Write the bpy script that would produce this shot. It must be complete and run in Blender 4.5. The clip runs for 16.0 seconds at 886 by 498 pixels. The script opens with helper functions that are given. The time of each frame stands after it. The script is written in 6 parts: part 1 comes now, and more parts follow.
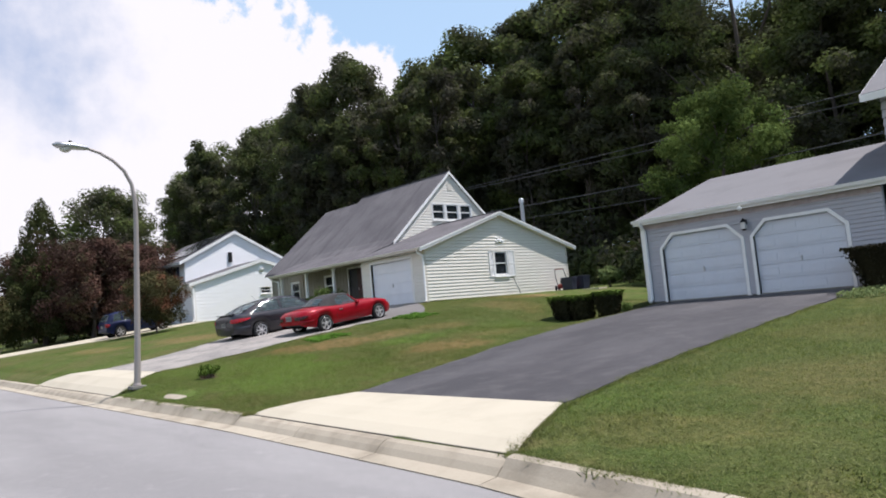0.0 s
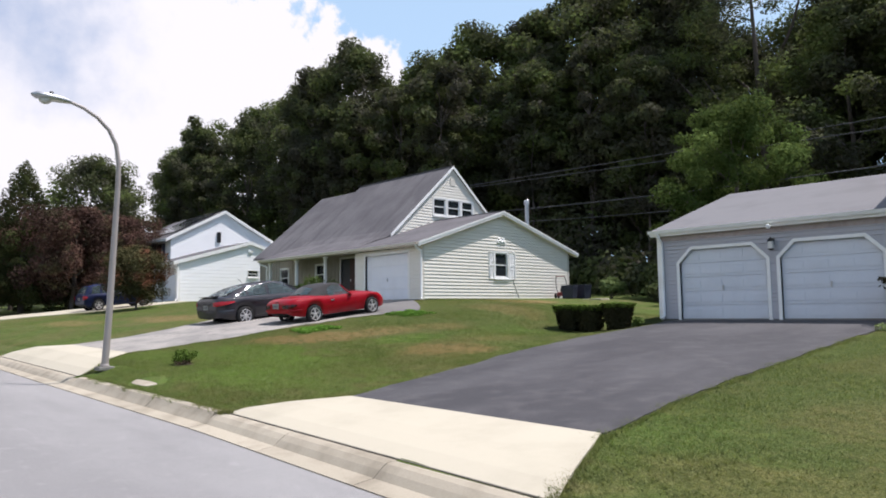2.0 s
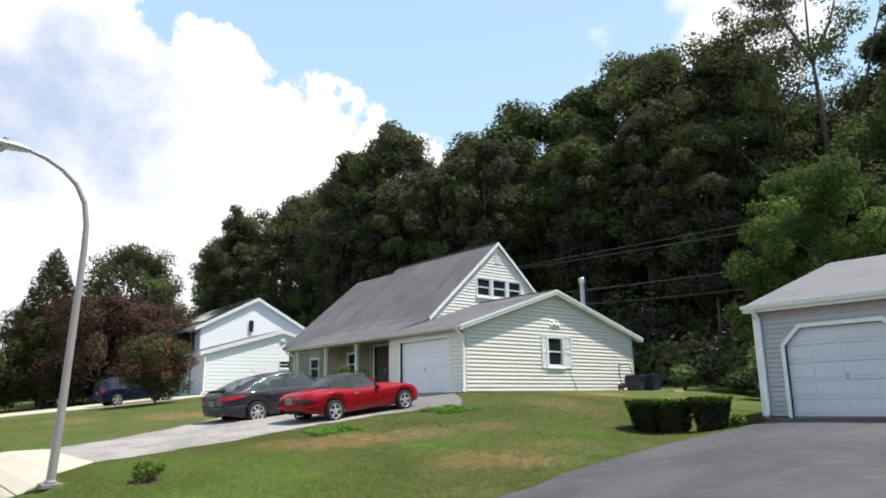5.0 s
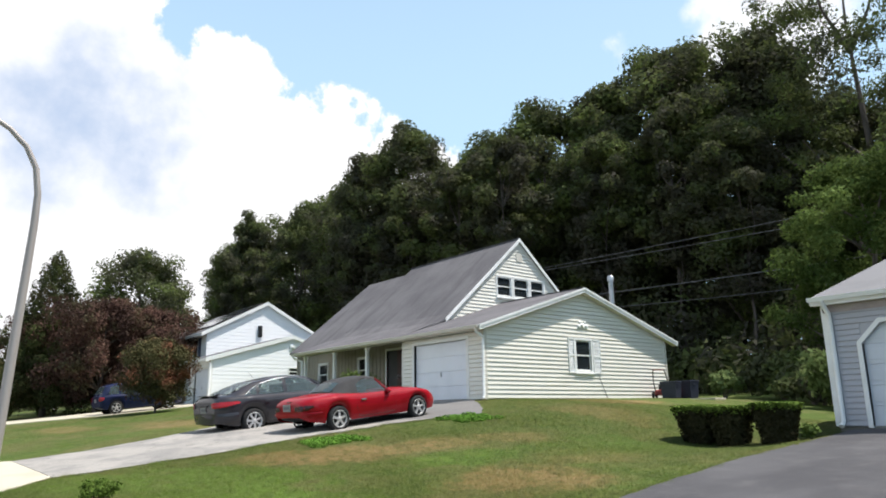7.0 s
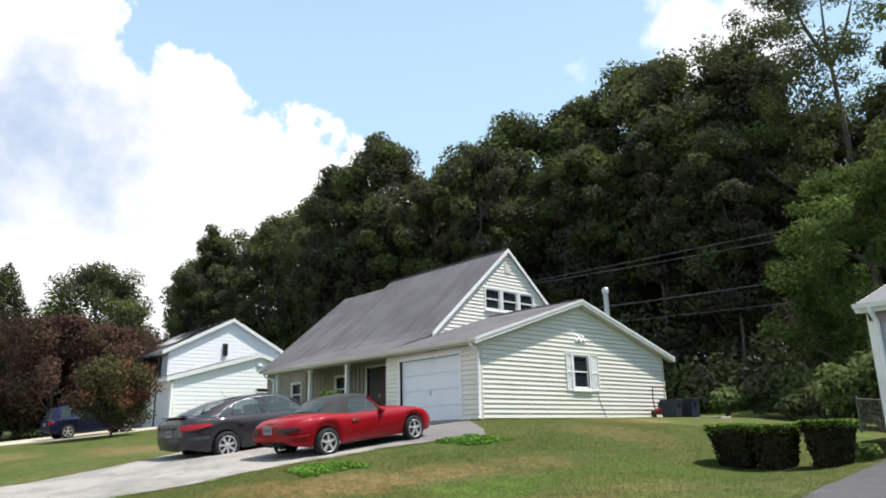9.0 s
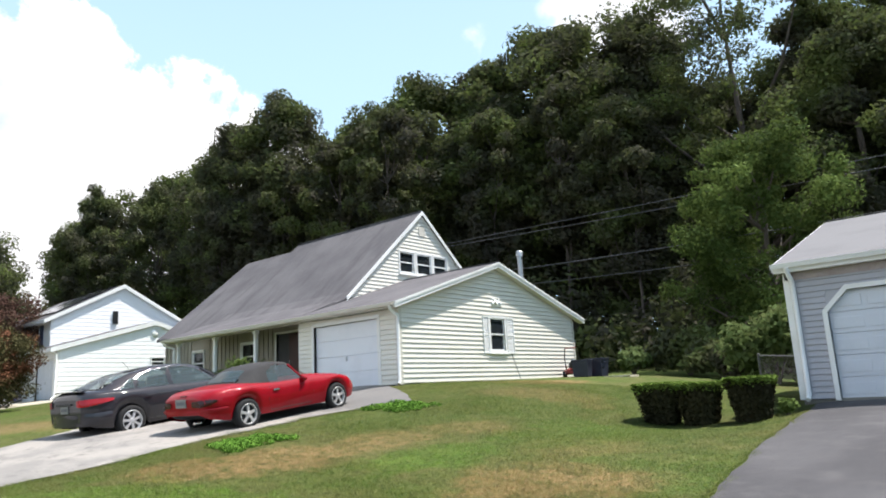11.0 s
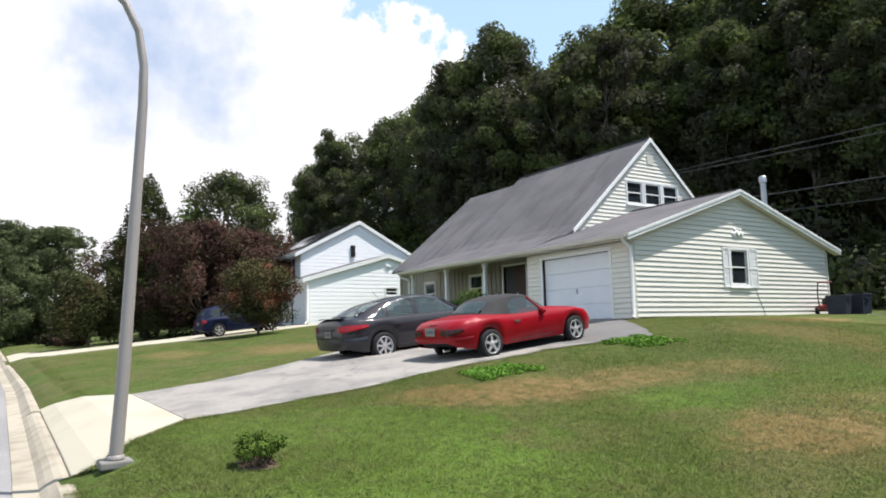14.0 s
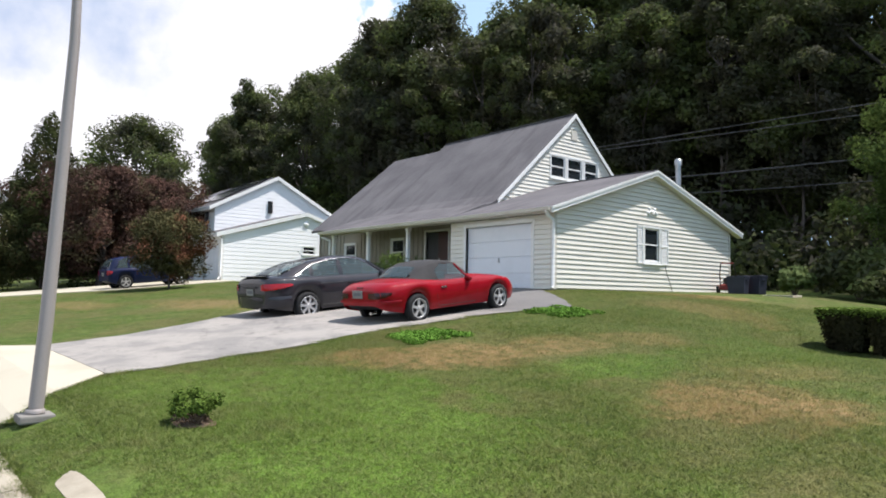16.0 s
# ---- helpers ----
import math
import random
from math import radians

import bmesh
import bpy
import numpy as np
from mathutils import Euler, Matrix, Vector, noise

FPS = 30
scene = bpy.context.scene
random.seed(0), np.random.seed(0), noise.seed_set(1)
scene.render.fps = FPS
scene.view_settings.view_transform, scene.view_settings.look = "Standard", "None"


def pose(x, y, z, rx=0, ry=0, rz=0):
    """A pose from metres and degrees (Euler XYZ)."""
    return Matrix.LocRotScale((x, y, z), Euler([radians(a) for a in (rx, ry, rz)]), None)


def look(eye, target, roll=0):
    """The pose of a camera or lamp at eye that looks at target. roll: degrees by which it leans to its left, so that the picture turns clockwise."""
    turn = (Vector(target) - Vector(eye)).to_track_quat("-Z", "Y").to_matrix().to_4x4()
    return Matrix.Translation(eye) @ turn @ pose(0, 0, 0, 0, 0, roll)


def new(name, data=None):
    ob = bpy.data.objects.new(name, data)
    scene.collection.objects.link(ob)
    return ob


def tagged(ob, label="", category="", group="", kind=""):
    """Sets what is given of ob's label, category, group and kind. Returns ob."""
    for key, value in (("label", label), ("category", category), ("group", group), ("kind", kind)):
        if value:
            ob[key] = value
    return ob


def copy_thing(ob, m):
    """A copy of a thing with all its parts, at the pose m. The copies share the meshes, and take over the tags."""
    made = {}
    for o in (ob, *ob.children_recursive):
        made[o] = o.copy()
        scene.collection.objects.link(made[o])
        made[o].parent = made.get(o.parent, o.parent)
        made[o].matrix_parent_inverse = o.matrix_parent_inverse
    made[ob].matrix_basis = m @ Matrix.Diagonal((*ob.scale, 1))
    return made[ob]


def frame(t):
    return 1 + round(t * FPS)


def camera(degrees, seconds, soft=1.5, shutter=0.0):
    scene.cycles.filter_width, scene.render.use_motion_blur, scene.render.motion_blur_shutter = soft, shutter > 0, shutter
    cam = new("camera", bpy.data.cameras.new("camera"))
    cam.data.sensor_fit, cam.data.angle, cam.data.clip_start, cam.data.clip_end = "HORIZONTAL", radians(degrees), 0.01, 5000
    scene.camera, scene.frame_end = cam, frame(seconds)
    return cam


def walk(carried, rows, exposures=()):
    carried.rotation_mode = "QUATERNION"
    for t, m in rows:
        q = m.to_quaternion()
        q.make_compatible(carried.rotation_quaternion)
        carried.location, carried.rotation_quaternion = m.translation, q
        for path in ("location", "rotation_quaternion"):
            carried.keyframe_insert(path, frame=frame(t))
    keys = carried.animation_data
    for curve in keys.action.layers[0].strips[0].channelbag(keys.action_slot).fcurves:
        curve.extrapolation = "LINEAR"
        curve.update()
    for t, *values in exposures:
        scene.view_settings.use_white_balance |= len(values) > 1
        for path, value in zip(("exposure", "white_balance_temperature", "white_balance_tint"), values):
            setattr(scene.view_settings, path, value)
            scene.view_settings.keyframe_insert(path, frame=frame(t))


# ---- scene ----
cam = camera(64.4, 16.0, soft=1.85)
PATH = [
    (0, (22.847, -19.917, -0.469), (21.384, -18.565, -0.293), -5.3),
    (0.5, (22.49, -19.857, -0.472), (21.02, -18.514, -0.279), -2.3),
    (1, (22.167, -19.785, -0.436), (20.749, -18.394, -0.207), -3.1),
    (1.5, (21.844, -19.547, -0.43), (20.424, -18.158, -0.202), -3.5),
    (2, (21.498, -19.237, -0.429), (20.054, -17.864, -0.257), -0.8),
    (2.5, (21.12, -18.909, -0.405), (19.659, -17.555, -0.227), -2.2),
    (3, (20.719, -18.419, -0.409), (19.287, -17.044, -0.16), -2.6),
    (3.5, (20.303, -18.003, -0.433), (18.87, -16.638, -0.146), -1.8),
    (4, (19.811, -17.605, -0.346), (18.379, -16.248, -0.018), -3.8),
    (4.5, (19.393, -17.107, -0.309), (17.927, -15.804, 0.079), -3.6),
    (5, (18.91, -16.726, -0.345), (17.412, -15.472, 0.082), -1.0),
    (7.5, (16.586, -15.093, -0.432), (15.064, -13.879, 0.026), -0.9),
    (8, (16.05, -14.952, -0.416), (14.571, -13.687, 0.044), -2.1),
    (8.5, (15.547, -14.744, -0.442), (14.101, -13.452, 0.05), -6.0),
    (9, (15.089, -14.784, -0.41), (13.645, -13.497, 0.101), -1.3),
    (9.5, (14.701, -14.851, -0.389), (13.297, -13.517, 0.105), -0.2),
    (10, (14.368, -14.783, -0.369), (13.105, -13.318, 0.142), -3.0),
    (12.5, (14.102, -15.012, -0.276), (12.716, -13.586, -0.066), -0.4),
    (13, (14.002, -15.098, -0.291), (12.415, -13.899, -0.082), 1.7),
    (13.5, (13.846, -15.083, -0.293), (12.184, -13.986, -0.112), 0.5),
    (14, (13.665, -15.093, -0.263), (11.995, -14.018, -0.027), -1.4),
    (14.5, (13.546, -15.241, -0.227), (11.88, -14.165, 0.033), 1.2),
    (15, (13.513, -15.368, -0.209), (11.911, -14.2, 0.053), 0.1),
    (15.5, (13.476, -15.402, -0.234), (11.912, -14.171, -0.04), 1.2),
    (16, (13.508, -15.403, -0.24), (11.974, -14.126, -0.108), 1.1),
]
walk(cam, [(t, look(eye, target, roll)) for t, eye, target, roll in PATH],
     [(0, 0.31, 6350, 18), (2.5, 0.34, 6350, 18), (4.0, 0.44, 6400, 15), (5.0, 0.52, 6450, 12), (7.5, 0.56, 6500, 11), (9.0, 0.56, 6500, 10), (10.2, 0.58, 6500, 11),
      (12.3, 1.14, 6450, 14), (12.6, 1.06, 6450, 14), (13.0, 0.91, 6450, 14), (13.5, 0.72, 6450, 13), (14.0, 0.55, 6450, 13), (14.5, 0.48, 6450, 13), (16.0, 0.52, 6400, 15)])

# ---------------------------------------------------------------- light
SUN_DIR = Vector((0.255, 0.33, 0.91)).normalized()
sun_data = bpy.data.lights.new("sun", "SUN")
sun_data.energy, sun_data.angle, sun_data.color = 5.0, radians(0.55), (1.0, 0.965, 0.91)
sun = new("sun", sun_data)
sun.matrix_world = look(SUN_DIR * 60, (0, 0, 0))

world = bpy.data.worlds.new("sky")
scene.world = world
world.use_nodes = True
wn, wl = world.node_tree.nodes, world.node_tree.links
wn.clear()


def wmath(op, a, b=None, clamp=False):
    n = wn.new("ShaderNodeMath")
    n.operation, n.use_clamp = op, clamp
    for i, v in enumerate((a, b)):
        if v is None:
            continue
        if isinstance(v, (int, float)):
            n.inputs[i].default_value = v
        else:
            wl.new(v, n.inputs[i])
    return n.outputs[0]


def wstep(v, lo, hi):
    n = wn.new("ShaderNodeMapRange")
    n.interpolation_type = "SMOOTHSTEP"
    wl.new(v, n.inputs["Value"])
    n.inputs["From Min"].default_value, n.inputs["From Max"].default_value = lo, hi
    return n.outputs[0]


sky = wn.new("ShaderNodeTexSky")
sky.sky_type, sky.sun_disc = "NISHITA", False
sky.sun_elevation = math.asin(SUN_DIR.z)
sky.sun_rotation = math.atan2(SUN_DIR.x, SUN_DIR.y)
sky.air_density, sky.dust_density, sky.ozone_density = 1.0, 1.2, 1.0
coord = wn.new("ShaderNodeTexCoord")
sep = wn.new("ShaderNodeSeparateXYZ")
wl.new(coord.outputs["Generated"], sep.inputs[0])
azim = wmath("MULTIPLY", wmath("ARCTAN2", wmath("MULTIPLY", sep.outputs[0], -1.0), sep.outputs[1]), 57.2958)
elev = wmath("MULTIPLY", wmath("ARCSINE", sep.outputs[2]), 57.2958)


def wnoise(scale, detail, rough):
    n = wn.new("ShaderNodeTexNoise")
    wl.new(coord.outputs["Generated"], n.inputs["Vector"])
    n.inputs["Scale"].default_value, n.inputs["Detail"].default_value, n.inputs["Roughness"].default_value = scale, detail, rough
    return n.outputs["Fac"]


puff = wmath("MULTIPLY", wmath("SUBTRACT", wnoise(9.0, 8.0, 0.55), 0.5), 20.0)
fine = wmath("MULTIPLY", wmath("SUBTRACT", wnoise(30.0, 5.0, 0.6), 0.5), 5.0)
# a bank of cumulus that stands high to the west and thins out northwards
rim = wmath("ADD", wmath("MULTIPLY", wmath("MINIMUM", wmath("SUBTRACT", azim, 54.0), 30.0), 0.40), 23.2)
drop = wmath("MULTIPLY", wmath("MAXIMUM", wmath("SUBTRACT", 54.0, azim), 0.0), 0.5)
bank = wstep(wmath("ADD", wmath("SUBTRACT", wmath("SUBTRACT", rim, drop), elev), wmath("ADD", puff, fine)), -0.2, 1.2)
# thin stray clouds elsewhere
far_az = wmath("SUBTRACT", azim, 24.0)
far_el = wmath("SUBTRACT", elev, 27.0)
stray_d = wmath("SQRT", wmath("ADD", wmath("MULTIPLY", wmath("MULTIPLY", far_az, far_az), 0.35), wmath("MULTIPLY", far_el, far_el)))
stray = wstep(wmath("ADD", wmath("SUBTRACT", 5.0, stray_d), puff), -0.5, 3.0)
# summer haze that pales the sky towards the horizon
haze = wmath("ADD", wmath("MULTIPLY", wstep(elev, 75.0, 12.0), 0.62), 0.18)
mask = wmath("MAXIMUM", bank, wmath("MULTIPLY", stray, 0.9))
shade_az, shade_el = wmath("SUBTRACT", azim, 80.0), wmath("SUBTRACT", elev, 21.0)
shade_d = wmath("SQRT", wmath("ADD", wmath("MULTIPLY", wmath("MULTIPLY", shade_az, shade_az), 0.55), wmath("MULTIPLY", shade_el, shade_el)))
under = wstep(wmath("SUBTRACT", 8.5, wmath("ADD", shade_d, wmath("MULTIPLY", puff, 0.8))), 0.0, 8.0)
cloud_col = wn.new("ShaderNodeMix")
cloud_col.data_type = "RGBA"
wl.new(under, cloud_col.inputs["Factor"])
cloud_col.inputs[6].default_value, cloud_col.inputs[7].default_value = (0.98, 0.985, 1.0, 1), (0.47, 0.58, 0.76, 1)
sky_bg, cloud_bg, blend, wout = (wn.new(k) for k in ("ShaderNodeBackground", "ShaderNodeBackground", "ShaderNodeMixShader", "ShaderNodeOutputWorld"))
hazy = wn.new("ShaderNodeMix")
hazy.data_type = "RGBA"
wl.new(haze, hazy.inputs["Factor"])
wl.new(sky.outputs[0], hazy.inputs[6])
hazy.inputs[7].default_value = (4.6, 6.7, 8.6, 1)
wl.new(hazy.outputs[2], sky_bg.inputs[0])
sky_bg.inputs[1].default_value = 0.10
wl.new(cloud_col.outputs[2], cloud_bg.inputs[0])
cloud_bg.inputs[1].default_value = 0.80
wl.new(mask, blend.inputs[0])
wl.new(sky_bg.outputs[0], blend.inputs[1])
wl.new(cloud_bg.outputs[0], blend.inputs[2])
wl.new(blend.outputs[0], wout.inputs[0])


# ---------------------------------------------------------------- materials
class Nodes:
    """A node material in the making: short names for the nodes used over and over."""

    def __init__(self, name, rough=0.7, metal=0.0, spec=0.4):
        self.m = bpy.data.materials.new(name)
        self.m.use_nodes = True
        self.t = self.m.node_tree
        self.b = self.t.nodes["Principled BSDF"]
        self.b.inputs["Roughness"].default_value = rough
        self.b.inputs["Metallic"].default_value = metal
        self.b.inputs["Specular IOR Level"].default_value = spec
        self.c = self.t.nodes.new("ShaderNodeTexCoord")
        self.g = None

    def put(self, v, socket):
        if isinstance(v, (int, float)):
            socket.default_value = v
        elif isinstance(v, tuple):
            socket.default_value = (*v, 1) if len(v) == 3 else v
        else:
            self.t.links.new(v, socket)

    def place(self):
        if self.g is None:
            self.g = self.t.nodes.new("ShaderNodeNewGeometry")
        return self.g.outputs["Position"]

    def noise(self, scale, detail=4.0, rough=0.55, vec=None, stretch=None):
        n = self.t.nodes.new("ShaderNodeTexNoise")
        n.inputs["Scale"].default_value, n.inputs["Detail"].default_value, n.inputs["Roughness"].default_value = scale, detail, rough
        v = vec or self.place()
        if stretch:
            k = self.t.nodes.new("ShaderNodeVectorMath")
            k.operation = "MULTIPLY"
            self.t.links.new(v, k.inputs[0])
            k.inputs[1].default_value = stretch
            v = k.outputs[0]
        self.t.links.new(v, n.inputs["Vector"])
        return n.outputs["Fac"]

    def step(self, v, lo, hi, a=0.0, b=1.0):
        n = self.t.nodes.new("ShaderNodeMapRange")
        n.interpolation_type = "SMOOTHSTEP"
        self.t.links.new(v, n.inputs["Value"])
        for k, x in (("From Min", lo), ("From Max", hi), ("To Min", a), ("To Max", b)):
            n.inputs[k].default_value = x
        return n.outputs[0]

    def math(self, op, a, b=0.0):
        n = self.t.nodes.new("ShaderNodeMath")
        n.operation = op
        self.put(a, n.inputs[0])
        self.put(b, n.inputs[1])
        return n.outputs[0]

    def mix(self, fac, a, b, how="MIX"):
        n = self.t.nodes.new("ShaderNodeMix")
        n.data_type, n.blend_type = "RGBA", how
        self.put(fac, n.inputs[0])
        self.put(a, n.inputs[6])
        self.put(b, n.inputs[7])
        return n.outputs[2]

    def color(self, v):
        self.put(v, self.b.inputs["Base Color"])
        return self

    def rough(self, v):
        self.put(v, self.b.inputs["Roughness"])
        return self

    def bump(self, v, strength=0.3, dist=0.01):
        n = self.t.nodes.new("ShaderNodeBump")
        n.inputs["Strength"].default_value, n.inputs["Distance"].default_value = strength, dist
        self.t.links.new(v, n.inputs["Height"])
        self.t.links.new(n.outputs[0], self.b.inputs["Normal"])
        return self

    def rand(self):
        return self.t.nodes.new("ShaderNodeObjectInfo").outputs["Random"]

    def island(self):
        self.place()
        return self.g.outputs["Random Per Island"]

    def spot(self, x, y, rx, ry, wobble):
        """1 inside a soft oval on the ground, 0 outside, with an uneven rim."""
        sx = self.t.nodes.new("ShaderNodeSeparateXYZ")
        self.t.links.new(self.place(), sx.inputs[0])
        dx = self.math("DIVIDE", self.math("SUBTRACT", sx.outputs[0], x), rx)
        dy = self.math("DIVIDE", self.math("SUBTRACT", sx.outputs[1], y), ry)
        d = self.math("SQRT", self.math("ADD", self.math("MULTIPLY", dx, dx), self.math("MULTIPLY", dy, dy)))
        return self.step(self.math("ADD", d, wobble), 1.15, 0.6)


def worn(name, base, dark, scale=3.0, grain=60.0, rough=0.7, bump=0.2, metal=0.0, spec=0.4, amount=0.6, vary=0.0, stretch=None):
    """A plain surface with stains at a large scale and grain at a small one."""
    n = Nodes(name, rough, metal, spec)
    big, small = n.noise(scale, 5, 0.6, stretch=stretch), n.noise(grain, 3, 0.6)
    col = n.mix(n.step(big, 0.42, 0.72, 0.0, amount), base, dark)
    col = n.mix(n.step(small, 0.3, 0.75, 0.0, 0.25), col, dark)
    if vary:
        col = n.mix(n.step(n.rand(), 0.0, 1.0, 0.0, vary), col, dark)
    n.color(col).bump(small, bump, 0.004)
    return n.m


def grass_color(n):
    """Lawn: fresh and dry grass in drifts, straw and bare earth where it has burnt out."""
    big, mid, fine = n.noise(0.35, 4, 0.55), n.noise(1.7, 5, 0.6), n.noise(14.0, 4, 0.65)
    wob = n.math("MULTIPLY", n.math("SUBTRACT", mid, 0.5), 2.2)
    dry = n.step(n.math("ADD", n.math("MULTIPLY", big, 0.6), n.math("MULTIPLY", mid, 0.4)), 0.44, 0.62)
    green = n.mix(n.step(mid, 0.35, 0.65), (0.060, 0.100, 0.014), (0.092, 0.130, 0.027))
    col = n.mix(n.math("MULTIPLY", dry, 0.72), green, (0.145, 0.118, 0.050))
    burnt = ((5.0, -9.5, 1.1, 0.8, 0.85), (5.5, -8.3, 1.2, 1.1, 0.85), (5.9, -6.7, 0.9, 1.2, 0.8), (6.4, -4.9, 0.8, 0.9, 0.7), (5.2, -0.6, 1.8, 1.0, 0.6), (3.0, 2.8, 1.5, 1.8, 0.7), (9.7, -7.9, 1.2, 1.2, 0.8),
             (20.4, -11.0, 2.2, 1.6, 0.45), (19.2, -13.6, 1.4, 0.7, 0.35), (19.0, -7.0, 1.6, 1.6, 0.35), (8.9, -5.6, 1.0, 1.2, 0.5), (-8.0, -7.0, 3.5, 1.3, 0.45), (-13.0, -9.5, 3.0, 1.0, 0.4))
    for x, y, rx, ry, k in burnt:
        col = n.mix(n.math("MULTIPLY", n.spot(x, y, rx, ry, wob), k), col, (0.310, 0.190, 0.092))
    for x, y, rx, ry, k in ((8.3, -11.6, 1.7, 1.4, 0.7), (6.4, -10.8, 2.2, 1.2, 0.6), (9.5, -12.8, 1.6, 0.9, 0.6), (4.6, -12.4, 1.7, 0.9, 0.65), (7.5, -7.3, 0.9, 1.4, 0.6), (8.2, -4.0, 1.2, 2.2, 0.55), (17.6, -12.6, 0.9, 1.4, 0.5)):
        col = n.mix(n.math("MULTIPLY", n.spot(x, y, rx, ry, wob), k), col, (0.085, 0.175, 0.014))
    col = n.mix(n.math("MULTIPLY", n.spot(7.0, -2.6, 5.5, 5.6, wob), 0.45), col, (0.048, 0.070, 0.015))
    col = n.mix(n.math("MULTIPLY", n.spot(7.5, -12.2, 5.5, 1.9, wob), 0.45), col, (0.125, 0.190, 0.036))
    col = n.mix(n.math("MULTIPLY", n.spot(20.5, -9.0, 5.5, 8.0, wob), 0.62), col, (0.050, 0.068, 0.017))
    tuft, fleck = n.noise(5.0, 4, 0.65), n.noise(38.0, 3, 0.7)
    col = n.mix(n.step(tuft, 0.42, 0.60, 0.0, 0.48), col, (0.046, 0.062, 0.013))
    col = n.mix(n.step(fine, 0.42, 0.62, 0.0, 0.28), col, (0.034, 0.048, 0.011))
    return n.mix(n.step(fleck, 0.58, 0.70, 0.0, 0.45), col, (0.215, 0.205, 0.100)), fine


n = Nodes("lawn_turf", 0.9, 0, 0.15)
_c, _f = grass_color(n)
n.color(_c).bump(_f, 0.9, 0.05)
MAT_LAWN = n.m
n = Nodes("grass_blade", 0.7, 0, 0.12)
_c, _f = grass_color(n)
_pale = n.mix(n.step(n.island(), 0.62, 0.70, 0, 0.55), n.mix(0.12, _c, (0.09, 0.15, 0.03)), n.mix(0.6, _c, (0.34, 0.35, 0.15)))
n.color(n.mix(n.step(n.island(), 0.26, 0.18, 0, 0.25), _pale, (0.030, 0.044, 0.011)))
_up = n.t.nodes.new("ShaderNodeCombineXYZ")
_up.inputs[2].default_value = 1.0
n.t.links.new(_up.outputs[0], n.b.inputs["Normal"])
_tr = n.t.nodes.new("ShaderNodeBsdfTranslucent")
n.put(n.mix(0.5, _c, (0.12, 0.16, 0.03)), _tr.inputs[0])
_ms = n.t.nodes.new("ShaderNodeMixShader")
_ms.inputs[0].default_value = 0.3
n.t.links.new(n.b.outputs[0], _ms.inputs[1])
n.t.links.new(_tr.outputs[0], _ms.inputs[2])
n.t.links.new(_ms.outputs[0], n.t.nodes["Material Output"].inputs[0])
MAT_BLADE = n.m


def leafy(name, dark, light, dry=None, gloss=0.8, through_light=0.14):
    n = Nodes(name, gloss, 0, 0.05)
    col = n.mix(n.step(n.noise(0.35, 3, 0.5), 0.38, 0.66), dark, light)
    col = n.mix(n.step(n.island(), 0.0, 1.0, 0.0, 0.55), col, dark)
    if dry:
        col = n.mix(n.step(n.noise(0.9, 3, 0.5), 0.50, 0.64, 0, 0.60), col, dry)
    n.color(col)
    tr = n.t.nodes.new("ShaderNodeBsdfTranslucent")
    n.put(n.mix(0.5, col, light), tr.inputs[0])
    ms = n.t.nodes.new("ShaderNodeMixShader")
    ms.inputs[0].default_value = through_light
    n.t.links.new(n.b.outputs[0], ms.inputs[1])
    n.t.links.new(tr.outputs[0], ms.inputs[2])
    n.t.links.new(ms.outputs[0], n.t.nodes["Material Output"].inputs[0])
    return n.m


# dark tones raised and greyed: lens veil over shaded woods, put into the colour
MAT_OAK = leafy("oak_leaves", (0.066, 0.060, 0.047), (0.108, 0.138, 0.042), through_light=0.3)
MAT_OAK2 = leafy("maple_leaves", (0.066, 0.062, 0.046), (0.138, 0.182, 0.050), through_light=0.3)
MAT_LIGHT = leafy("bright_leaves", (0.045, 0.070, 0.018), (0.170, 0.235, 0.065), through_light=0.3)
MAT_PURPLE = leafy("purple_leaves", (0.046, 0.028, 0.023), (0.135, 0.074, 0.056), (0.070, 0.074, 0.034))
MAT_CRAPE = leafy("crape_myrtle_leaves", (0.044, 0.044, 0.020), (0.105, 0.095, 0.042), (0.230, 0.070, 0.048))
MAT_CONIFER = leafy("cypress_needles", (0.032, 0.038, 0.015), (0.070, 0.082, 0.028), (0.085, 0.060, 0.032))
# distance haze is mixed into this paler, greyer leaf colour
MAT_STREET = leafy("haze_tinted_street_leaves", (0.060, 0.074, 0.035), (0.155, 0.178, 0.084), through_light=0.3)
MAT_PALE = leafy("pale_leaves", (0.090, 0.130, 0.042), (0.245, 0.300, 0.125), through_light=0.3)
# hedge sides hold shade in their near-black, the top holds sun in its green
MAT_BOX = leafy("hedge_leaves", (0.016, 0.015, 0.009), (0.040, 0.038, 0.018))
MAT_BOXTOP = leafy("bright_hedge_leaves", (0.090, 0.140, 0.026), (0.160, 0.230, 0.048))
MAT_WEED = leafy("weed_leaves", (0.075, 0.150, 0.022), (0.135, 0.270, 0.040))
MAT_BARK = worn("bark", (0.115, 0.095, 0.080), (0.050, 0.042, 0.036), 2.0, 25, 0.9, 0.6, stretch=(3, 3, 0.5))
MAT_SOIL = worn("bare_soil", (0.15, 0.095, 0.06), (0.06, 0.045, 0.03), 4, 40, 0.95, 0.6)

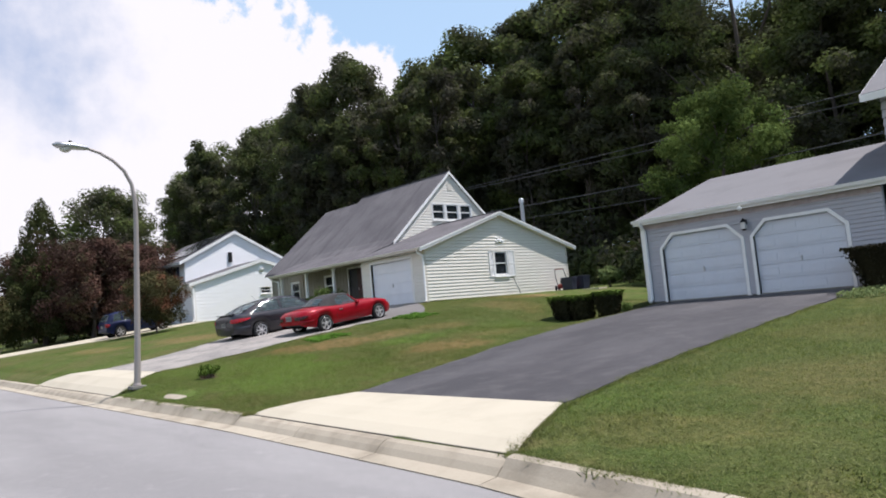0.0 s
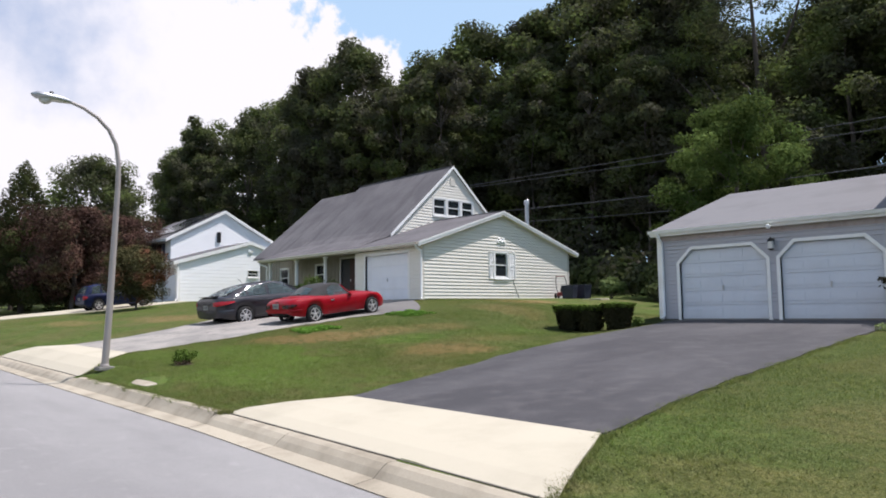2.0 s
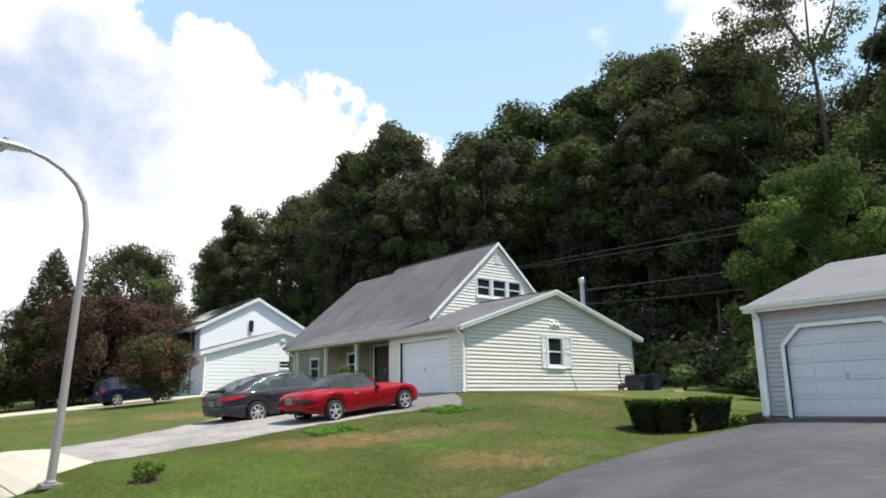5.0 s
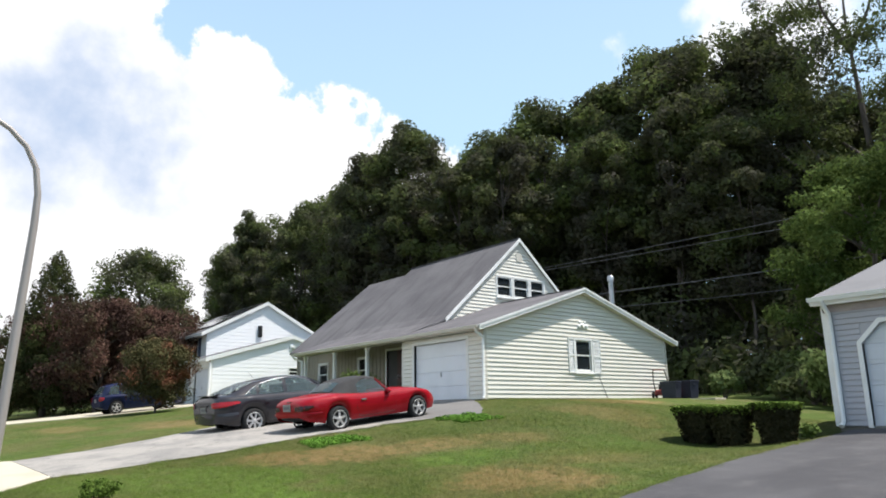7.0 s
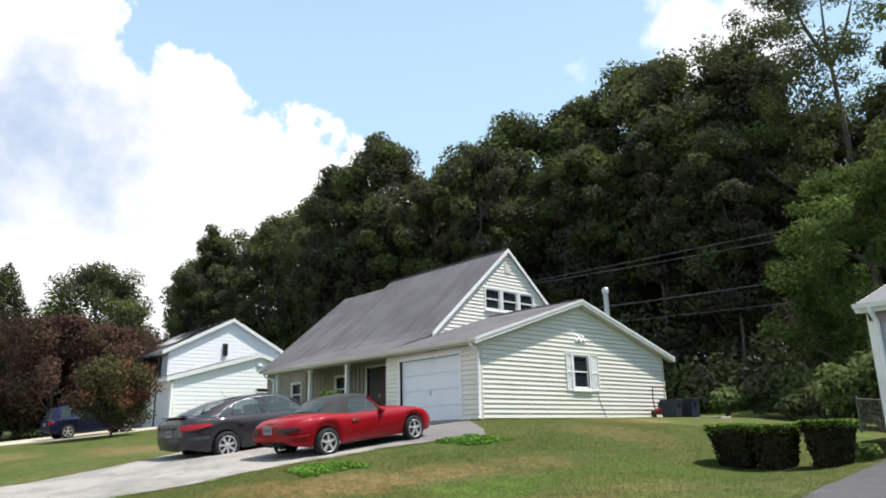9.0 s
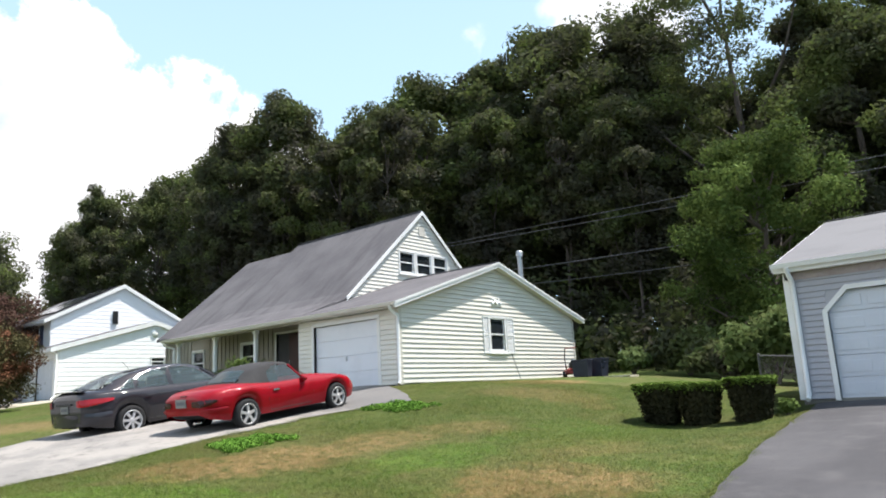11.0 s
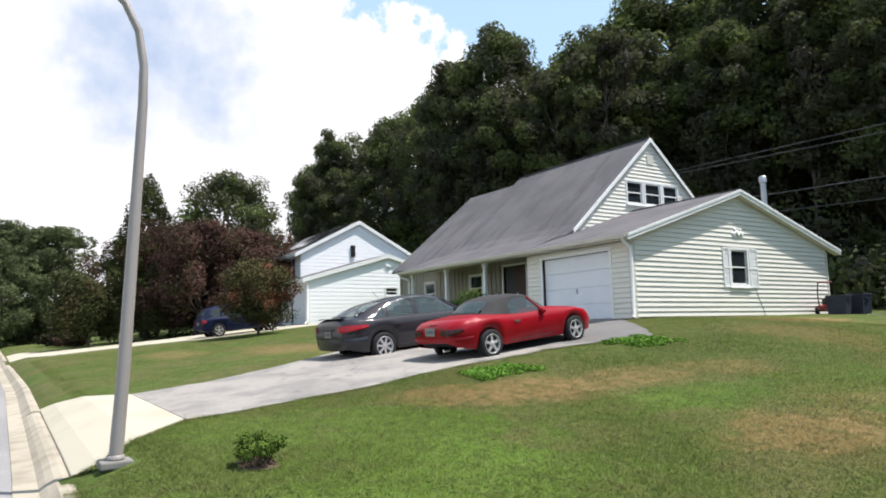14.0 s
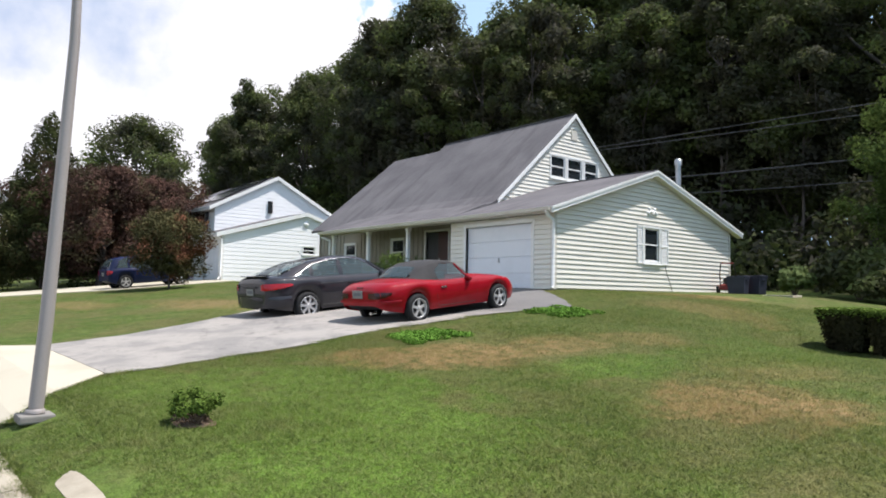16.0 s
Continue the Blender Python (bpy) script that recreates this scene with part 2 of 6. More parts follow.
n = Nodes("road_asphalt", 0.95, 0, 0.1)
_a, _b, _d = n.noise(0.5, 5, 0.6, stretch=(0.35, 1, 1)), n.noise(220, 2, 0.6), n.noise(6, 4, 0.6)
_c = n.mix(n.step(_a, 0.35, 0.7), (0.300, 0.292, 0.285), (0.235, 0.228, 0.224))
_c = n.mix(n.step(_b, 0.35, 0.7, 0, 0.6), _c, (0.12, 0.12, 0.12))
n.color(n.mix(n.step(_d, 0.55, 0.75, 0, 0.35), _c, (0.34, 0.33, 0.32))).bump(_b, 0.4, 0.004)
MAT_ROAD = n.m
n = Nodes("sealed_asphalt", 0.75, 0, 0.35)
_a, _b, _d = n.noise(0.7, 5, 0.6, stretch=(1, 0.4, 1)), n.noise(150, 2, 0.6), n.noise(2.6, 5, 0.6)
_c = n.mix(n.step(_a, 0.4, 0.66), (0.046, 0.043, 0.046), (0.074, 0.070, 0.073))
_c = n.mix(n.step(_d, 0.46, 0.74, 0, 0.55), _c, (0.112, 0.105, 0.104))
n.color(n.mix(n.step(_b, 0.35, 0.75, 0, 0.5), _c, (0.03, 0.03, 0.033))).bump(_b, 0.5, 0.004)
MAT_DRIVE = n.m
n = Nodes("old_asphalt", 0.9, 0, 0.3)
_a, _b, _d = n.noise(0.8, 5, 0.65), n.noise(120, 3, 0.6), n.noise(3.0, 6, 0.7)
_c = n.mix(n.step(_a, 0.42, 0.60), (0.315, 0.292, 0.262), (0.225, 0.212, 0.196))
_c = n.mix(n.step(_d, 0.58, 0.67, 0, 0.6), _c, (0.110, 0.104, 0.100))
_e = n.noise(1.1, 3, 0.55, stretch=(1.0, 0.55, 1))
_c = n.mix(n.step(n.math("ABSOLUTE", n.math("SUBTRACT", _e, 0.5)), 0.006, 0.0, 0, 0.7), _c, (0.060, 0.056, 0.052))
_w = n.math("MULTIPLY", n.math("SUBTRACT", _d, 0.5), 1.6)
_c = n.mix(n.math("MULTIPLY", n.spot(1.4, -2.2, 3.2, 3.4, _w), 0.75), _c, (0.105, 0.102, 0.100))
n.color(n.mix(n.step(_b, 0.4, 0.75, 0, 0.5), _c, (0.12, 0.115, 0.11))).bump(_b, 0.5, 0.005)
MAT_DRIVE_OLD = n.m
MAT_CONC = worn("pale_concrete", (0.450, 0.410, 0.318), (0.345, 0.310, 0.236), 0.9, 90, 0.9, 0.3, amount=0.55)
MAT_CURB = worn("curb_concrete", (0.40, 0.355, 0.275), (0.21, 0.180, 0.132), 1.6, 45, 0.9, 0.6, amount=0.75, vary=0.25)
MAT_JOINT = worn("joint_filler", (0.17, 0.155, 0.125), (0.07, 0.065, 0.055))
MAT_CREAM = worn("cream_vinyl_siding", (0.73, 0.705, 0.63), (0.58, 0.555, 0.49), 1.2, 30, 0.55, 0.08, amount=0.35, vary=0.12, stretch=(1, 1, 4))
MAT_GREYSIDE = worn("grey_vinyl_siding", (0.40, 0.40, 0.43), (0.31, 0.31, 0.335), 1.2, 30, 0.55, 0.08, amount=0.35, vary=0.12, stretch=(1, 1, 4))
MAT_WHITESIDE = worn("white_siding", (0.89, 0.89, 0.89), (0.82, 0.82, 0.825), 1.0, 30, 0.55, 0.08, amount=0.3, vary=0.08)
MAT_TRIM = worn("white_paint", (0.80, 0.80, 0.78), (0.62, 0.61, 0.57), 2.0, 40, 0.5, 0.08, amount=0.35)
MAT_DOORW = worn("white_door_paint", (0.74, 0.76, 0.80), (0.60, 0.62, 0.66), 1.4, 40, 0.45, 0.06, amount=0.35)
MAT_DOORG = worn("pale_blue_grey_door_paint", (0.60, 0.63, 0.68), (0.49, 0.52, 0.57), 1.4, 40, 0.5, 0.06, amount=0.35)
MAT_CREAMTRIM = worn("cream_trim", (0.62, 0.59, 0.52), (0.46, 0.43, 0.37), 2.0, 40, 0.5, 0.08, amount=0.4)
MAT_RUST = worn("weathered_fascia", (0.40, 0.34, 0.33), (0.26, 0.21, 0.20), 5, 40, 0.7, 0.1)
# cream siding with the shade under the porch painted in as tan
MAT_PORCHSHADE = worn("shade_toned_porch_boards", (0.33, 0.30, 0.245), (0.22, 0.195, 0.155), 1.5, 40, 0.7, 0.2, vary=0.3)
MAT_CHARCOAL = worn("shutter_paint", (0.028, 0.032, 0.05), (0.015, 0.017, 0.028), 2, 40, 0.5, 0.1)
MAT_BLUESHUT = worn("blue_shutter_paint", (0.05, 0.07, 0.13), (0.025, 0.035, 0.07), 2, 40, 0.5, 0.1)
MAT_DARKDOOR = worn("dark_red_door", (0.060, 0.022, 0.020), (0.025, 0.012, 0.012), 2, 40, 0.5, 0.1)
MAT_BLIND = worn("window_blind", (0.21, 0.215, 0.22), (0.15, 0.155, 0.16), 3, 60, 0.7, 0.1)
MAT_SCREEN = worn("dark_screen_sheet", (0.045, 0.048, 0.052), (0.025, 0.026, 0.03), 3, 200, 0.6, 0.1)
MAT_FOUND = worn("foundation_concrete", (0.22, 0.21, 0.19), (0.11, 0.10, 0.09), 1.5, 40, 0.9, 0.3)
MAT_GALV = worn("galvanised_steel", (0.48, 0.49, 0.50), (0.30, 0.31, 0.32), 3, 60, 0.45, 0.08, metal=0.8)
MAT_FENCE = worn("dull_fence_wire", (0.16, 0.16, 0.155), (0.09, 0.088, 0.085), 3, 60, 0.6, 0.08, metal=0.4)
MAT_POLE = worn("painted_steel_pole", (0.33, 0.295, 0.275), (0.20, 0.175, 0.16), 1.2, 60, 0.55, 0.1, metal=0.15, stretch=(1, 1, 0.3))
MAT_BLACKMETAL = worn("black_metal", (0.015, 0.015, 0.016), (0.008, 0.008, 0.008), 4, 60, 0.4, 0.1)
MAT_PLASTIC = worn("black_plastic", (0.020, 0.020, 0.022), (0.012, 0.012, 0.013), 4, 90, 0.55, 0.15)
MAT_BIN = worn("dark_blue_bin_plastic", (0.030, 0.034, 0.055), (0.018, 0.020, 0.032), 3, 60, 0.5, 0.1)
MAT_REDPLASTIC = worn("red_plastic", (0.26, 0.03, 0.025), (0.14, 0.02, 0.018), 3, 60, 0.45, 0.1)
MAT_WIRE = worn("cable_sheath", (0.10, 0.10, 0.11), (0.05, 0.05, 0.055), 2, 40, 0.6, 0.05)
MAT_RUBBER = worn("tyre_rubber", (0.010, 0.010, 0.011), (0.018, 0.018, 0.017), 6, 120, 0.85, 0.3)
MAT_ALLOY = worn("alloy_wheel", (0.46, 0.45, 0.44), (0.31, 0.30, 0.29), 6, 60, 0.35, 0.05, metal=0.25)
MAT_HUBCAP = worn("silver_hubcap", (0.48, 0.48, 0.485), (0.33, 0.33, 0.335), 6, 60, 0.4, 0.05, metal=0.3)
MAT_CLOTH = worn("black_soft_top", (0.030, 0.029, 0.030), (0.048, 0.046, 0.046), 5, 200, 0.9, 0.4)
MAT_CHROME = worn("chrome", (0.7, 0.7, 0.7), (0.5, 0.5, 0.5), 6, 60, 0.2, 0.02, metal=1.0)
MAT_PLATE = worn("pale_plate", (0.20, 0.205, 0.195), (0.15, 0.155, 0.15), 8, 60, 0.5, 0.05)
MAT_BARS = worn("plate_bars", (0.10, 0.11, 0.12), (0.07, 0.08, 0.09), 8, 60, 0.5, 0.05)


def car_paint(name, base, deep, coat=0.5):
    """Deep colour under a sharp clear coat."""
    n = Nodes(name, 0.55, 0.0, 0.08)
    n.color(n.mix(n.step(n.noise(2.5, 4, 0.5), 0.35, 0.7), base, deep))
    n.put(n.step(n.noise(9, 4, 0.6), 0.3, 0.8, 0.02, 0.07), n.b.inputs["Coat Roughness"])
    n.b.inputs["Coat Weight"].default_value = coat
    return n.m


MAT_RED = car_paint("red_car_paint", (0.27, 0.002, 0.009), (0.225, 0.0015, 0.007), 0.45)
MAT_GREYCAR = car_paint("grey_car_paint", (0.028, 0.026, 0.031), (0.021, 0.020, 0.024), 0.8)
MAT_BLUECAR = car_paint("blue_car_paint", (0.009, 0.014, 0.050), (0.006, 0.010, 0.034))


def glossy(name, base, rough=0.05, spec=0.5):
    n = Nodes(name, rough, 0, spec)
    n.color(n.mix(n.step(n.noise(1.5, 3, 0.5), 0.35, 0.7), base, tuple(c * 0.6 for c in base)))
    return n.m


def pane(name, tint, rough=0.02, solid=0.55):
    """Window glass: a see-through sheet that mirrors at its surface."""
    n = Nodes(name, rough, 0, 0.6)
    n.color(tint)
    clear = n.t.nodes.new("ShaderNodeBsdfTransparent")
    clear.inputs[0].default_value = (0.75, 0.82, 0.82, 1)
    mixer = n.t.nodes.new("ShaderNodeMixShader")
    mixer.inputs[0].default_value = solid
    n.t.links.new(clear.outputs[0], mixer.inputs[1])
    n.t.links.new(n.b.outputs[0], mixer.inputs[2])
    n.t.links.new(mixer.outputs[0], n.t.nodes["Material Output"].inputs[0])
    return n.m


MAT_PANE = pane("window_glass", (0.030, 0.036, 0.042), 0.03, 0.6)
MAT_CARGLASS = pane("car_glass", (0.085, 0.115, 0.120), 0.02, 0.50)
MAT_TAIL = glossy("tail_lamp_red", (0.36, 0.005, 0.010), 0.08)
MAT_TAILDARK = glossy("tail_lamp_dark", (0.045, 0.006, 0.006), 0.12)
MAT_SOLAR = glossy("solar_cells", (0.012, 0.013, 0.022), 0.12, 0.4)
MAT_LENS = glossy("lamp_lens", (0.55, 0.55, 0.52), 0.15)

n = Nodes("asphalt_shingles", 0.92, 0, 0.2)
sx = n.t.nodes.new("ShaderNodeSeparateXYZ")
n.t.links.new(n.place(), sx.inputs[0])
saw = n.math("FRACT", n.math("MULTIPLY", sx.outputs[2], 9.0))
_a, _b, _d = n.noise(0.45, 5, 0.6), n.noise(40, 3, 0.7), n.noise(1.6, 5, 0.65, stretch=(1.0, 0.22, 0.22))
_c = n.mix(n.step(_a, 0.35, 0.68), (0.150, 0.142, 0.147), (0.108, 0.102, 0.108))
_c = n.mix(n.step(_d, 0.48, 0.70, 0, 0.55), _c, (0.068, 0.064, 0.068))
_c = n.mix(n.step(_b, 0.35, 0.75, 0, 0.4), _c, (0.06, 0.057, 0.058))
n.color(_c).bump(n.math("ADD", saw, _b), 0.35, 0.012)
MAT_SHINGLE = n.m
MAT_SHINGLE2 = worn("pale_shingles", (0.165, 0.163, 0.168), (0.120, 0.118, 0.123), 0.7, 45, 0.92, 0.5, amount=0.6)
MAT_SHINGLE3 = worn("dark_shingles", (0.110, 0.105, 0.108), (0.065, 0.062, 0.066), 0.7, 45, 0.92, 0.5, amount=0.6)


# ---------------------------------------------------------------- mesh tools
class Shape:
    """Vertices and faces gathered for one mesh."""

    def __init__(self):
        self.v, self.f, self.smooth = [], [], []

    def add(self, verts, faces, smooth=False):
        k = len(self.v)
        self.v += [tuple(p) for p in verts]
        self.f += [tuple(k + i for i in q) for q in faces]
        self.smooth += [smooth] * len(faces)
        return self

    def box(self, a, b, bevel=0.0):
        (x0, y0, z0), (x1, y1, z1) = a, b
        c = min(bevel, 0.45 * min(abs(x1 - x0), abs(y1 - y0), abs(z1 - z0)))
        if c <= 0:
            v = [(x, y, z) for z in (z0, z1) for y in (y0, y1) for x in (x0, x1)]
            return self.add(v, [(0, 2, 3, 1), (4, 5, 7, 6), (0, 1, 5, 4), (2, 6, 7, 3), (0, 4, 6, 2), (1, 3, 7, 5)])
        bm = bmesh.new()
        bmesh.ops.create_cube(bm, size=1.0)
        for w in bm.verts:
            w.co = Vector(((x0 + x1) / 2 + w.co.x * (x1 - x0), (y0 + y1) / 2 + w.co.y * (y1 - y0), (z0 + z1) / 2 + w.co.z * (z1 - z0)))
        bmesh.ops.bevel(bm, geom=bm.edges[:], offset=c, segments=2, affect="EDGES", profile=0.6)
        return self.take(bm)

    def take(self, bm, smooth=False):
        bm.verts.index_update()
        self.add([w.co for w in bm.verts], [[w.index for w in q.verts] for q in bm.faces], smooth)
        bm.free()
        return self

    def prism(self, outline, depth):
        """A flat outline of 3D points, thickened by the vector depth."""
        d, n = Vector(depth), len(outline)
        v = [Vector(p) for p in outline]
        return self.add(v + [p + d for p in v], [tuple(range(n))[::-1], tuple(range(n, 2 * n))] + [(i, (i + 1) % n, n + (i + 1) % n, n + i) for i in range(n)])

    def tube(self, points, radii, sides=10, caps=True, smooth=True):
        pts = [Vector(p) for p in points]
        radii = radii if isinstance(radii, (list, tuple)) else [radii] * len(pts)
        rings, side = [], None
        for i, p in enumerate(pts):
            d = (pts[min(i + 1, len(pts) - 1)] - pts[max(i - 1, 0)]).normalized()
            ref = side if side is not None else (Vector((1, 0, 0)) if abs(d.x) < 0.8 else Vector((0, 1, 0)))
            a = (ref - d * ref.dot(d)).normalized()
            b = d.cross(a)
            side = a
            rings.append([p + radii[i] * (math.cos(k * math.tau / sides) * a + math.sin(k * math.tau / sides) * b) for k in range(sides)])
        v = [q for r in rings for q in r]
        fs = [(i * sides + k, i * sides + (k + 1) % sides, (i + 1) * sides + (k + 1) % sides, (i + 1) * sides + k) for i in range(len(pts) - 1) for k in range(sides)]
        self.add(v, fs, smooth)
        if caps:
            self.add(rings[0], [tuple(range(sides))[::-1]])
            self.add(rings[-1], [tuple(range(sides))])
        return self

    def lathe(self, profile, axis_point, axis="x", sides=28, smooth=True):
        """Turns (radius, along) pairs about an axis through a point."""
        o = Vector(axis_point)
        v = []
        for r, h in profile:
            for k in range(sides):
                a = k * math.tau / sides
                c, s = r * math.cos(a), r * math.sin(a)
                v.append(o + Vector({"x": (h, c, s), "y": (c, h, s), "z": (c, s, h)}[axis]))
        fs = [(i * sides + k, i * sides + (k + 1) % sides, (i + 1) * sides + (k + 1) % sides, (i + 1) * sides + k) for i in range(len(profile) - 1) for k in range(sides)]
        return self.add(v, fs, smooth)

    def grid(self, rows, smooth=True, close=False):
        m = len(rows[0])
        fs = [(i * m + k, i * m + (k + 1) % m, (i + 1) * m + (k + 1) % m, (i + 1) * m + k) for i in range(len(rows) - 1) for k in range(m if close else m - 1)]
        return self.add([p for r in rows for p in r], fs, smooth)

    def mesh(self, name, material):
        me = bpy.data.meshes.new(name)
        me.from_pydata([tuple(p) for p in self.v], [], self.f)
        me.polygons.foreach_set("use_smooth", self.smooth)
        me.materials.append(material)
        me.update()
        return me


def part(name, shape, material, parent, label=""):
    ob = new(name, shape.mesh(name, material) if isinstance(shape, Shape) else shape)
    ob.parent = parent
    return tagged(ob, label)


def thing(name, label, category, group="", kind="", at=None):
    ob = tagged(new(name), label, category, group, kind)
    if at is not None:
        ob.matrix_basis = at
    return ob


def solid(name, shape, material, label, category, group="", kind=""):
    return tagged(new(name, shape.mesh(name, material)), label, category, group, kind)


def recalc(shape):
    """The same shape with all faces turned outwards."""
    bm = bmesh.new()
    vs = [bm.verts.new(p) for p in shape.v]
    for q, s in zip(shape.f, shape.smooth):
        try:
            bm.faces.new([vs[i] for i in q]).smooth = s
        except ValueError:
            pass
    bmesh.ops.remove_doubles(bm, verts=bm.verts[:], dist=1e-4)
    bmesh.ops.recalc_face_normals(bm, faces=bm.faces[:])
    out = Shape()
    bm.verts.index_update()
    out.v = [tuple(w.co) for w in bm.verts]
    out.f = [tuple(w.index for w in q.verts) for q in bm.faces]
    out.smooth = [q.smooth for q in bm.faces]
    bm.free()
    return out


# ---------------------------------------------------------------- lie of the land
def curb_y(x):
    return float(np.interp(x, [-60, -25, -10, 3, 12, 18, 20, 40], [-14.4, -14.3, -14.15, -14.28, -14.45, -14.85, -15.15, -18.5]))


def curb_z(x):
    return float(np.interp(x, [-60, -25, 4, 12, 20, 40], [-0.8, -1.3, -1.8, -1.89, -1.95, -2.05]))


def land(x, y):
    """Height of the lawn."""
    yc, zc = curb_y(x), curb_z(x)
    a = float(np.interp(x, [-60, -25, 5, 12, 25, 40], [-0.6, -1.0, -1.53, -1.78, -1.88, -2.0]))
    b = float(np.interp(x, [-60, -25, -14, 0, 3, 10, 14, 25], [0.6, 0.36, 0.15, -0.02, -0.15, -0.85, -0.86, -0.9]))
    if y < yc:
        return zc
    if y < yc + 0.8:
        return zc + (a - zc) * (y - yc) / 0.8
    dip = 0.36 * math.exp(-(((x - 8.3) / 1.9) ** 2) - ((y + 1.5) / 2.6) ** 2)
    if y < 0:
        return a + (b - a) * (y - yc - 0.8) / (-yc - 0.8) - dip
    return b + 0.01 * min(y, 14) + 0.05 * max(0, min(y, 60) - 14) - dip


def sheet(xs, ys, height, name, material, label, category):
    s = Shape()
    s.grid([[(x, y, height(x, y)) for x in xs] for y in ys])
    return solid(name, s, material, label, category, kind="structure")


def ground_height(x, y):
    edge = curb_y(x) - 0.5
    if y > curb_y(x) - 0.1:
        return land(x, y)
    if y > edge - 9.5:
        return curb_z(x) - 0.30
    return curb_z(x) - 0.30 + min(0.6, 0.35 * (edge - 9.5 - y))


XS = [-900, -400, -200, -120, -80, -60, -50] + [round(-42 + 0.5 * i, 2) for i in range(145)] + [34, 40, 60, 100, 200, 400, 900]
YS = [-900, -300, -120, -60, -40, -30] + [round(-26 + 0.4 * i, 2) for i in range(101)] + [18, 24, 30, 40, 60, 100, 200, 400, 900]
sheet(XS, YS, ground_height, "ground", MAT_LAWN, "sloping front lawns of patchy green and burnt grass", "ground")

# carriageway with a light camber
RX = [-200, -120, -60] + [round(-40 + 1.0 * i, 2) for i in range(81)] + [60, 120, 200]
s = Shape()
s.grid([[(x, curb_y(x) - 0.45 - w, curb_z(x) - 0.15 + 0.10 * math.sin(math.pi * min(w, 8.6) / 8.6)) for x in RX] for w in (0, 0.5, 1.5, 3, 4.3, 5.6, 7, 8.1, 8.6)])
solid("road", s, MAT_ROAD, "sun-bleached grey asphalt residential street", "road", kind="structure")


def curb_profile(x, low):
    """Rolled concrete curb: back edge, crown, face, gutter."""
    y, z = curb_y(x), curb_z(x)
    top = z + (0.015 if low else 0.05)
    return [(x, y + 0.06, z - 0.25), (x, y + 0.06, top - 0.01), (x, y - 0.02, top), (x, y - 0.10, top - 0.015), (x, y - 0.18, z - 0.05), (x, y - 0.25, z - 0.115), (x, y - 0.50, z - 0.135), (x, y - 0.50, z - 0.35)]


curb = thing("curb", "weathered pale concrete rolled curb along the street", "curb", kind="structure")
cuts = [-60, -45, -36, -30, -26, -22, -18, -14, -10, -6.5, -3.0, 0.0, 2.6, 5.0, 7.2, 9.4, 11.75, 13.9, 16.0, 18.1, 20.4, 23, 26, 30, 36, 45]
for x0, x1 in zip(cuts, cuts[1:]):
    low = (11.7 < x0 < 18.0) or (-3.1 < x0 < 4.9) or (-31 < x0 < -23)
    s = Shape()
    xs = np.linspace(x0 + 0.006, x1 - 0.006, 5)
    s.grid([curb_profile(float(x), low) for x in xs], smooth=False)
    s.add(curb_profile(float(xs[0]), low), [tuple(range(8))])
    s.add(curb_profile(float(xs[-1]), low), [tuple(range(8))[::-1]])
    part("curb_stone", s, MAT_CURB, curb)


def ribbon(name, left, right, material, label, lift=0.03, steps=40, thick=0.12, wobble=0.0, cross=9, kind="structure", category="driveway"):
    """A paved strip laid on the land between two edges, each a list of (x, y) from the street inwards."""
    rnd = random.Random(5)

    def along(line, s):
        cum = np.r_[0, np.cumsum([math.hypot(b[0] - a[0], b[1] - a[1]) for a, b in zip(line, line[1:])])]
        return [float(np.interp(s * cum[-1], cum, [p[k] for p in line])) for k in (0, 1)]

    s, top = Shape(), []
    for i in range(steps + 1):
        a, b = along(left, i / steps), along(right, i / steps)
        ja, jb = rnd.uniform(-wobble, wobble), rnd.uniform(-wobble, wobble)
        a, b = (a[0] + ja, a[1]), (b[0] + jb, b[1])
        row = []
        for k in range(cross):
            x, y = a[0] + (b[0] - a[0]) * k / (cross - 1), a[1] + (b[1] - a[1]) * k / (cross - 1)
            row.append((x, y, land(x, y) + lift))
        row = [(row[0][0], row[0][1], row[0][2] - thick)] + row + [(row[-1][0], row[-1][1], row[-1][2] - thick)]
        top.append(row)
    s.grid(top, smooth=False)
    s.add(top[0], [tuple(range(len(top[0])))])
    s.add(top[-1], [tuple(range(len(top[-1])))[::-1]])
    return solid(name, s, material, label, category, kind=kind)


ribbon("driveway", [(12.76, -12.86), (12.42, -11.5), (12.12, -9.9), (11.6, -8.0), (11.28, -5.6), (10.95, -2.6), (10.70, 0.45)],
       [(17.26, -12.96), (17.10, -11.5), (17.0, -10.2), (16.95, -8.9), (16.90, -6.3), (16.88, -3.2), (16.9, 0.45)], MAT_DRIVE, "dark sealed asphalt driveway up to the double garage", wobble=0.03)
ribbon("driveway", [(-1.45, -12.70), (-1.5, -11.3), (-2.1, -9.95), (-3.2, -8.3), (-4.5, -6.4), (-4.6, -3.0), (-4.4, -0.03)],
       [(3.1, -12.70), (3.2, -11.7), (3.15, -9.9), (2.65, -7.9), (2.55, -5.5), (2.9, -3.7), (3.15, -2.9), (1.6, -1.6), (-0.6, -0.03)], MAT_DRIVE_OLD, "cracked grey asphalt driveway with two parked cars", wobble=0.05, cross=15)
ribbon("driveway", [(-37.5, -14.2), (-31.5, -12.4), (-29.5, -10.5), (-29.0, -6.0), (-29.0, 0.35)], [(-27.5, -14.2), (-24.6, -12.85), (-23.9, -9.1), (-22.3, -6.0), (-22.3, 0.3)], MAT_CONC, "pale concrete driveway beside the white house", cross=5)


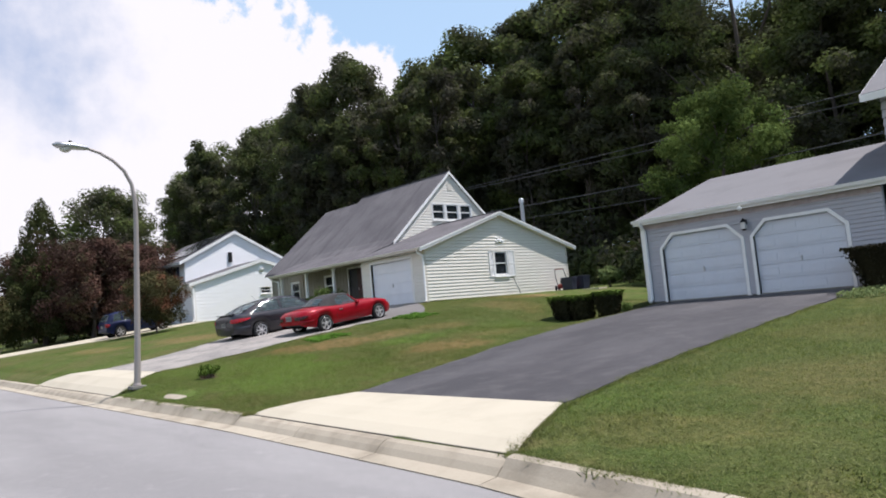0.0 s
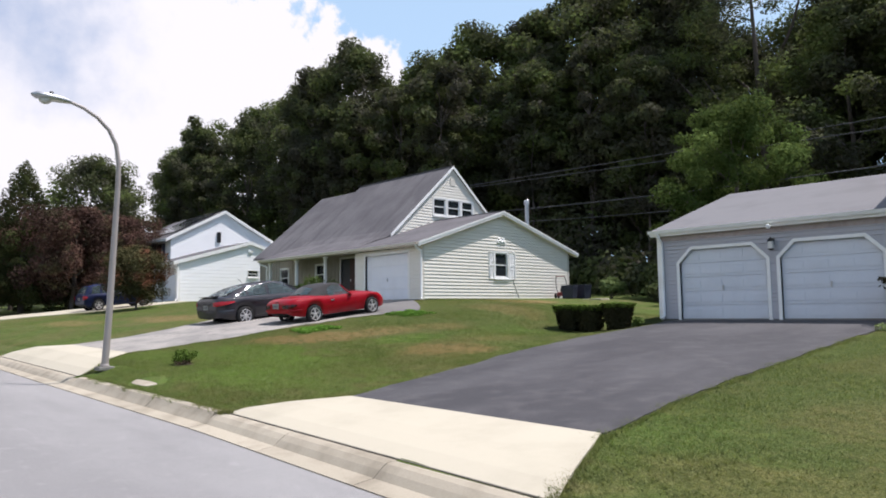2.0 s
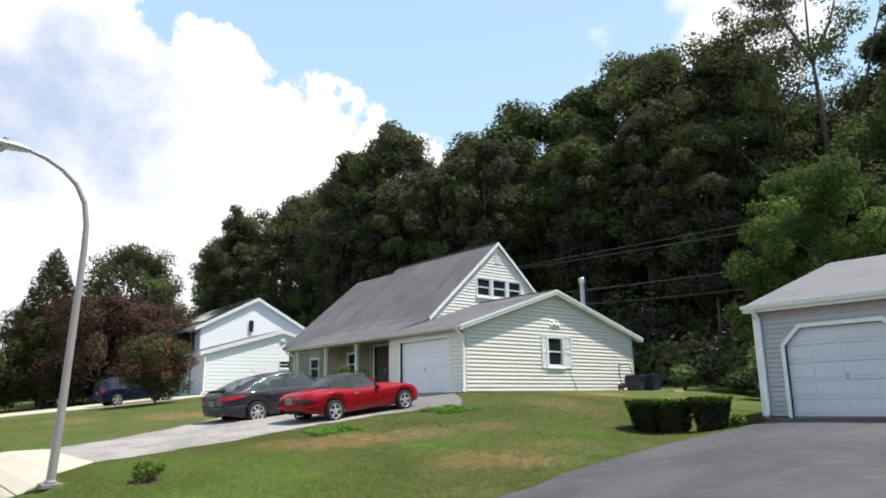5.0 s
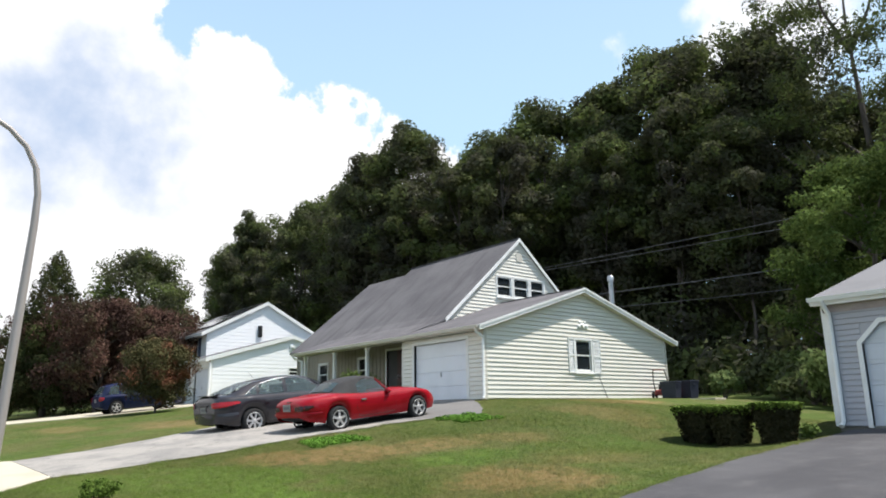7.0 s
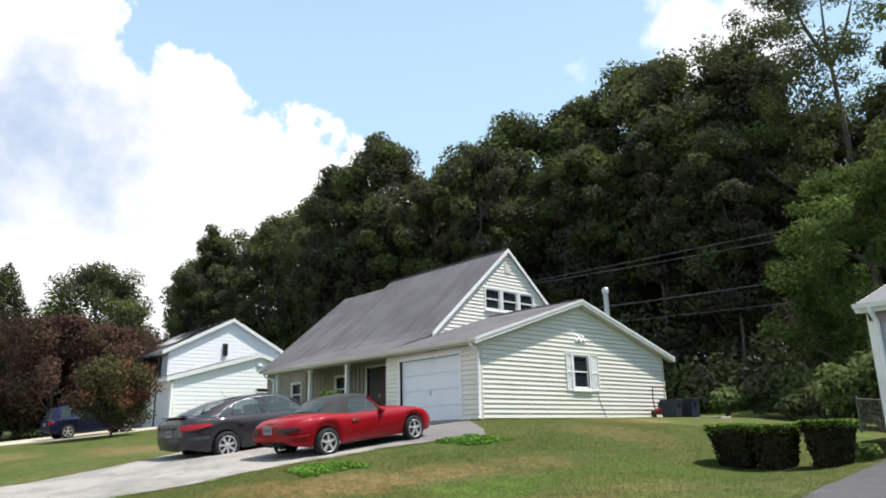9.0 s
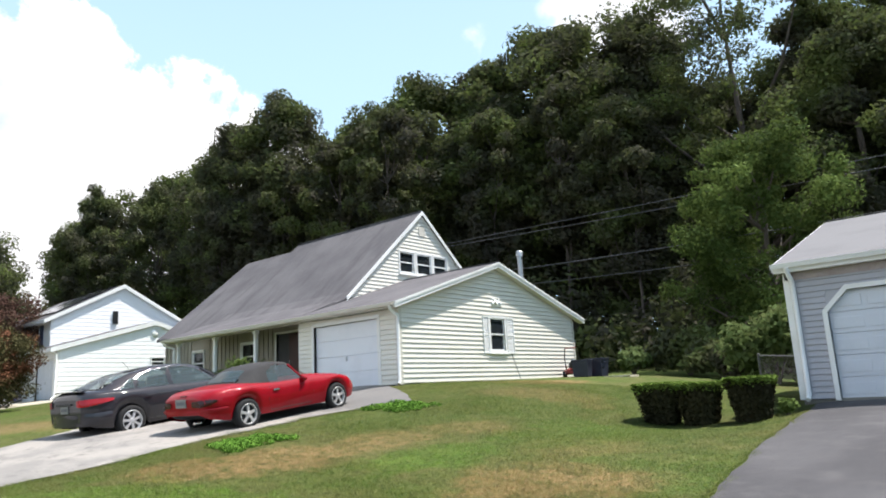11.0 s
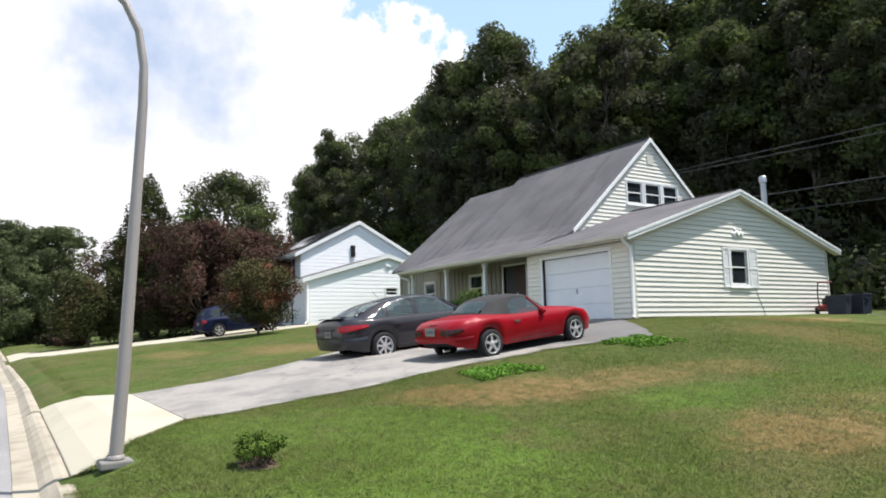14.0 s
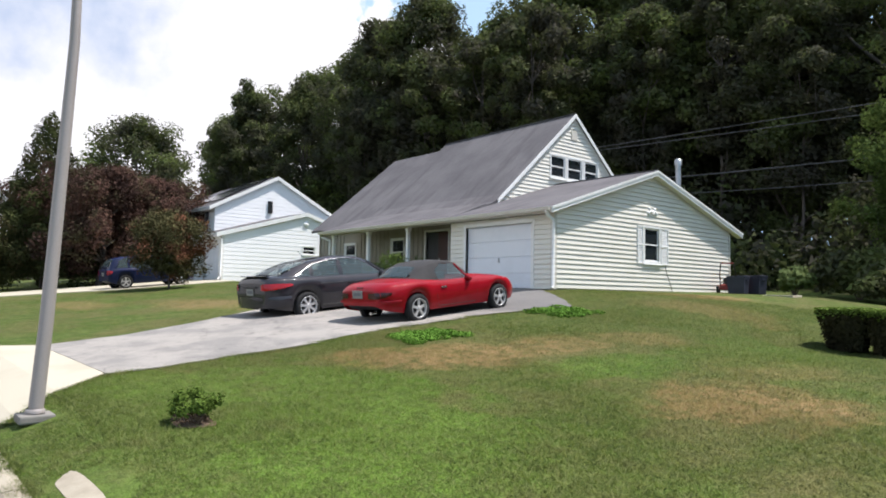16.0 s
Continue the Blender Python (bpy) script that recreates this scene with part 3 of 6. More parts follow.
def apron(left, right, panels, label):
    """Concrete slabs between the curb and the driveway, side by side, with open joints."""
    root = thing("driveway_apron", label, "pavement", kind="structure")
    (ax, ay), (bx, by) = left
    (cx, cy), (dx, dy) = right
    for i in range(panels):
        u0, u1 = i / panels, (i + 1) / panels
        rows = []
        for k in range(7):
            v = k / 6
            row = []
            for m in range(5):
                u = u0 + (u1 - u0) * m / 4
                e = 0.012 * (1 if m == 0 else -1 if m == 4 else 0)
                x = (ax + (cx - ax) * u) * (1 - v) + (bx + (dx - bx) * u) * v + e
                y = (curb_y(x) + 0.07) * (1 - v) + (by + (dy - by) * u) * v
                row.append((x, y, land(x, y) + 0.035 if v > 0 else curb_z(x) + 0.012))
            rows.append([(row[0][0], row[0][1], row[0][2] - 0.2)] + row + [(row[-1][0], row[-1][1], row[-1][2] - 0.2)])
        s = Shape()
        s.grid(rows, smooth=False)
        s.add(rows[-1], [tuple(range(7))[::-1]])
        part("slab", s, MAT_CONC, root)
    s = Shape()
    xs = [ax + 0.05 + (cx - ax - 0.1) * k / 12 for k in range(13)]
    s.grid([[(x, curb_y(x) + 0.056, curb_z(x) - 0.02), (x, curb_y(x) + 0.056, curb_z(x) + 0.021), (x, curb_y(x) + 0.070, curb_z(x) + 0.024), (x, curb_y(x) + 0.070, curb_z(x) - 0.02)] for x in xs], smooth=False)
    part("joint_filler", s, MAT_JOINT, root)
    return root


apron([(11.76, -14.35), (12.74, -12.88)], [(18.05, -14.8), (17.26, -12.98)], 1, "pale concrete apron at the foot of the dark driveway")
apron([(-3.6, -13.9), (-1.45, -12.72)], [(4.75, -14.2), (3.1, -12.72)], 1, "pale concrete apron at the foot of the old driveway")
# a loose slab set in the grass behind the curb
s = Shape()
ring = [(7.65 + 0.50 * math.copysign(abs(math.cos(a)) ** 0.5, math.cos(a)) * (1 + 0.12 * math.sin(3 * a)), -14.03 + 0.10 * math.copysign(abs(math.sin(a)) ** 0.6, math.sin(a))) for a in [k * math.tau / 16 for k in range(16)]]
s.prism([(x, y, land(x, y) - 0.08) for x, y in ring], (0, 0, 0.088))
solid("inlet_slab", recalc(s), MAT_CURB, "small pale concrete slab half sunk in the grass", "slab")


# ---------------------------------------------------------------- buildings
class Wall:
    """An upright wall: start point, unit way along it, outward normal, outline in (along, up), openings (u0, u1, z0, z1)."""

    def __init__(self, start, way, normal, outline, openings=()):
        self.o, self.u, self.n = Vector(start), Vector(way), Vector(normal)
        self.outline, self.openings = outline, list(openings)

    def at(self, u, z, out=0.0):
        p = self.o + self.u * u + self.n * out
        return (p.x, p.y, z)

    def span(self, z):
        hits = []
        for (a, za), (b, zb) in zip(self.outline, self.outline[1:] + self.outline[:1]):
            if (za - z) * (zb - z) <= 0 and za != zb:
                hits.append(a + (b - a) * (z - za) / (zb - za))
        return (min(hits), max(hits)) if len(hits) > 1 else None

    def pieces(self, z0, z1):
        """The stretches of a course between two heights that no opening takes away."""
        lo, hi = self.span(z0 + 1e-4), self.span(z1 - 1e-4)
        if lo is None or hi is None:
            return []
        out = [(lo[0], lo[1], hi[0], hi[1])]
        for a, b, c, d in self.openings:
            if d <= z0 + 0.01 or c >= z1 - 0.01:
                continue
            cut = []
            for l0, r0, l1, r1 in out:
                if b <= min(l0, l1) or a >= max(r0, r1):
                    cut.append((l0, r0, l1, r1))
                    continue
                if a - max(l0, l1) > 0.02:
                    cut.append((l0, a, l1, a))
                if min(r0, r1) - b > 0.02:
                    cut.append((b, r0, b, r1))
            out = cut
        return out

    def slab(self, thick=0.14):
        zs = {z for _, z in self.outline}
        for a, b, c, d in self.openings:
            zs |= {c, d}
        lo, hi = min(z for _, z in self.outline), max(z for _, z in self.outline)
        zs = sorted(z for z in zs if lo <= z <= hi)
        s = Shape()
        for z0, z1 in zip(zs, zs[1:]):
            if z1 - z0 < 0.01:
                continue
            for l0, r0, l1, r1 in self.pieces(z0, z1):
                s.prism([self.at(l0, z0), self.at(r0, z0), self.at(r1, z1), self.at(l1, z1)], self.n * -thick)
        return recalc(s)

    def boards(self, parent, material, course=0.15, proud=0.022, vertical=False, name="siding_board"):
        lo, hi = min(z for _, z in self.outline), max(z for _, z in self.outline)
        z = lo
        while z < hi - 0.02:
            z1 = min(z + course, hi)
            for l0, r0, l1, r1 in self.pieces(z, z1):
                s = Shape()
                zl, lip = z + 0.11 * course, 0.25 * proud
                f = [self.at(l0, zl, proud), self.at(r0, zl, proud), self.at(r1, z1, lip), self.at(l1, z1, lip)]
                b = [self.at(l0, zl, 0.001), self.at(r0, zl, 0.001), self.at(r1, z1, 0.001), self.at(l1, z1, 0.001)]
                s.add(f + b, [(0, 1, 2, 3), (0, 4, 5, 1), (1, 5, 6, 2), (2, 6, 7, 3), (3, 7, 4, 0)])
                part(name, recalc(s), material, parent)
            z = z1

    def plate(self, u0, u1, z0, z1, out0, out1, bevel=0.0):
        s = Shape()
        a, b = Vector(self.at(u0, z0, out0)), Vector(self.at(u1, z1, out1))
        return s.box([min(a[k], b[k]) for k in range(3)], [max(a[k], b[k]) for k in range(3)], bevel)


def build_wall(house, wall, material, board_material=None, course=0.15, name="wall", label="", proud=0.034):
    w = part(name, wall.slab(), material, house, label)
    if board_material:
        wall.boards(w, board_material, course, proud)
    return w


def frame_bars(wall, u0, u1, z0, z1, bar, out0, out1):
    s = Shape()
    for a, b, c, d in ((u0, u1, z0, z0 + bar), (u0, u1, z1 - bar, z1), (u0, u0 + bar, z0 + bar, z1 - bar), (u1 - bar, u1, z0 + bar, z1 - bar)):
        p = wall.plate(a, b, c, d, out0, out1)
        s.add(p.v, p.f)
    return s


def sash_window(house, wall, u0, u1, z0, z1, trim=0.08, trim_material=None, curtain=None):
    """A double-hung window: casing, two sashes each with its pane, sill, and a sheet behind: a blind if given, else
    dark for dusk indoors.
    """
    trim_material = trim_material or MAT_TRIM
    win = part("window", frame_bars(wall, u0 - trim, u1 + trim, z0 - trim, z1 + trim, trim, 0.0, 0.045), trim_material, house)
    zm = (z0 + z1) / 2
    for lo, hi, out in ((z0, zm + 0.02, -0.02), (zm - 0.02, z1, 0.0)):
        part("sash", frame_bars(wall, u0, u1, lo, hi, 0.045, out - 0.03, out), trim_material, win)
        part("pane", wall.plate(u0 + 0.045, u1 - 0.045, lo + 0.045, hi - 0.045, out - 0.018, out - 0.012), MAT_PANE, win)
    part("window_sill", wall.plate(u0 - trim - 0.03, u1 + trim + 0.03, z0 - trim - 0.05, z0 - trim, 0.0, 0.09, 0.01), trim_material, win)
    # with no curtain given, this dark sheet paints the unlit room
    part("window_backing", wall.plate(u0 - 0.02, u1 + 0.02, z0 - 0.02, z1 + 0.02, -0.14, -0.12), curtain or MAT_SCREEN, win)
    return win


def shutter(house, wall, u0, u1, z0, z1, material):
    sh = part("shutter", frame_bars(wall, u0, u1, z0, z1, 0.05, 0.022, 0.055), material, house)
    part("rail", wall.plate(u0 + 0.05, u1 - 0.05, (z0 + z1) / 2 - 0.03, (z0 + z1) / 2 + 0.03, 0.022, 0.052), material, sh)
    count = max(6, int((z1 - z0) / 0.06))
    s = Shape()
    for i in range(count):
        z = z0 + 0.05 + (z1 - z0 - 0.1) * i / count
        h = (z1 - z0 - 0.1) / count
        a, b, c, d = wall.at(u0 + 0.05, z, 0.045), wall.at(u1 - 0.05, z, 0.045), wall.at(u1 - 0.05, z + h, 0.024), wall.at(u0 + 0.05, z + h, 0.024)
        s.add([a, b, c, d], [(0, 1, 2, 3)])
    part("louvre", s, material, sh)


def roof_slab(house, rows, material, thick=0.10, name="roof", label=""):
    """A roof surface given as rows of points from one verge to the other, thickened downwards."""
    s = Shape()
    s.grid(rows, smooth=False)
    s.grid([[(x, y, z - thick) for x, y, z in r] for r in rows], smooth=False)
    edge = [rows[0], [r[-1] for r in rows], rows[-1][::-1], [r[0] for r in rows][::-1]]
    loop = [p for e in edge for p in e[:-1]]
    k = len(loop)
    s.add(loop + [(x, y, z - thick) for x, y, z in loop], [(i, (i + 1) % k, k + (i + 1) % k, k + i) for i in range(k)])
    return part(name, recalc(s), material, house, label)


def bar(points, width_vec, height_vec):
    """A board along a line of points with the given two cross vectors."""
    w, h = Vector(width_vec), Vector(height_vec)
    s = Shape()
    s.grid([[p, Vector(p) + w, Vector(p) + w + h, Vector(p) + h] for p in map(Vector, points)], smooth=False, close=True)
    s.add([points[0], Vector(points[0]) + w, Vector(points[0]) + w + h, Vector(points[0]) + h], [(0, 1, 2, 3)])
    s.add([points[-1], Vector(points[-1]) + w, Vector(points[-1]) + w + h, Vector(points[-1]) + h], [(3, 2, 1, 0)])
    return recalc(s)


def downspout(house, points, material, r=0.045):
    s = Shape()
    s.tube(points, r, 8)
    return part("downspout", s, material, house)


def sectional_door(house, wall, u0, u1, z0, z1, rows, cols, chamfer=0.0, depth=0.10, trim=0.10, trim_material=None, name="garage_door", paint=None):
    """A sectional garage door set back in its opening, with raised panels, a handle and a casing."""
    paint = paint or MAT_DOORW
    door = part(name, wall.plate(u0 - 0.05, u1 + 0.05, z0, z1 + 0.05, -depth - 0.05, -depth), paint, house)
    h = (z1 - z0) / rows
    for r in range(rows):
        sec = part("section", wall.plate(u0, u1, z0 + r * h + 0.012, z0 + (r + 1) * h - 0.008, -depth, -depth + 0.025, 0.006), paint, door)
        w = (u1 - u0) / cols
        for c in range(cols if cols > 1 else 0):
            part("panel", wall.plate(u0 + c * w + 0.05, u0 + (c + 1) * w - 0.05, z0 + r * h + 0.10, z0 + (r + 1) * h - 0.10, -depth + 0.025, -depth + 0.038, 0.012), paint, sec)
    um = (u0 + u1) / 2
    part("door_handle", wall.plate(um - 0.02, um + 0.02, z0 + 0.85, z0 + 1.0, -depth + 0.02, -depth + 0.06, 0.008), MAT_GALV, door)
    tm = trim_material or MAT_TRIM
    if not chamfer:
        s = Shape()
        for a, b, c, d in ((u0 - trim, u0, z0, z1 + trim), (u1, u1 + trim, z0, z1 + trim), (u0, u1, z1, z1 + trim)):
            p = wall.plate(a, b, c, d, -depth, 0.035)
            s.add(p.v, p.f)
    else:
        k = chamfer
        inner = [(u0, z0), (u0, z1 - k), (u0 + k, z1), (u1 - k, z1), (u1, z1 - k), (u1, z0)]
        t = trim
        outer = [(u0 - t, z0), (u0 - t, z1 - k + 0.4 * t), (u0 + k - 0.4 * t, z1 + t), (u1 - k + 0.4 * t, z1 + t), (u1 + t, z1 - k + 0.4 * t), (u1 + t, z0)]
        s = Shape()
        for i in range(5):
            s.prism([wall.at(*inner[i], -depth), wall.at(*inner[i + 1], -depth), wall.at(*outer[i + 1], -depth), wall.at(*outer[i], -depth)], wall.n * (depth + 0.04))
        # filled corners of the opening
        for a, b in (((u0, z1 - k), (u0 + k, z1)), ((u1, z1 - k), (u1 - k, z1))):
            fill = Shape().prism([wall.at(*a, -0.06), wall.at(*b, -0.06), wall.at(a[0], z1, -0.06)], wall.n * 0.065)
            part("corner_panel", recalc(fill), MAT_GREYSIDE, door)
    part("casing", recalc(s), tm, door)
    return door


# the cream house: a garage wing before a steep main roof with a porch under its kicked-out eave
house = thing("house", "cream vinyl-sided house with a steep grey shingle roof and garage wing", "house")
side = Wall((0, 0, 0), (0, 1, 0), (1, 0, 0), [(0, 0.03), (9.94, 0.03), (9.94, 2.36), (4.83, 3.90), (0, 2.33)], [(4.44, 5.26, 1.02, 2.12)])
side_wall = build_wall(house, side, MAT_CREAM, MAT_CREAM, 0.145, "wall", "cream clapboard gable wall of the garage wing")
front = Wall((-4.57, 0, 0), (1, 0, 0), (0, -1, 0), [(0, 0.0), (4.57, 0.0), (4.57, 2.20), (0, 2.20)], [(0.78, 3.70, -0.05, 1.99)])
build_wall(house, front, MAT_CREAM, MAT_CREAM, 0.145, proud=0.036)
gable = Wall((-4.3, 0, 0), (0, 1, 0), (1, 0, 0), [(1.7, 2.6), (10.6, 2.6), (10.6, 2.9), (6.01, 6.87), (1.7, 2.85)], [(4.66, 5.50, 4.36, 5.21), (5.64, 6.52, 4.36, 5.21), (6.66, 7.50, 4.36, 5.21)])
build_wall(house, gable, MAT_CREAM, MAT_CREAM, 0.145, "wall", "upper cream gable wall with three windows")
porch = Wall((-16.2, 1.6, 0), (1, 0, 0), (0, -1, 0), [(0, 0.1), (11.7, 0.1), (11.7, 2.9), (0, 2.6)], [(8.25, 9.6, 0.15, 2.2), (5.95, 6.85, 0.95, 2.05), (2.35, 3.25, 0.95, 2.0)])
pw = build_wall(house, porch, MAT_PORCHSHADE)
for i in range(40):
    u = 0.15 + 0.29 * i
    if u < 11.6 and not any(a - 0.1 < u < b + 0.1 for a, b, *_ in porch.openings):
        part("batten", porch.plate(u, u + 0.05, 0.12, 2.55, 0.0, 0.03), MAT_PORCHSHADE, pw)
part("wall", Wall((-16.2, 11.1, 0), (0, -1, 0), (-1, 0, 0), [(0, 0), (9.5, 0), (9.5, 2.7), (4.8, 6.6), (0, 2.9)]).slab(), MAT_CREAM, house)
part("wall", Wall((0, 9.94, 0), (-1, 0, 0), (0, 1, 0), [(0, 0), (16.2, 0), (16.2, 2.4), (0, 2.4)]).slab(), MAT_CREAM, house)
part("wall", Wall((-4.57, 0.0, 0), (0, 1, 0), (-1, 0, 0), [(0.14, 0.05), (1.6, 0.05), (1.6, 2.7), (0.14, 2.3)]).slab(), MAT_CREAM, house)
f = Shape()
f.box((-4.56, 0.02, -0.5), (-0.015, 9.92, 0.035)).box((-16.19, 1.62, -0.4), (-4.4, 11.0, 0.06))
part("foundation", f, MAT_FOUND, house)
part("porch_floor", Shape().box((-12.4, -0.05, -0.6), (-4.60, 1.60, 0.12), 0.02), MAT_CONC, house)
for x in (-7.0, -9.58, -12.2):
    post = part("porch_post", Shape().box((x - 0.06, -0.06, 0.12), (x + 0.06, 0.06, 2.22), 0.012), MAT_TRIM, house)
    part("post_base", Shape().box((x - 0.09, -0.09, 0.12), (x + 0.09, 0.09, 0.26), 0.01), MAT_TRIM, post)
    part("post_cap", Shape().box((x - 0.09, -0.09, 2.10), (x + 0.09, 0.09, 2.21), 0.01), MAT_TRIM, post)
part("porch_beam", Shape().box((-12.4, -0.08, 2.21), (-4.57, 0.08, 2.42)), MAT_CREAMTRIM, house)
# roofs
part_rows = [[(x, y, z) for x in (-16.35, -12.15)] for y, z in ((6.05, 6.76), (1.25, 2.70))]
roof_slab(house, part_rows, MAT_SHINGLE)
roof_slab(house, [[(x, y, z) for x in (-16.35, -12.15)] for y, z in ((6.05, 6.76), (11.4, 2.4))], MAT_SHINGLE)
roof_slab(house, [[(x, y, z) for x in (-12.15, -8.0, -4.20)] for y, z in ((6.01, 7.0), (2.75, 3.98), (2.15, 3.43), (1.65, 3.09), (1.0, 2.82))], MAT_SHINGLE, label="steep grey shingle roof that flares at the eave")
roof_slab(house, [[(x, y, z) for x in (-12.65, -8.0, -4.3)] for y, z in ((1.35, 3.0), (0.4, 2.63), (-0.37, 2.353))], MAT_SHINGLE)
roof_slab(house, [[(x, y, z) for x in (-12.15, -4.20)] for y, z in ((6.01, 7.0), (10.9, 2.68))], MAT_SHINGLE)
roof_slab(house, [[(x, y, z) for x in (-4.3, 0.24)] for y, z in ((4.83, 4.04), (-0.37, 2.353))], MAT_SHINGLE)
roof_slab(house, [[(x, y, z) for x in (-4.3, 0.24)] for y, z in ((4.83, 4.04), (10.46, 2.335))], MAT_SHINGLE)
part("ridge_cap", bar([(-4.20, 5.94, 6.99), (-12.15, 5.94, 6.99)], (0, 0.14, 0), (0, 0, 0.03)), MAT_SHINGLE, house)
part("ridge_cap", bar([(0.20, 4.76, 4.035), (-4.2, 4.76, 4.035)], (0, 0.14, 0), (0, 0, 0.03)), MAT_SHINGLE, house)
# barge boards, fascia, gutters
for pts in ([(0.245, -0.40, 2.335), (0.245, 4.83, 4.03)], [(0.245, 4.83, 4.03), (0.245, 10.49, 2.32)]):
    part("barge_board", bar([(x, y, z - 0.17) for x, y, z in pts], (0.03, 0, 0), (0, 0, 0.17)), MAT_TRIM, house)
    part("soffit", bar([(0.03, y, z - 0.165) for x, y, z in pts], (0.215, 0, 0), (0, 0, 0.02)), MAT_CREAMTRIM, house)
    part("rake_trim", bar([(0.275, y, z - 0.065) for x, y, z in pts], (0.022, 0, 0), (0, 0, 0.075)), MAT_TRIM, house)
for pts in ([(-4.195, 1.80, 3.20), (-4.195, 6.01, 7.0)], [(-4.195, 6.01, 7.0), (-4.195, 10.9, 2.67)]):
    part("barge_board", bar([(x, y, z - 0.16) for x, y, z in pts], (0.03, 0, 0), (0, 0, 0.16)), MAT_TRIM, house)
part("fascia", Shape().box((-12.65, -0.40, 2.20), (0.235, -0.375, 2.345)), MAT_CREAMTRIM, house)
part("soffit", Shape().box((-12.6, -0.37, 2.205), (0.235, -0.08, 2.22)), MAT_CREAMTRIM, house)
g = Shape()
g.grid([[(x, -0.41, 2.33), (x, -0.43, 2.24), (x, -0.50, 2.23), (x, -0.53, 2.33), (x, -0.515, 2.33), (x, -0.49, 2.245), (x, -0.44, 2.25), (x, -0.425, 2.33)] for x in (-12.68, -8, -4, 0.22)], smooth=False)
part("gutter", g, MAT_CREAMTRIM, house)
downspout(house, [(0.10, -0.46, 2.25), (0.10, -0.40, 2.12), (0.06, -0.10, 1.98), (0.06, -0.095, 1.85), (0.06, -0.095, 0.12), (0.09, -0.16, 0.02)], MAT_TRIM, 0.05)
downspout(house, [(-12.6, -0.46, 2.25), (-12.6, -0.38, 2.12), (-12.34, -0.12, 1.98), (-12.34, -0.12, 1.85), (-12.34, -0.12, 0.2)], MAT_TRIM)
part("corner_trim", Shape().box((-0.09, -0.042, 0.0), (0.042, 0.09, 2.25)), MAT_CREAMTRIM, house)
part("corner_trim", Shape().box((-0.06, 9.88, 0.0), (0.042, 9.97, 2.25)), MAT_CREAMTRIM, house)
sectional_door(house, front, 0.78, 3.70, -0.03, 1.99, 4, 1, trim=0.11)
sash_window(house, side, 4.44, 5.26, 1.02, 2.12, curtain=MAT_BLIND)
shutter(house, side, 4.02, 4.35, 0.92, 2.18, MAT_TRIM)
shutter(house, side, 5.36, 5.80, 0.92, 2.18, MAT_TRIM)
for a, b, *_ in gable.openings:
    sash_window(house, gable, a + 0.02, b - 0.02, 4.38, 5.19, 0.07, curtain=MAT_BLIND)
part("louvre_vent", gable.plate(5.84, 6.18, 5.95, 6.33, 0.0, 0.05, 0.01), MAT_CREAMTRIM, house)
for a, b, c, d in porch.openings[1:]:
    sash_window(house, porch, a + 0.03, b - 0.03, c + 0.03, d - 0.03, 0.06)
door = part("front_door", porch.plate(8.95, 9.58, 0.16, 2.18, -0.09, -0.04, 0.005), MAT_DARKDOOR, house, "dark red front door in the porch shade")
part("door_handle", porch.plate(9.02, 9.06, 1.05, 1.17, -0.04, 0.0, 0.01), MAT_GALV, door)
part("screen_door", porch.plate(8.27, 8.93, 0.16, 2.18, -0.10, -0.06), MAT_SCREEN, house)
part("door_casing", frame_bars(porch, 8.17, 9.68, 0.12, 2.28, 0.08, -0.10, 0.03), MAT_TRIM, house)
# plaster ornament over the wing window: a shell between two scrolls
orn = Shape()
for y, z, r in ((4.66, 2.62, 0.085), (5.08, 2.62, 0.085), (4.87, 2.66, 0.10), (4.72, 2.76, 0.06), (5.02, 2.76, 0.06)):
    orn.lathe([(0.001, 0.075), (r * 0.5, 0.072), (r * 0.85, 0.055), (r, 0.02)], (0.0, y, z), "x", 12)
orn.tube([(0.045, 4.62, 2.56), (0.05, 4.75, 2.70), (0.05, 4.87, 2.58), (0.05, 4.99, 2.70), (0.045, 5.12, 2.56)], [0.02, 0.035, 0.04, 0.035, 0.02], 8)
part("wall_ornament", orn, MAT_TRIM, house, "white scrolled plaster ornament")
ch = Shape()
ch.lathe([(0.10, 3.1), (0.10, 4.72)], (-0.75, 7.7, 0), "z", 16).lathe([(0.135, 4.72), (0.135, 4.90), (0.10, 4.96), (0.001, 4.97)], (-0.75, 7.7, 0), "z", 16)
ch.lathe([(0.26, 3.20), (0.13, 3.42)], (-0.75, 7.7, 0), "z", 16)
part("flue_pipe", ch, MAT_GALV, house, "galvanised flue pipe with a cap")
wire_drop = Shape().tube([(0.03, 5.62, 0.9), (0.035, 5.75, 0.6), (0.035, 5.95, 0.25), (0.04, 6.05, 0.03)], 0.008, 5)
part("wall_cable", wire_drop, MAT_WIRE, house)

# the grey house with the double garage
grey = thing("house", "grey vinyl-sided house with a double garage and pale shingle roof", "house")
gf = Wall((10.40, 0.5, 0), (1, 0, 0), (0, -1, 0), [(0, -0.80), (7.0, -0.80), (7.0, 1.72), (0, 1.72)], [(0.68, 3.24, -0.85, 1.25), (3.60, 6.06, -0.85, 1.25)])
build_wall(grey, gf, MAT_GREYSIDE, MAT_GREYSIDE, 0.115, proud=0.026)
gs = Wall((10.40, 11.5, 0), (0, -1, 0), (-1, 0, 0), [(0, -0.80), (11.0, -0.80), (11.0, 1.78), (5.5, 3.52), (0, 1.78)])
build_wall(grey, gs, MAT_GREYSIDE, MAT_GREYSIDE, 0.23)
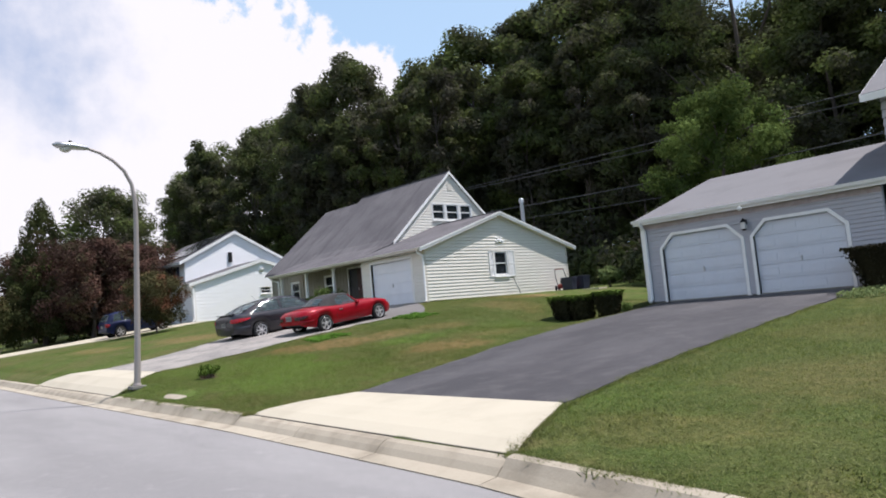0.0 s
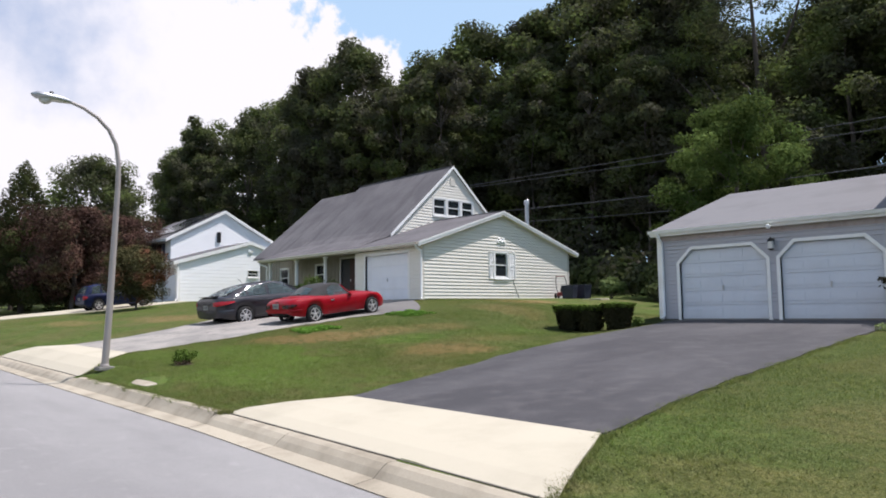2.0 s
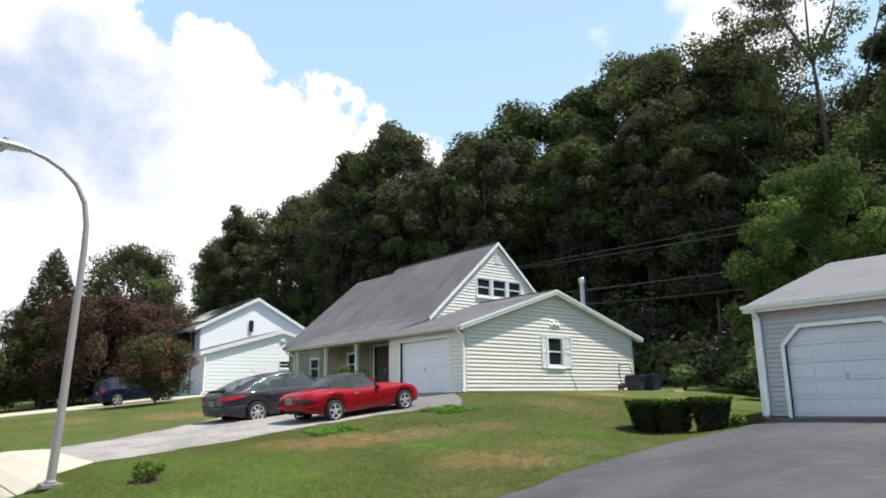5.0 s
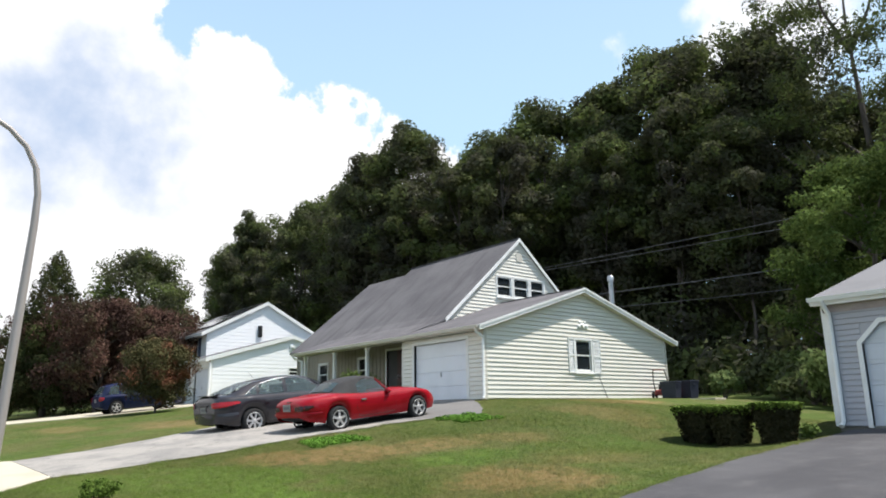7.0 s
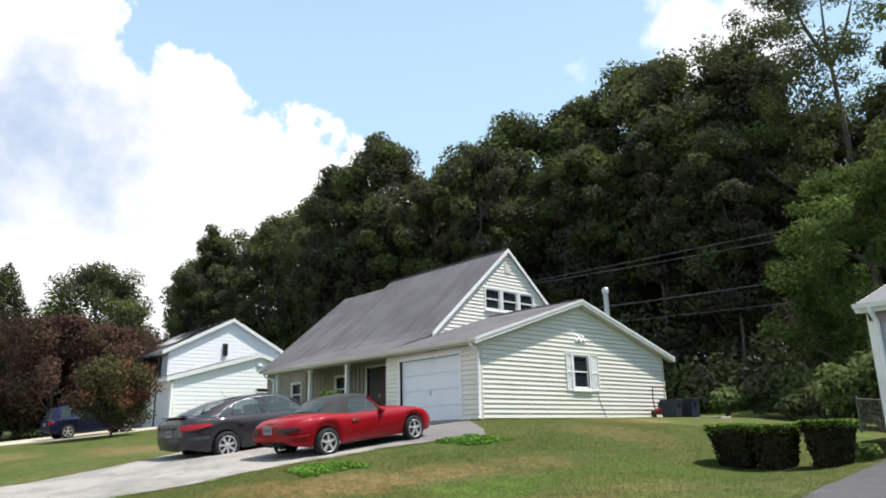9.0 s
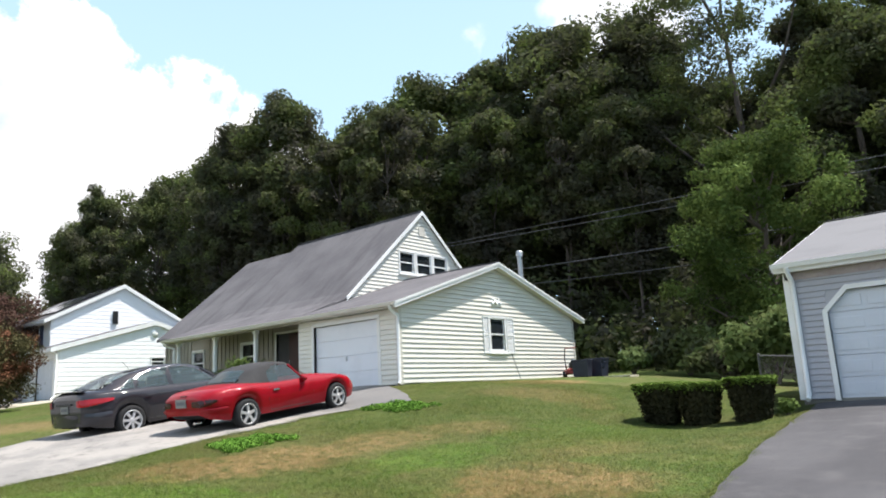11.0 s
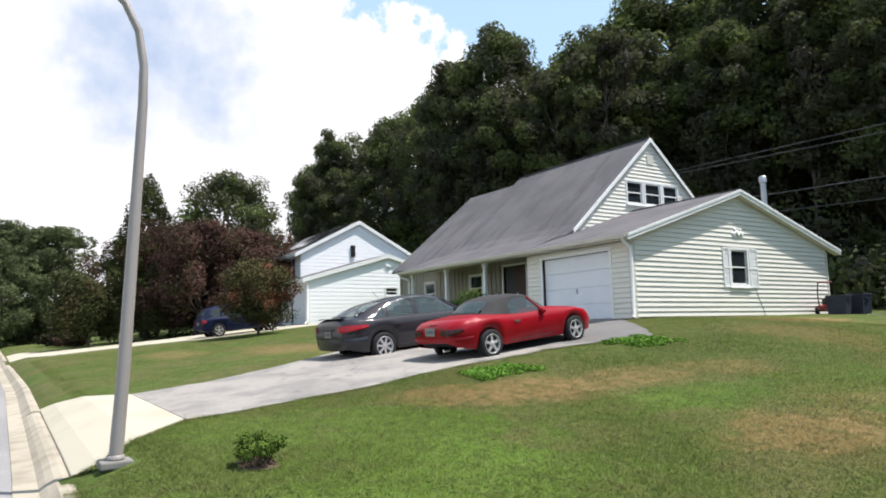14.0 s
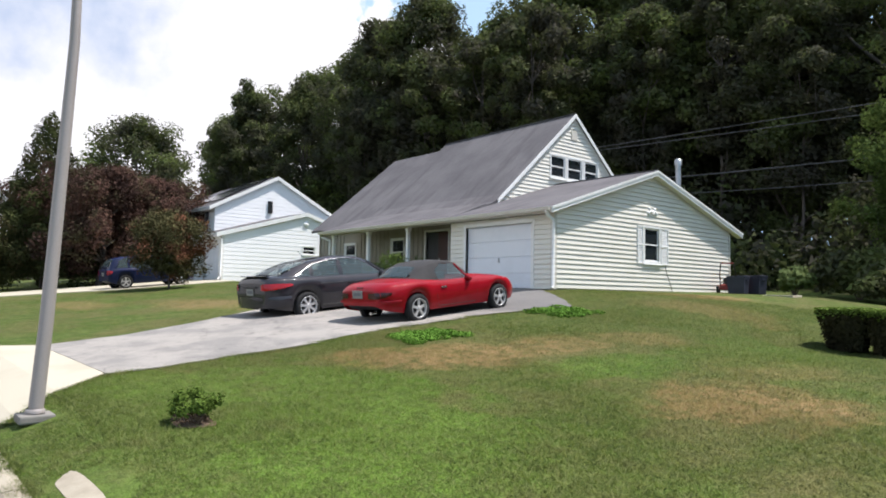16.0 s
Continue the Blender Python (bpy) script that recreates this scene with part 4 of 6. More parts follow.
part("wall", Shape().box((10.45, 11.36, -0.8), (26.0, 11.5, 1.8)), MAT_GREYSIDE, grey)
part("foundation", Shape().box((10.42, 0.53, -1.3), (17.39, 11.4, -0.79)), MAT_FOUND, grey)
for u0, u1 in ((0.68, 3.24), (3.60, 6.06)):
    sectional_door(grey, gf, u0, u1, -0.83, 1.25, 5, 4, chamfer=0.40, trim=0.09, paint=MAT_DOORG)
roof_slab(grey, [[(x, y, z) for x in (10.25, 18.0)] for y, z in ((6.0, 3.65), (0.30, 1.885))], MAT_SHINGLE2, label="pale grey shingle roof")
roof_slab(grey, [[(x, y, z) for x in (10.25, 18.0)] for y, z in ((6.0, 3.65), (11.9, 1.86))], MAT_SHINGLE2)
part("fascia", Shape().box((10.25, 0.27, 1.70), (17.6, 0.295, 1.875)), MAT_TRIM, grey)
part("frieze_board", Shape().box((10.40, 0.465, 1.55), (17.4, 0.485, 1.76)), MAT_RUST, grey, "weathered reddish frieze board under the eave")
part("soffit", Shape().box((10.25, 0.295, 1.71), (17.6, 0.465, 1.725)), MAT_TRIM, grey)
for pts in ([(10.22, 0.30, 1.875), (10.22, 6.0, 3.64)], [(10.22, 6.0, 3.64), (10.22, 11.9, 1.85)]):
    part("barge_board", bar([(x, y, z - 0.15) for x, y, z in pts], (0.03, 0, 0), (0, 0, 0.15)), MAT_TRIM, grey)
gg = Shape()
gg.grid([[(x, y + 0.18, z + 0.03) for y, z in ((0.08, 1.84), (0.06, 1.76), (0.0, 1.75), (-0.03, 1.84), (-0.015, 1.84), (0.01, 1.765), (0.05, 1.77), (0.065, 1.84))] for x in (10.23, 14, 17.6)], smooth=False)
part("gutter", gg, MAT_TRIM, grey)
downspout(grey, [(10.52, 0.21, 1.79), (10.52, 0.24, 1.70), (10.54, 0.41, 1.52), (10.54, 0.43, 1.38), (10.54, 0.43, -0.70), (10.54, 0.30, -0.80)], MAT_TRIM, 0.05)
part("corner_trim", Shape().box((10.365, 0.465, -0.80), (10.48, 0.58, 1.70)), MAT_TRIM, grey)
lan = part("wall_lantern", Shape().box((13.78, 0.26, 1.10), (13.90, 0.38, 1.30), 0.01), MAT_LENS, grey, "small black coach lantern")
part("lantern_cap", Shape().lathe([(0.10, 1.30), (0.04, 1.39), (0.001, 1.42)], (13.84, 0.32, 0), "z", 8), MAT_BLACKMETAL, lan)
part("lantern_base", Shape().lathe([(0.001, 1.05), (0.06, 1.07), (0.085, 1.10)], (13.84, 0.32, 0), "z", 8), MAT_BLACKMETAL, lan)
part("lantern_arm", Shape().box((13.80, 0.37, 1.22), (13.88, 0.49, 1.38), 0.01), MAT_BLACKMETAL, lan)
part("floodlight", Shape().lathe([(0.02, 0.0), (0.055, -0.04), (0.065, -0.10), (0.001, -0.10)], (13.9, 0.12, 1.68), "y", 10), MAT_TRIM, grey)
# the two-storey block beyond the garage
block = Wall((17.4, 1.6, 0), (1, 0, 0), (0, -1, 0), [(0, -0.8), (9, -0.8), (9, 4.3), (0, 4.3)], [(0.25, 1.2, -0.75, 1.3)])
build_wall(grey, block, MAT_GREYSIDE, MAT_GREYSIDE, 0.23)
bs = Wall((17.4, 9.5, 0), (0, -1, 0), (-1, 0, 0), [(0, -0.8), (7.9, -0.8), (7.9, 4.3), (3.95, 6.3), (0, 4.3)])
build_wall(grey, bs, MAT_GREYSIDE, MAT_GREYSIDE, 0.23)
part("entry_door", block.plate(0.27, 1.18, -0.74, 1.28, -0.10, -0.05, 0.005), MAT_DARKDOOR, grey)
part("door_casing", frame_bars(block, 0.13, 1.32, -0.80, 1.42, 0.11, -0.10, 0.04), MAT_TRIM, grey)
roof_slab(grey, [[(x, y, z) for x in (17.05, 26.8)] for y, z in ((5.55, 6.55), (1.15, 4.28))], MAT_SHINGLE2)
roof_slab(grey, [[(x, y, z) for x in (17.05, 26.8)] for y, z in ((5.55, 6.55), (9.95, 4.28))], MAT_SHINGLE2)
for pts in ([(17.02, 1.15, 4.26), (17.02, 5.55, 6.53)], [(17.02, 5.55, 6.53), (17.02, 9.95, 4.26)]):
    part("barge_board", bar([(x, y, z - 0.18) for x, y, z in pts], (0.03, 0, 0), (0, 0, 0.18)), MAT_TRIM, grey)
part("fascia", Shape().box((17.05, 1.12, 4.06), (26.8, 1.145, 4.26)), MAT_TRIM, grey)

# the white house further along the street
white = thing("house", "white two-storey house with a lower garage wing", "house")
wg = Wall((-25, 0.4, 0), (0, 1, 0), (1, 0, 0), [(0, 0.36), (10.4, 0.36), (10.4, 3.1), (5.26, 4.55), (0, 3.12)], [(5.05, 5.95, 2.08, 2.62)])
build_wall(white, wg, MAT_WHITESIDE, MAT_WHITESIDE, 0.24, proud=0.012)
wf = Wall((-29.4, 0.4, 0), (1, 0, 0), (0, -1, 0), [(0, 0.36), (4.4, 0.36), (4.4, 3.1), (0, 3.1)], [(1.75, 4.0, 0.3, 2.45)])
build_wall(white, wf, MAT_WHITESIDE, MAT_WHITESIDE, 0.24, proud=0.012)
wm = Wall((-29.4, 1.65, 0), (0, 1, 0), (1, 0, 0), [(0, 0.4), (8.3, 0.4), (8.3, 5.2), (4.15, 7.3), (0, 5.2)])
build_wall(white, wm, MAT_WHITESIDE, MAT_WHITESIDE, 0.24, proud=0.012)
wu = Wall((-38.5, 1.65, 0), (1, 0, 0), (0, -1, 0), [(0, 0.4), (9.1, 0.4), (9.1, 5.2), (0, 5.2)], [(6.6, 7.6, 3.5, 4.8), (3.6, 4.6, 3.5, 4.8), (0.9, 1.9, 3.5, 4.8)])
build_wall(white, wu, MAT_WHITESIDE, MAT_WHITESIDE, 0.24, proud=0.012)
part("wall", Shape().box((-38.5, 9.8, 0.3), (-25.1, 9.95, 5.1)), MAT_WHITESIDE, white)
part("foundation", Shape().box((-38.4, 1.75, -0.2), (-29.5, 9.8, 0.41)).box((-29.3, 0.45, -0.2), (-25.03, 10.7, 0.365)), MAT_FOUND, white)
for a, b, c, d in wu.openings:
    sash_window(white, wu, a + 0.03, b - 0.03, c + 0.03, d - 0.03, 0.09)
    shutter(white, wu, a - 0.55, a - 0.1, c, d, MAT_BLUESHUT)
    shutter(white, wu, b + 0.1, b + 0.55, c, d, MAT_BLUESHUT)
sash_window(white, wg, 5.1, 5.9, 2.12, 2.58, 0.05)
sectional_door(white, wf, 1.75, 4.0, 0.38, 2.45, 4, 4, trim=0.10)
part("round_vent", Shape().lathe([(0.001, 0.06), (0.17, 0.06), (0.2, 0.0)], (-24.98, 5.66, 3.95), "x", 16), MAT_TRIM, white)
part("flue", wm.plate(3.55, 3.85, 4.95, 5.75, 0.0, 0.12, 0.02), MAT_BLACKMETAL, white, "dark wall flue on the white gable")
for y, z in ((0.0, 3.06), (11.1, 3.06)):
    roof_slab(white, [[(x, yy, zz) for x in (-29.4, -24.85)] for yy, zz in ((5.66, 4.68), (y, z))], MAT_SHINGLE3)
for y, z in ((1.2, 5.05), (10.4, 5.05)):
    roof_slab(white, [[(x, yy, zz) for x in (-38.9, -29.22)] for yy, zz in ((5.8, 7.45), (y, z))], MAT_SHINGLE3)
for x, pts in ((-24.86, ((0.0, 3.06), (5.66, 4.68), (11.1, 3.06))), (-29.23, ((1.2, 5.05), (5.8, 7.45), (10.4, 5.05)))):
    for a, b in zip(pts, pts[1:]):
        part("barge_board", bar([(x, a[0], a[1] - 0.24), (x, b[0], b[1] - 0.24)], (0.04, 0, 0), (0, 0, 0.24)), MAT_TRIM, white)
for i in range(3):
    for k in range(2):
        x0, t0 = -31.5 - 1.75 * i, 0.20 + 0.40 * k
        pts = [(x, 1.2 + 4.6 * t, 5.05 + 2.4 * t + 0.06) for x, t in ((x0, t0), (x0 + 1.68, t0), (x0 + 1.68, t0 + 0.37), (x0, t0 + 0.37))]
        part("solar_panel", recalc(Shape().prism(pts, (0, -0.018, 0.035))), MAT_SOLAR, white, "dark solar panel on the roof")
part("fascia", Shape().box((-29.4, -0.03, 2.84), (-24.75, 0.0, 3.04)), MAT_TRIM, white)
part("fascia", Shape().box((-38.9, 1.17, 4.84), (-29.06, 1.2, 5.04)), MAT_TRIM, white)
downspout(white, [(-24.93, 0.0, 2.9), (-24.93, 0.32, 2.7), (-24.93, 0.34, 0.6), (-24.8, 0.1, 0.42)], MAT_TRIM, 0.05)
part("corner_trim", Shape().box((-25.1, 0.37, 0.36), (-24.975, 0.5, 3.0)), MAT_TRIM, white)

# ---------------------------------------------------------------- street lamp
lamp = thing("street_lamp", "tall grey steel street lamp with a curved arm on the verge", "street lamp")
LX = 4.93
arc = [(LX, -13.86, -1.62), (LX, -13.80, -0.6), (LX, -13.755, 0.5), (LX, -13.71, 1.6), (LX, -13.675, 2.5), (LX, -13.675, 3.0), (LX, -13.74, 3.42), (LX, -13.90, 3.74), (LX, -14.15, 3.98), (LX, -14.45, 4.15), (LX, -14.75, 4.24)]
part("pole", Shape().tube(arc, [0.076, 0.072, 0.068, 0.062, 0.056, 0.051, 0.047, 0.044, 0.041, 0.038, 0.034], 16), MAT_POLE, lamp)
part("base_plate", Shape().box((LX - 0.17, -14.03, -1.66), (LX + 0.17, -13.69, -1.575), 0.02), MAT_FOUND, lamp)
part("collar", Shape().lathe([(0.10, -1.565), (0.10, -1.54), (0.084, -1.52)], (LX, -13.86, 0), "z", 16), MAT_POLE, lamp)
hd = Shape()
hd.grid([[(LX + r * math.cos(a), y, z + h * math.sin(a)) for a in [k * math.tau / 14 for k in range(14)]] for y, z, r, h in ((-14.70, 4.235, 0.04, 0.04), (-14.78, 4.245, 0.075, 0.06), (-14.95, 4.255, 0.12, 0.075), (-15.2, 4.26, 0.155, 0.085), (-15.40, 4.265, 0.13, 0.07), (-15.49, 4.265, 0.03, 0.02))], close=True)
head = part("lamp_head", hd, MAT_GALV, lamp, "cobra-head luminaire")
part("lens", Shape().lathe([(0.13, 0.0), (0.12, -0.05), (0.07, -0.09), (0.001, -0.10)], (LX, -15.22, 4.20), "z", 16), MAT_LENS, head)
part("photocell", Shape().lathe([(0.04, 0.0), (0.04, 0.06), (0.001, 0.075)], (LX, -15.1, 4.325), "z", 10), MAT_BLACKMETAL, head)


# ---------------------------------------------------------------- trees and shrubs
def leaves(name, rnd, blobs, count, size, material, lean=0.35, shell=(0.55, 1.05), narrow=0.55):
    """A crown: many small pointed leaf sprays scattered through the outer part of a set of ovals (centre, radii)."""
    gen = np.random.default_rng(rnd)
    c, r = np.array([b[0] for b in blobs], float), np.array([b[1] for b in blobs], float)
    area = (r[:, 0] * r[:, 1] + r[:, 1] * r[:, 2] + r[:, 0] * r[:, 2])
    pick = gen.choice(len(blobs), count, p=area / area.sum())
    d = gen.normal(size=(count, 3))
    d /= np.linalg.norm(d, axis=1)[:, None]
    rad = gen.uniform(shell[0], shell[1], count) ** 0.6
    pos = c[pick] + d * r[pick] * rad[:, None]
    nor = d + gen.normal(size=(count, 3)) * 0.7 + np.array([0, 0, lean])
    nor /= np.linalg.norm(nor, axis=1)[:, None]
    up = gen.normal(size=(count, 3)) + np.array([0, 0, -0.4])
    t = np.cross(nor, up)
    t /= np.linalg.norm(t, axis=1)[:, None] + 1e-9
    b = np.cross(nor, t)
    s = size * gen.uniform(0.6, 1.35, count)[:, None]
    w = narrow * gen.uniform(0.7, 1.3, count)[:, None]
    bend = nor * s * gen.uniform(-0.25, 0.1, count)[:, None]
    tri = np.stack([pos - b * s * 0.8 + t * s * w, pos - b * s * 0.8 - t * s * w + bend, pos + b * s], 1)
    me = bpy.data.meshes.new(name)
    me.vertices.add(3 * count)
    me.vertices.foreach_set("co", tri.reshape(-1).astype(np.float32))
    me.loops.add(3 * count)
    me.loops.foreach_set("vertex_index", np.arange(3 * count, dtype=np.int32))
    me.polygons.add(count)
    me.polygons.foreach_set("loop_start", np.arange(0, 3 * count, 3, dtype=np.int32))
    me.update(calc_edges=True)
    me.validate()
    me.materials.append(material)
    return me


def crown_blobs(rnd, height, base, width, lumps, lump, top=0.35):
    """Lumps over an egg-shaped crown between base and height."""
    r = random.Random(rnd)
    out = []
    for i in range(lumps):
        v = (i + 0.5) / lumps
        a = i * 2.39996 + r.uniform(-0.5, 0.5)
        prof = math.sin(math.pi * min(1.0, (v * 0.90 + 0.07)) ** (0.6 + top)) ** 0.7
        rr = width * 0.5 * prof * r.uniform(0.35, 1.0) * (1.25 if r.random() < 0.16 else 1.0)
        z = base + (height - base) * v
        k = lump * r.uniform(0.65, 1.25)
        z = min(z + r.uniform(-0.04, 0.05) * height, height * r.uniform(0.95, 1.03) - k * 0.5)
        out.append(((rr * math.cos(a), rr * math.sin(a), z), (k, k, k * r.uniform(0.65, 0.95))))
    return out


def limbs(rnd, height, girth, blobs, reach=0.8):
    r = random.Random(rnd + 77)
    s = Shape()
    bend = [(0, 0, -0.5)]
    for i in range(1, 8):
        bend.append((bend[-1][0] + r.uniform(-0.2, 0.2), bend[-1][1] + r.uniform(-0.2, 0.2), height * 0.9 * i / 7))
    s.tube(bend, [girth * (1.25 if i == 0 else 1 - 0.125 * i) for i in range(8)], 9)
    for c, rad in blobs[:: max(1, len(blobs) // 14)]:
        z0 = max(0.18 * height, c[2] - 0.16 * height - 0.4 * math.hypot(c[0], c[1]))
        k = min(6, int(z0 / (height * 0.9) * 7))
        a = Vector(bend[k + 1]).lerp(Vector(bend[k]), 0.5)
        b = Vector(c)
        m = a.lerp(b, 0.5) + Vector((r.uniform(-0.4, 0.4), r.uniform(-0.4, 0.4), -0.05 * height * r.random()))
        s.tube([a, m, a.lerp(b, reach)], [girth * 0.42, girth * 0.26, girth * 0.08], 6)
    return s


def make_tree(seed, name, label, height, base, width, lumps, lump, count, size, material, girth, group="", category="tree", top=0.35, shell=(0.55, 1.05)):
    blobs = crown_blobs(seed, height, base, width, lumps, lump, top)
    t = thing(name, label, category, group)
    part("trunk", limbs(seed, height, girth, blobs), MAT_BARK, t)
    part("crown", leaves("crown", seed, blobs, count, size, material, shell=shell), material, t)
    return t


def plant(tree, x, y, turn, size, z=None, wide=1.0):
    tree.matrix_basis = Matrix.LocRotScale((x, y, land(x, y) if z is None else z), Euler((0, 0, turn)), (size * wide, size * wide, size))
    return tree


def again(tree, x, y, turn, size, wide=1.0):
    c = copy_thing(tree, Matrix.Identity(4))
    return plant(c, x, y, turn, size, wide=wide)


WOOD = "woodland behind the houses"
kinds = [make_tree(11 + i, "tree", lab, 25, 5, wd, lumps, lump, 46000, 0.185, mat, 0.34, WOOD, shell=(0.2, 1.75)) for i, (lab, wd, lumps, lump, mat) in enumerate((
    ("tall dark green oak in the wood behind the houses", 11, 130, 1.05, MAT_OAK),
    ("tall full-crowned maple in the wood behind the houses", 12, 120, 1.15, MAT_OAK2),
    ("tall slender tulip tree in the wood behind the houses", 9, 120, 0.95, MAT_OAK),
    ("broad dark ash tree in the wood behind the houses", 13, 140, 1.05, MAT_OAK2)))]
spots = [(-61, 18, 0.90, 2), (-52, 20, 0.80, 0), (-44, 22, 0.94, 1), (-36.5, 19, 0.93, 2), (-30.5, 19.5, 0.90, 0), (-29, 27, 0.95, 3), (-22.5, 27.5, 0.97, 1), (-17, 30, 1.04, 2), (-11.5, 31, 1.08, 3),
         (-5.5, 32, 0.99, 0), (-0.8, 33, 0.74, 1), (6, 35, 0.92, 2), (12, 33, 0.98, 3), (18, 34, 1.05, 0), (26, 35, 1.05, 1), (34, 34, 1.0, 2), (43, 33, 1.0, 3),
         (-62, 27, 0.98, 3), (-40, 31, 0.88, 0), (-33, 36, 0.95, 1), (-25, 38, 1.08, 2), (-16, 40, 1.08, 0), (-8, 42, 0.95, 1), (1, 43, 0.80, 3), (13, 43, 0.9, 0), (21, 44, 1.05, 2),
         (-72, 22, 0.85, 1), (-84, 26, 0.8, 0), (-96, 20, 0.75, 2), (-50, 36, 0.95, 2), (-61, 40, 0.95, 1), (-14, 25, 0.72, 1), (-20, 21.5, 0.62, 2), (-4, 25, 0.66, 0), (9, 26, 0.7, 3), (17, 25, 0.75, 1), (-38, 25, 0.8, 3)]
rt = random.Random(3)
used = set()
for x, y, k, i in spots:
    k *= rt.uniform(0.95, 1.04)
    turn, wide = rt.uniform(0, 6.28), rt.uniform(0.92, 1.16)
    if i not in used:
        used.add(i)
        plant(kinds[i], x, y, turn, k, wide=wide)
    else:
        again(kinds[i], x, y, turn, k, wide)
slim = make_tree(27, "tree", "slender bare-trunked tree at the edge of the wood", 19, 9.0, 6.0, 44, 0.8, 12000, 0.17, MAT_OAK, 0.13, WOOD, shell=(0.3, 1.2))
plant(slim, -23.0, 18.2, 0.3, 0.95)
for x, y, turn, k in ((-27.5, 16.6, 1.4, 0.85), (-18.2, 18.6, 2.2, 1.0), (-12.0, 22.4, 4.1, 0.9), (-7.6, 23.4, 5.0, 0.95), (-2.8, 22.6, 0.9, 0.85), (-33.5, 15.5, 2.8, 0.8)):
    again(slim, x, y, turn, k)
# shaded undergrowth under the wood
ug = []
r9 = random.Random(9)
for i in range(150):
    x, y = r9.uniform(-62, 30), r9.uniform(15.5, 26)
    if -15 < x < 2 and y < 17:
        y += 3
    k = r9.uniform(0.9, 2.1)
    ug.append(((x, y, land(x, y) + k * 0.5), (k * 1.3, k * 1.1, k)))
for i in range(110):
    x, y = r9.uniform(-16, 20), r9.uniform(20, 34)
    k = r9.uniform(1.2, 2.6)
    ug.append(((x, y, land(x, y) + k * r9.uniform(0.4, 2.2)), (k * 1.4, k * 1.2, k)))
tagged(new("undergrowth", leaves("undergrowth", 21, ug, 60000, 0.22, MAT_OAK)), "dark shaded undergrowth at the edge of the wood", "undergrowth", kind="stuff")

fh = []
for i in range(120):
    x, y = r9.uniform(-150, -95), r9.uniform(-45, 30)
    k = r9.uniform(1.6, 3.4)
    fh.append(((x, y, land(x, y) + k * 0.6), (k * 1.5, k * 1.8, k)))
tagged(new("far_bushes", leaves("far_bushes", 22, fh, 26000, 0.38, MAT_STREET)), "green haze-tinted bushes closing the far end of the street", "bushes", kind="stuff")

oak_lone = make_tree(31, "tree", "tall open-crowned oak with gaps of sky between its limbs", 30, 8, 20, 135, 0.84, 46000, 0.13, MAT_OAK2, 0.36, WOOD, shell=(0.15, 2.0))
plant(oak_lone, 2.0, 30.5, 0.4, 0.97)
near_tree = make_tree(32, "tree", "bright green backyard tree beside the grey garage", 10.2, 1.2, 9.0, 105, 0.66, 40000, 0.092, MAT_LIGHT, 0.20, shell=(0.25, 1.35))
plant(near_tree, 6.0, 16.4, 1.2, 1.0)
far_oak = make_tree(33, "tree", "round-headed oak beyond the driveway trees", 13.6, 4, 9.5, 80, 0.95, 26000, 0.145, MAT_OAK2, 0.28, shell=(0.25, 1.7))
plant(far_oak, -50, 3.0, 0.3, 1.0)
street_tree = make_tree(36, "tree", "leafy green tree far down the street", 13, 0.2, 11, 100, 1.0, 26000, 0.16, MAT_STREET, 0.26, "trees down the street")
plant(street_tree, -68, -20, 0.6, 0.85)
plum = make_tree(34, "tree", "dark purple-leaved plum tree by the white house", 6.9, 1.0, 7.4, 80, 0.75, 40000, 0.09, MAT_PURPLE, 0.16, shell=(0.35, 1.6))
plant(plum, -31.3, -4.5, 2.0, 1.0)
for x, y, turn, k in ((-32.5, -0.8, 4.0, 0.92), (-46, -5.0, 2.6, 1.1), (-38.5, -2.6, 5.2, 1.0)):
    again(plum, x, y, turn, k)
myrtle = make_tree(35, "tree", "small crape myrtle with reddish tips beside the parked blue car", 3.5, 0.75, 3.5, 70, 0.42, 22000, 0.06, MAT_CRAPE, 0.06, shell=(0.35, 1.7))
plant(myrtle, -19.6, -4.3, 0.7, 1.0)
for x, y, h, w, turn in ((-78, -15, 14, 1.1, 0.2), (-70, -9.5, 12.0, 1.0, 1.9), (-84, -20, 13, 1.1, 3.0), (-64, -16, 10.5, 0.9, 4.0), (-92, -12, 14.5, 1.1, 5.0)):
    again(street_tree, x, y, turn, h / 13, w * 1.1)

def cone_tree(seed, height, width, count, label):
    r = random.Random(seed)
    blobs = []
    for i in range(70):
        v = (i + 0.5) / 70
        a = i * 2.4
        rr = width * 0.5 * (1 - v) ** 0.75 * r.uniform(0.65, 0.95)
        blobs.append(((rr * math.cos(a), rr * math.sin(a), 0.4 + v * (height - 0.7)), (0.30 + 0.45 * (1 - v), 0.30 + 0.45 * (1 - v), 0.75)))
    blobs += [((0, 0, 0.5 + height * v * 0.9), (width * 0.36 * (1 - v), width * 0.36 * (1 - v), 0.9)) for v in (0.1, 0.25, 0.4, 0.55, 0.7, 0.85)]
    t = thing("conifer", label, "conifer")
    part("trunk", Shape().tube([(0, 0, -0.3), (0.05, 0, height * 0.5), (0, 0.02, height * 0.93)], [0.2, 0.12, 0.03], 8), MAT_BARK, t)
    part("crown", leaves("crown", seed, blobs, count, 0.11, MAT_CONIFER, narrow=0.4), MAT_CONIFER, t)
    return t


cy = cone_tree(41, 10.4, 8.2, 34000, "tall brownish green cypress beside the far driveway")
plant(cy, -34.2, -6.8, 0.5, 1.0)


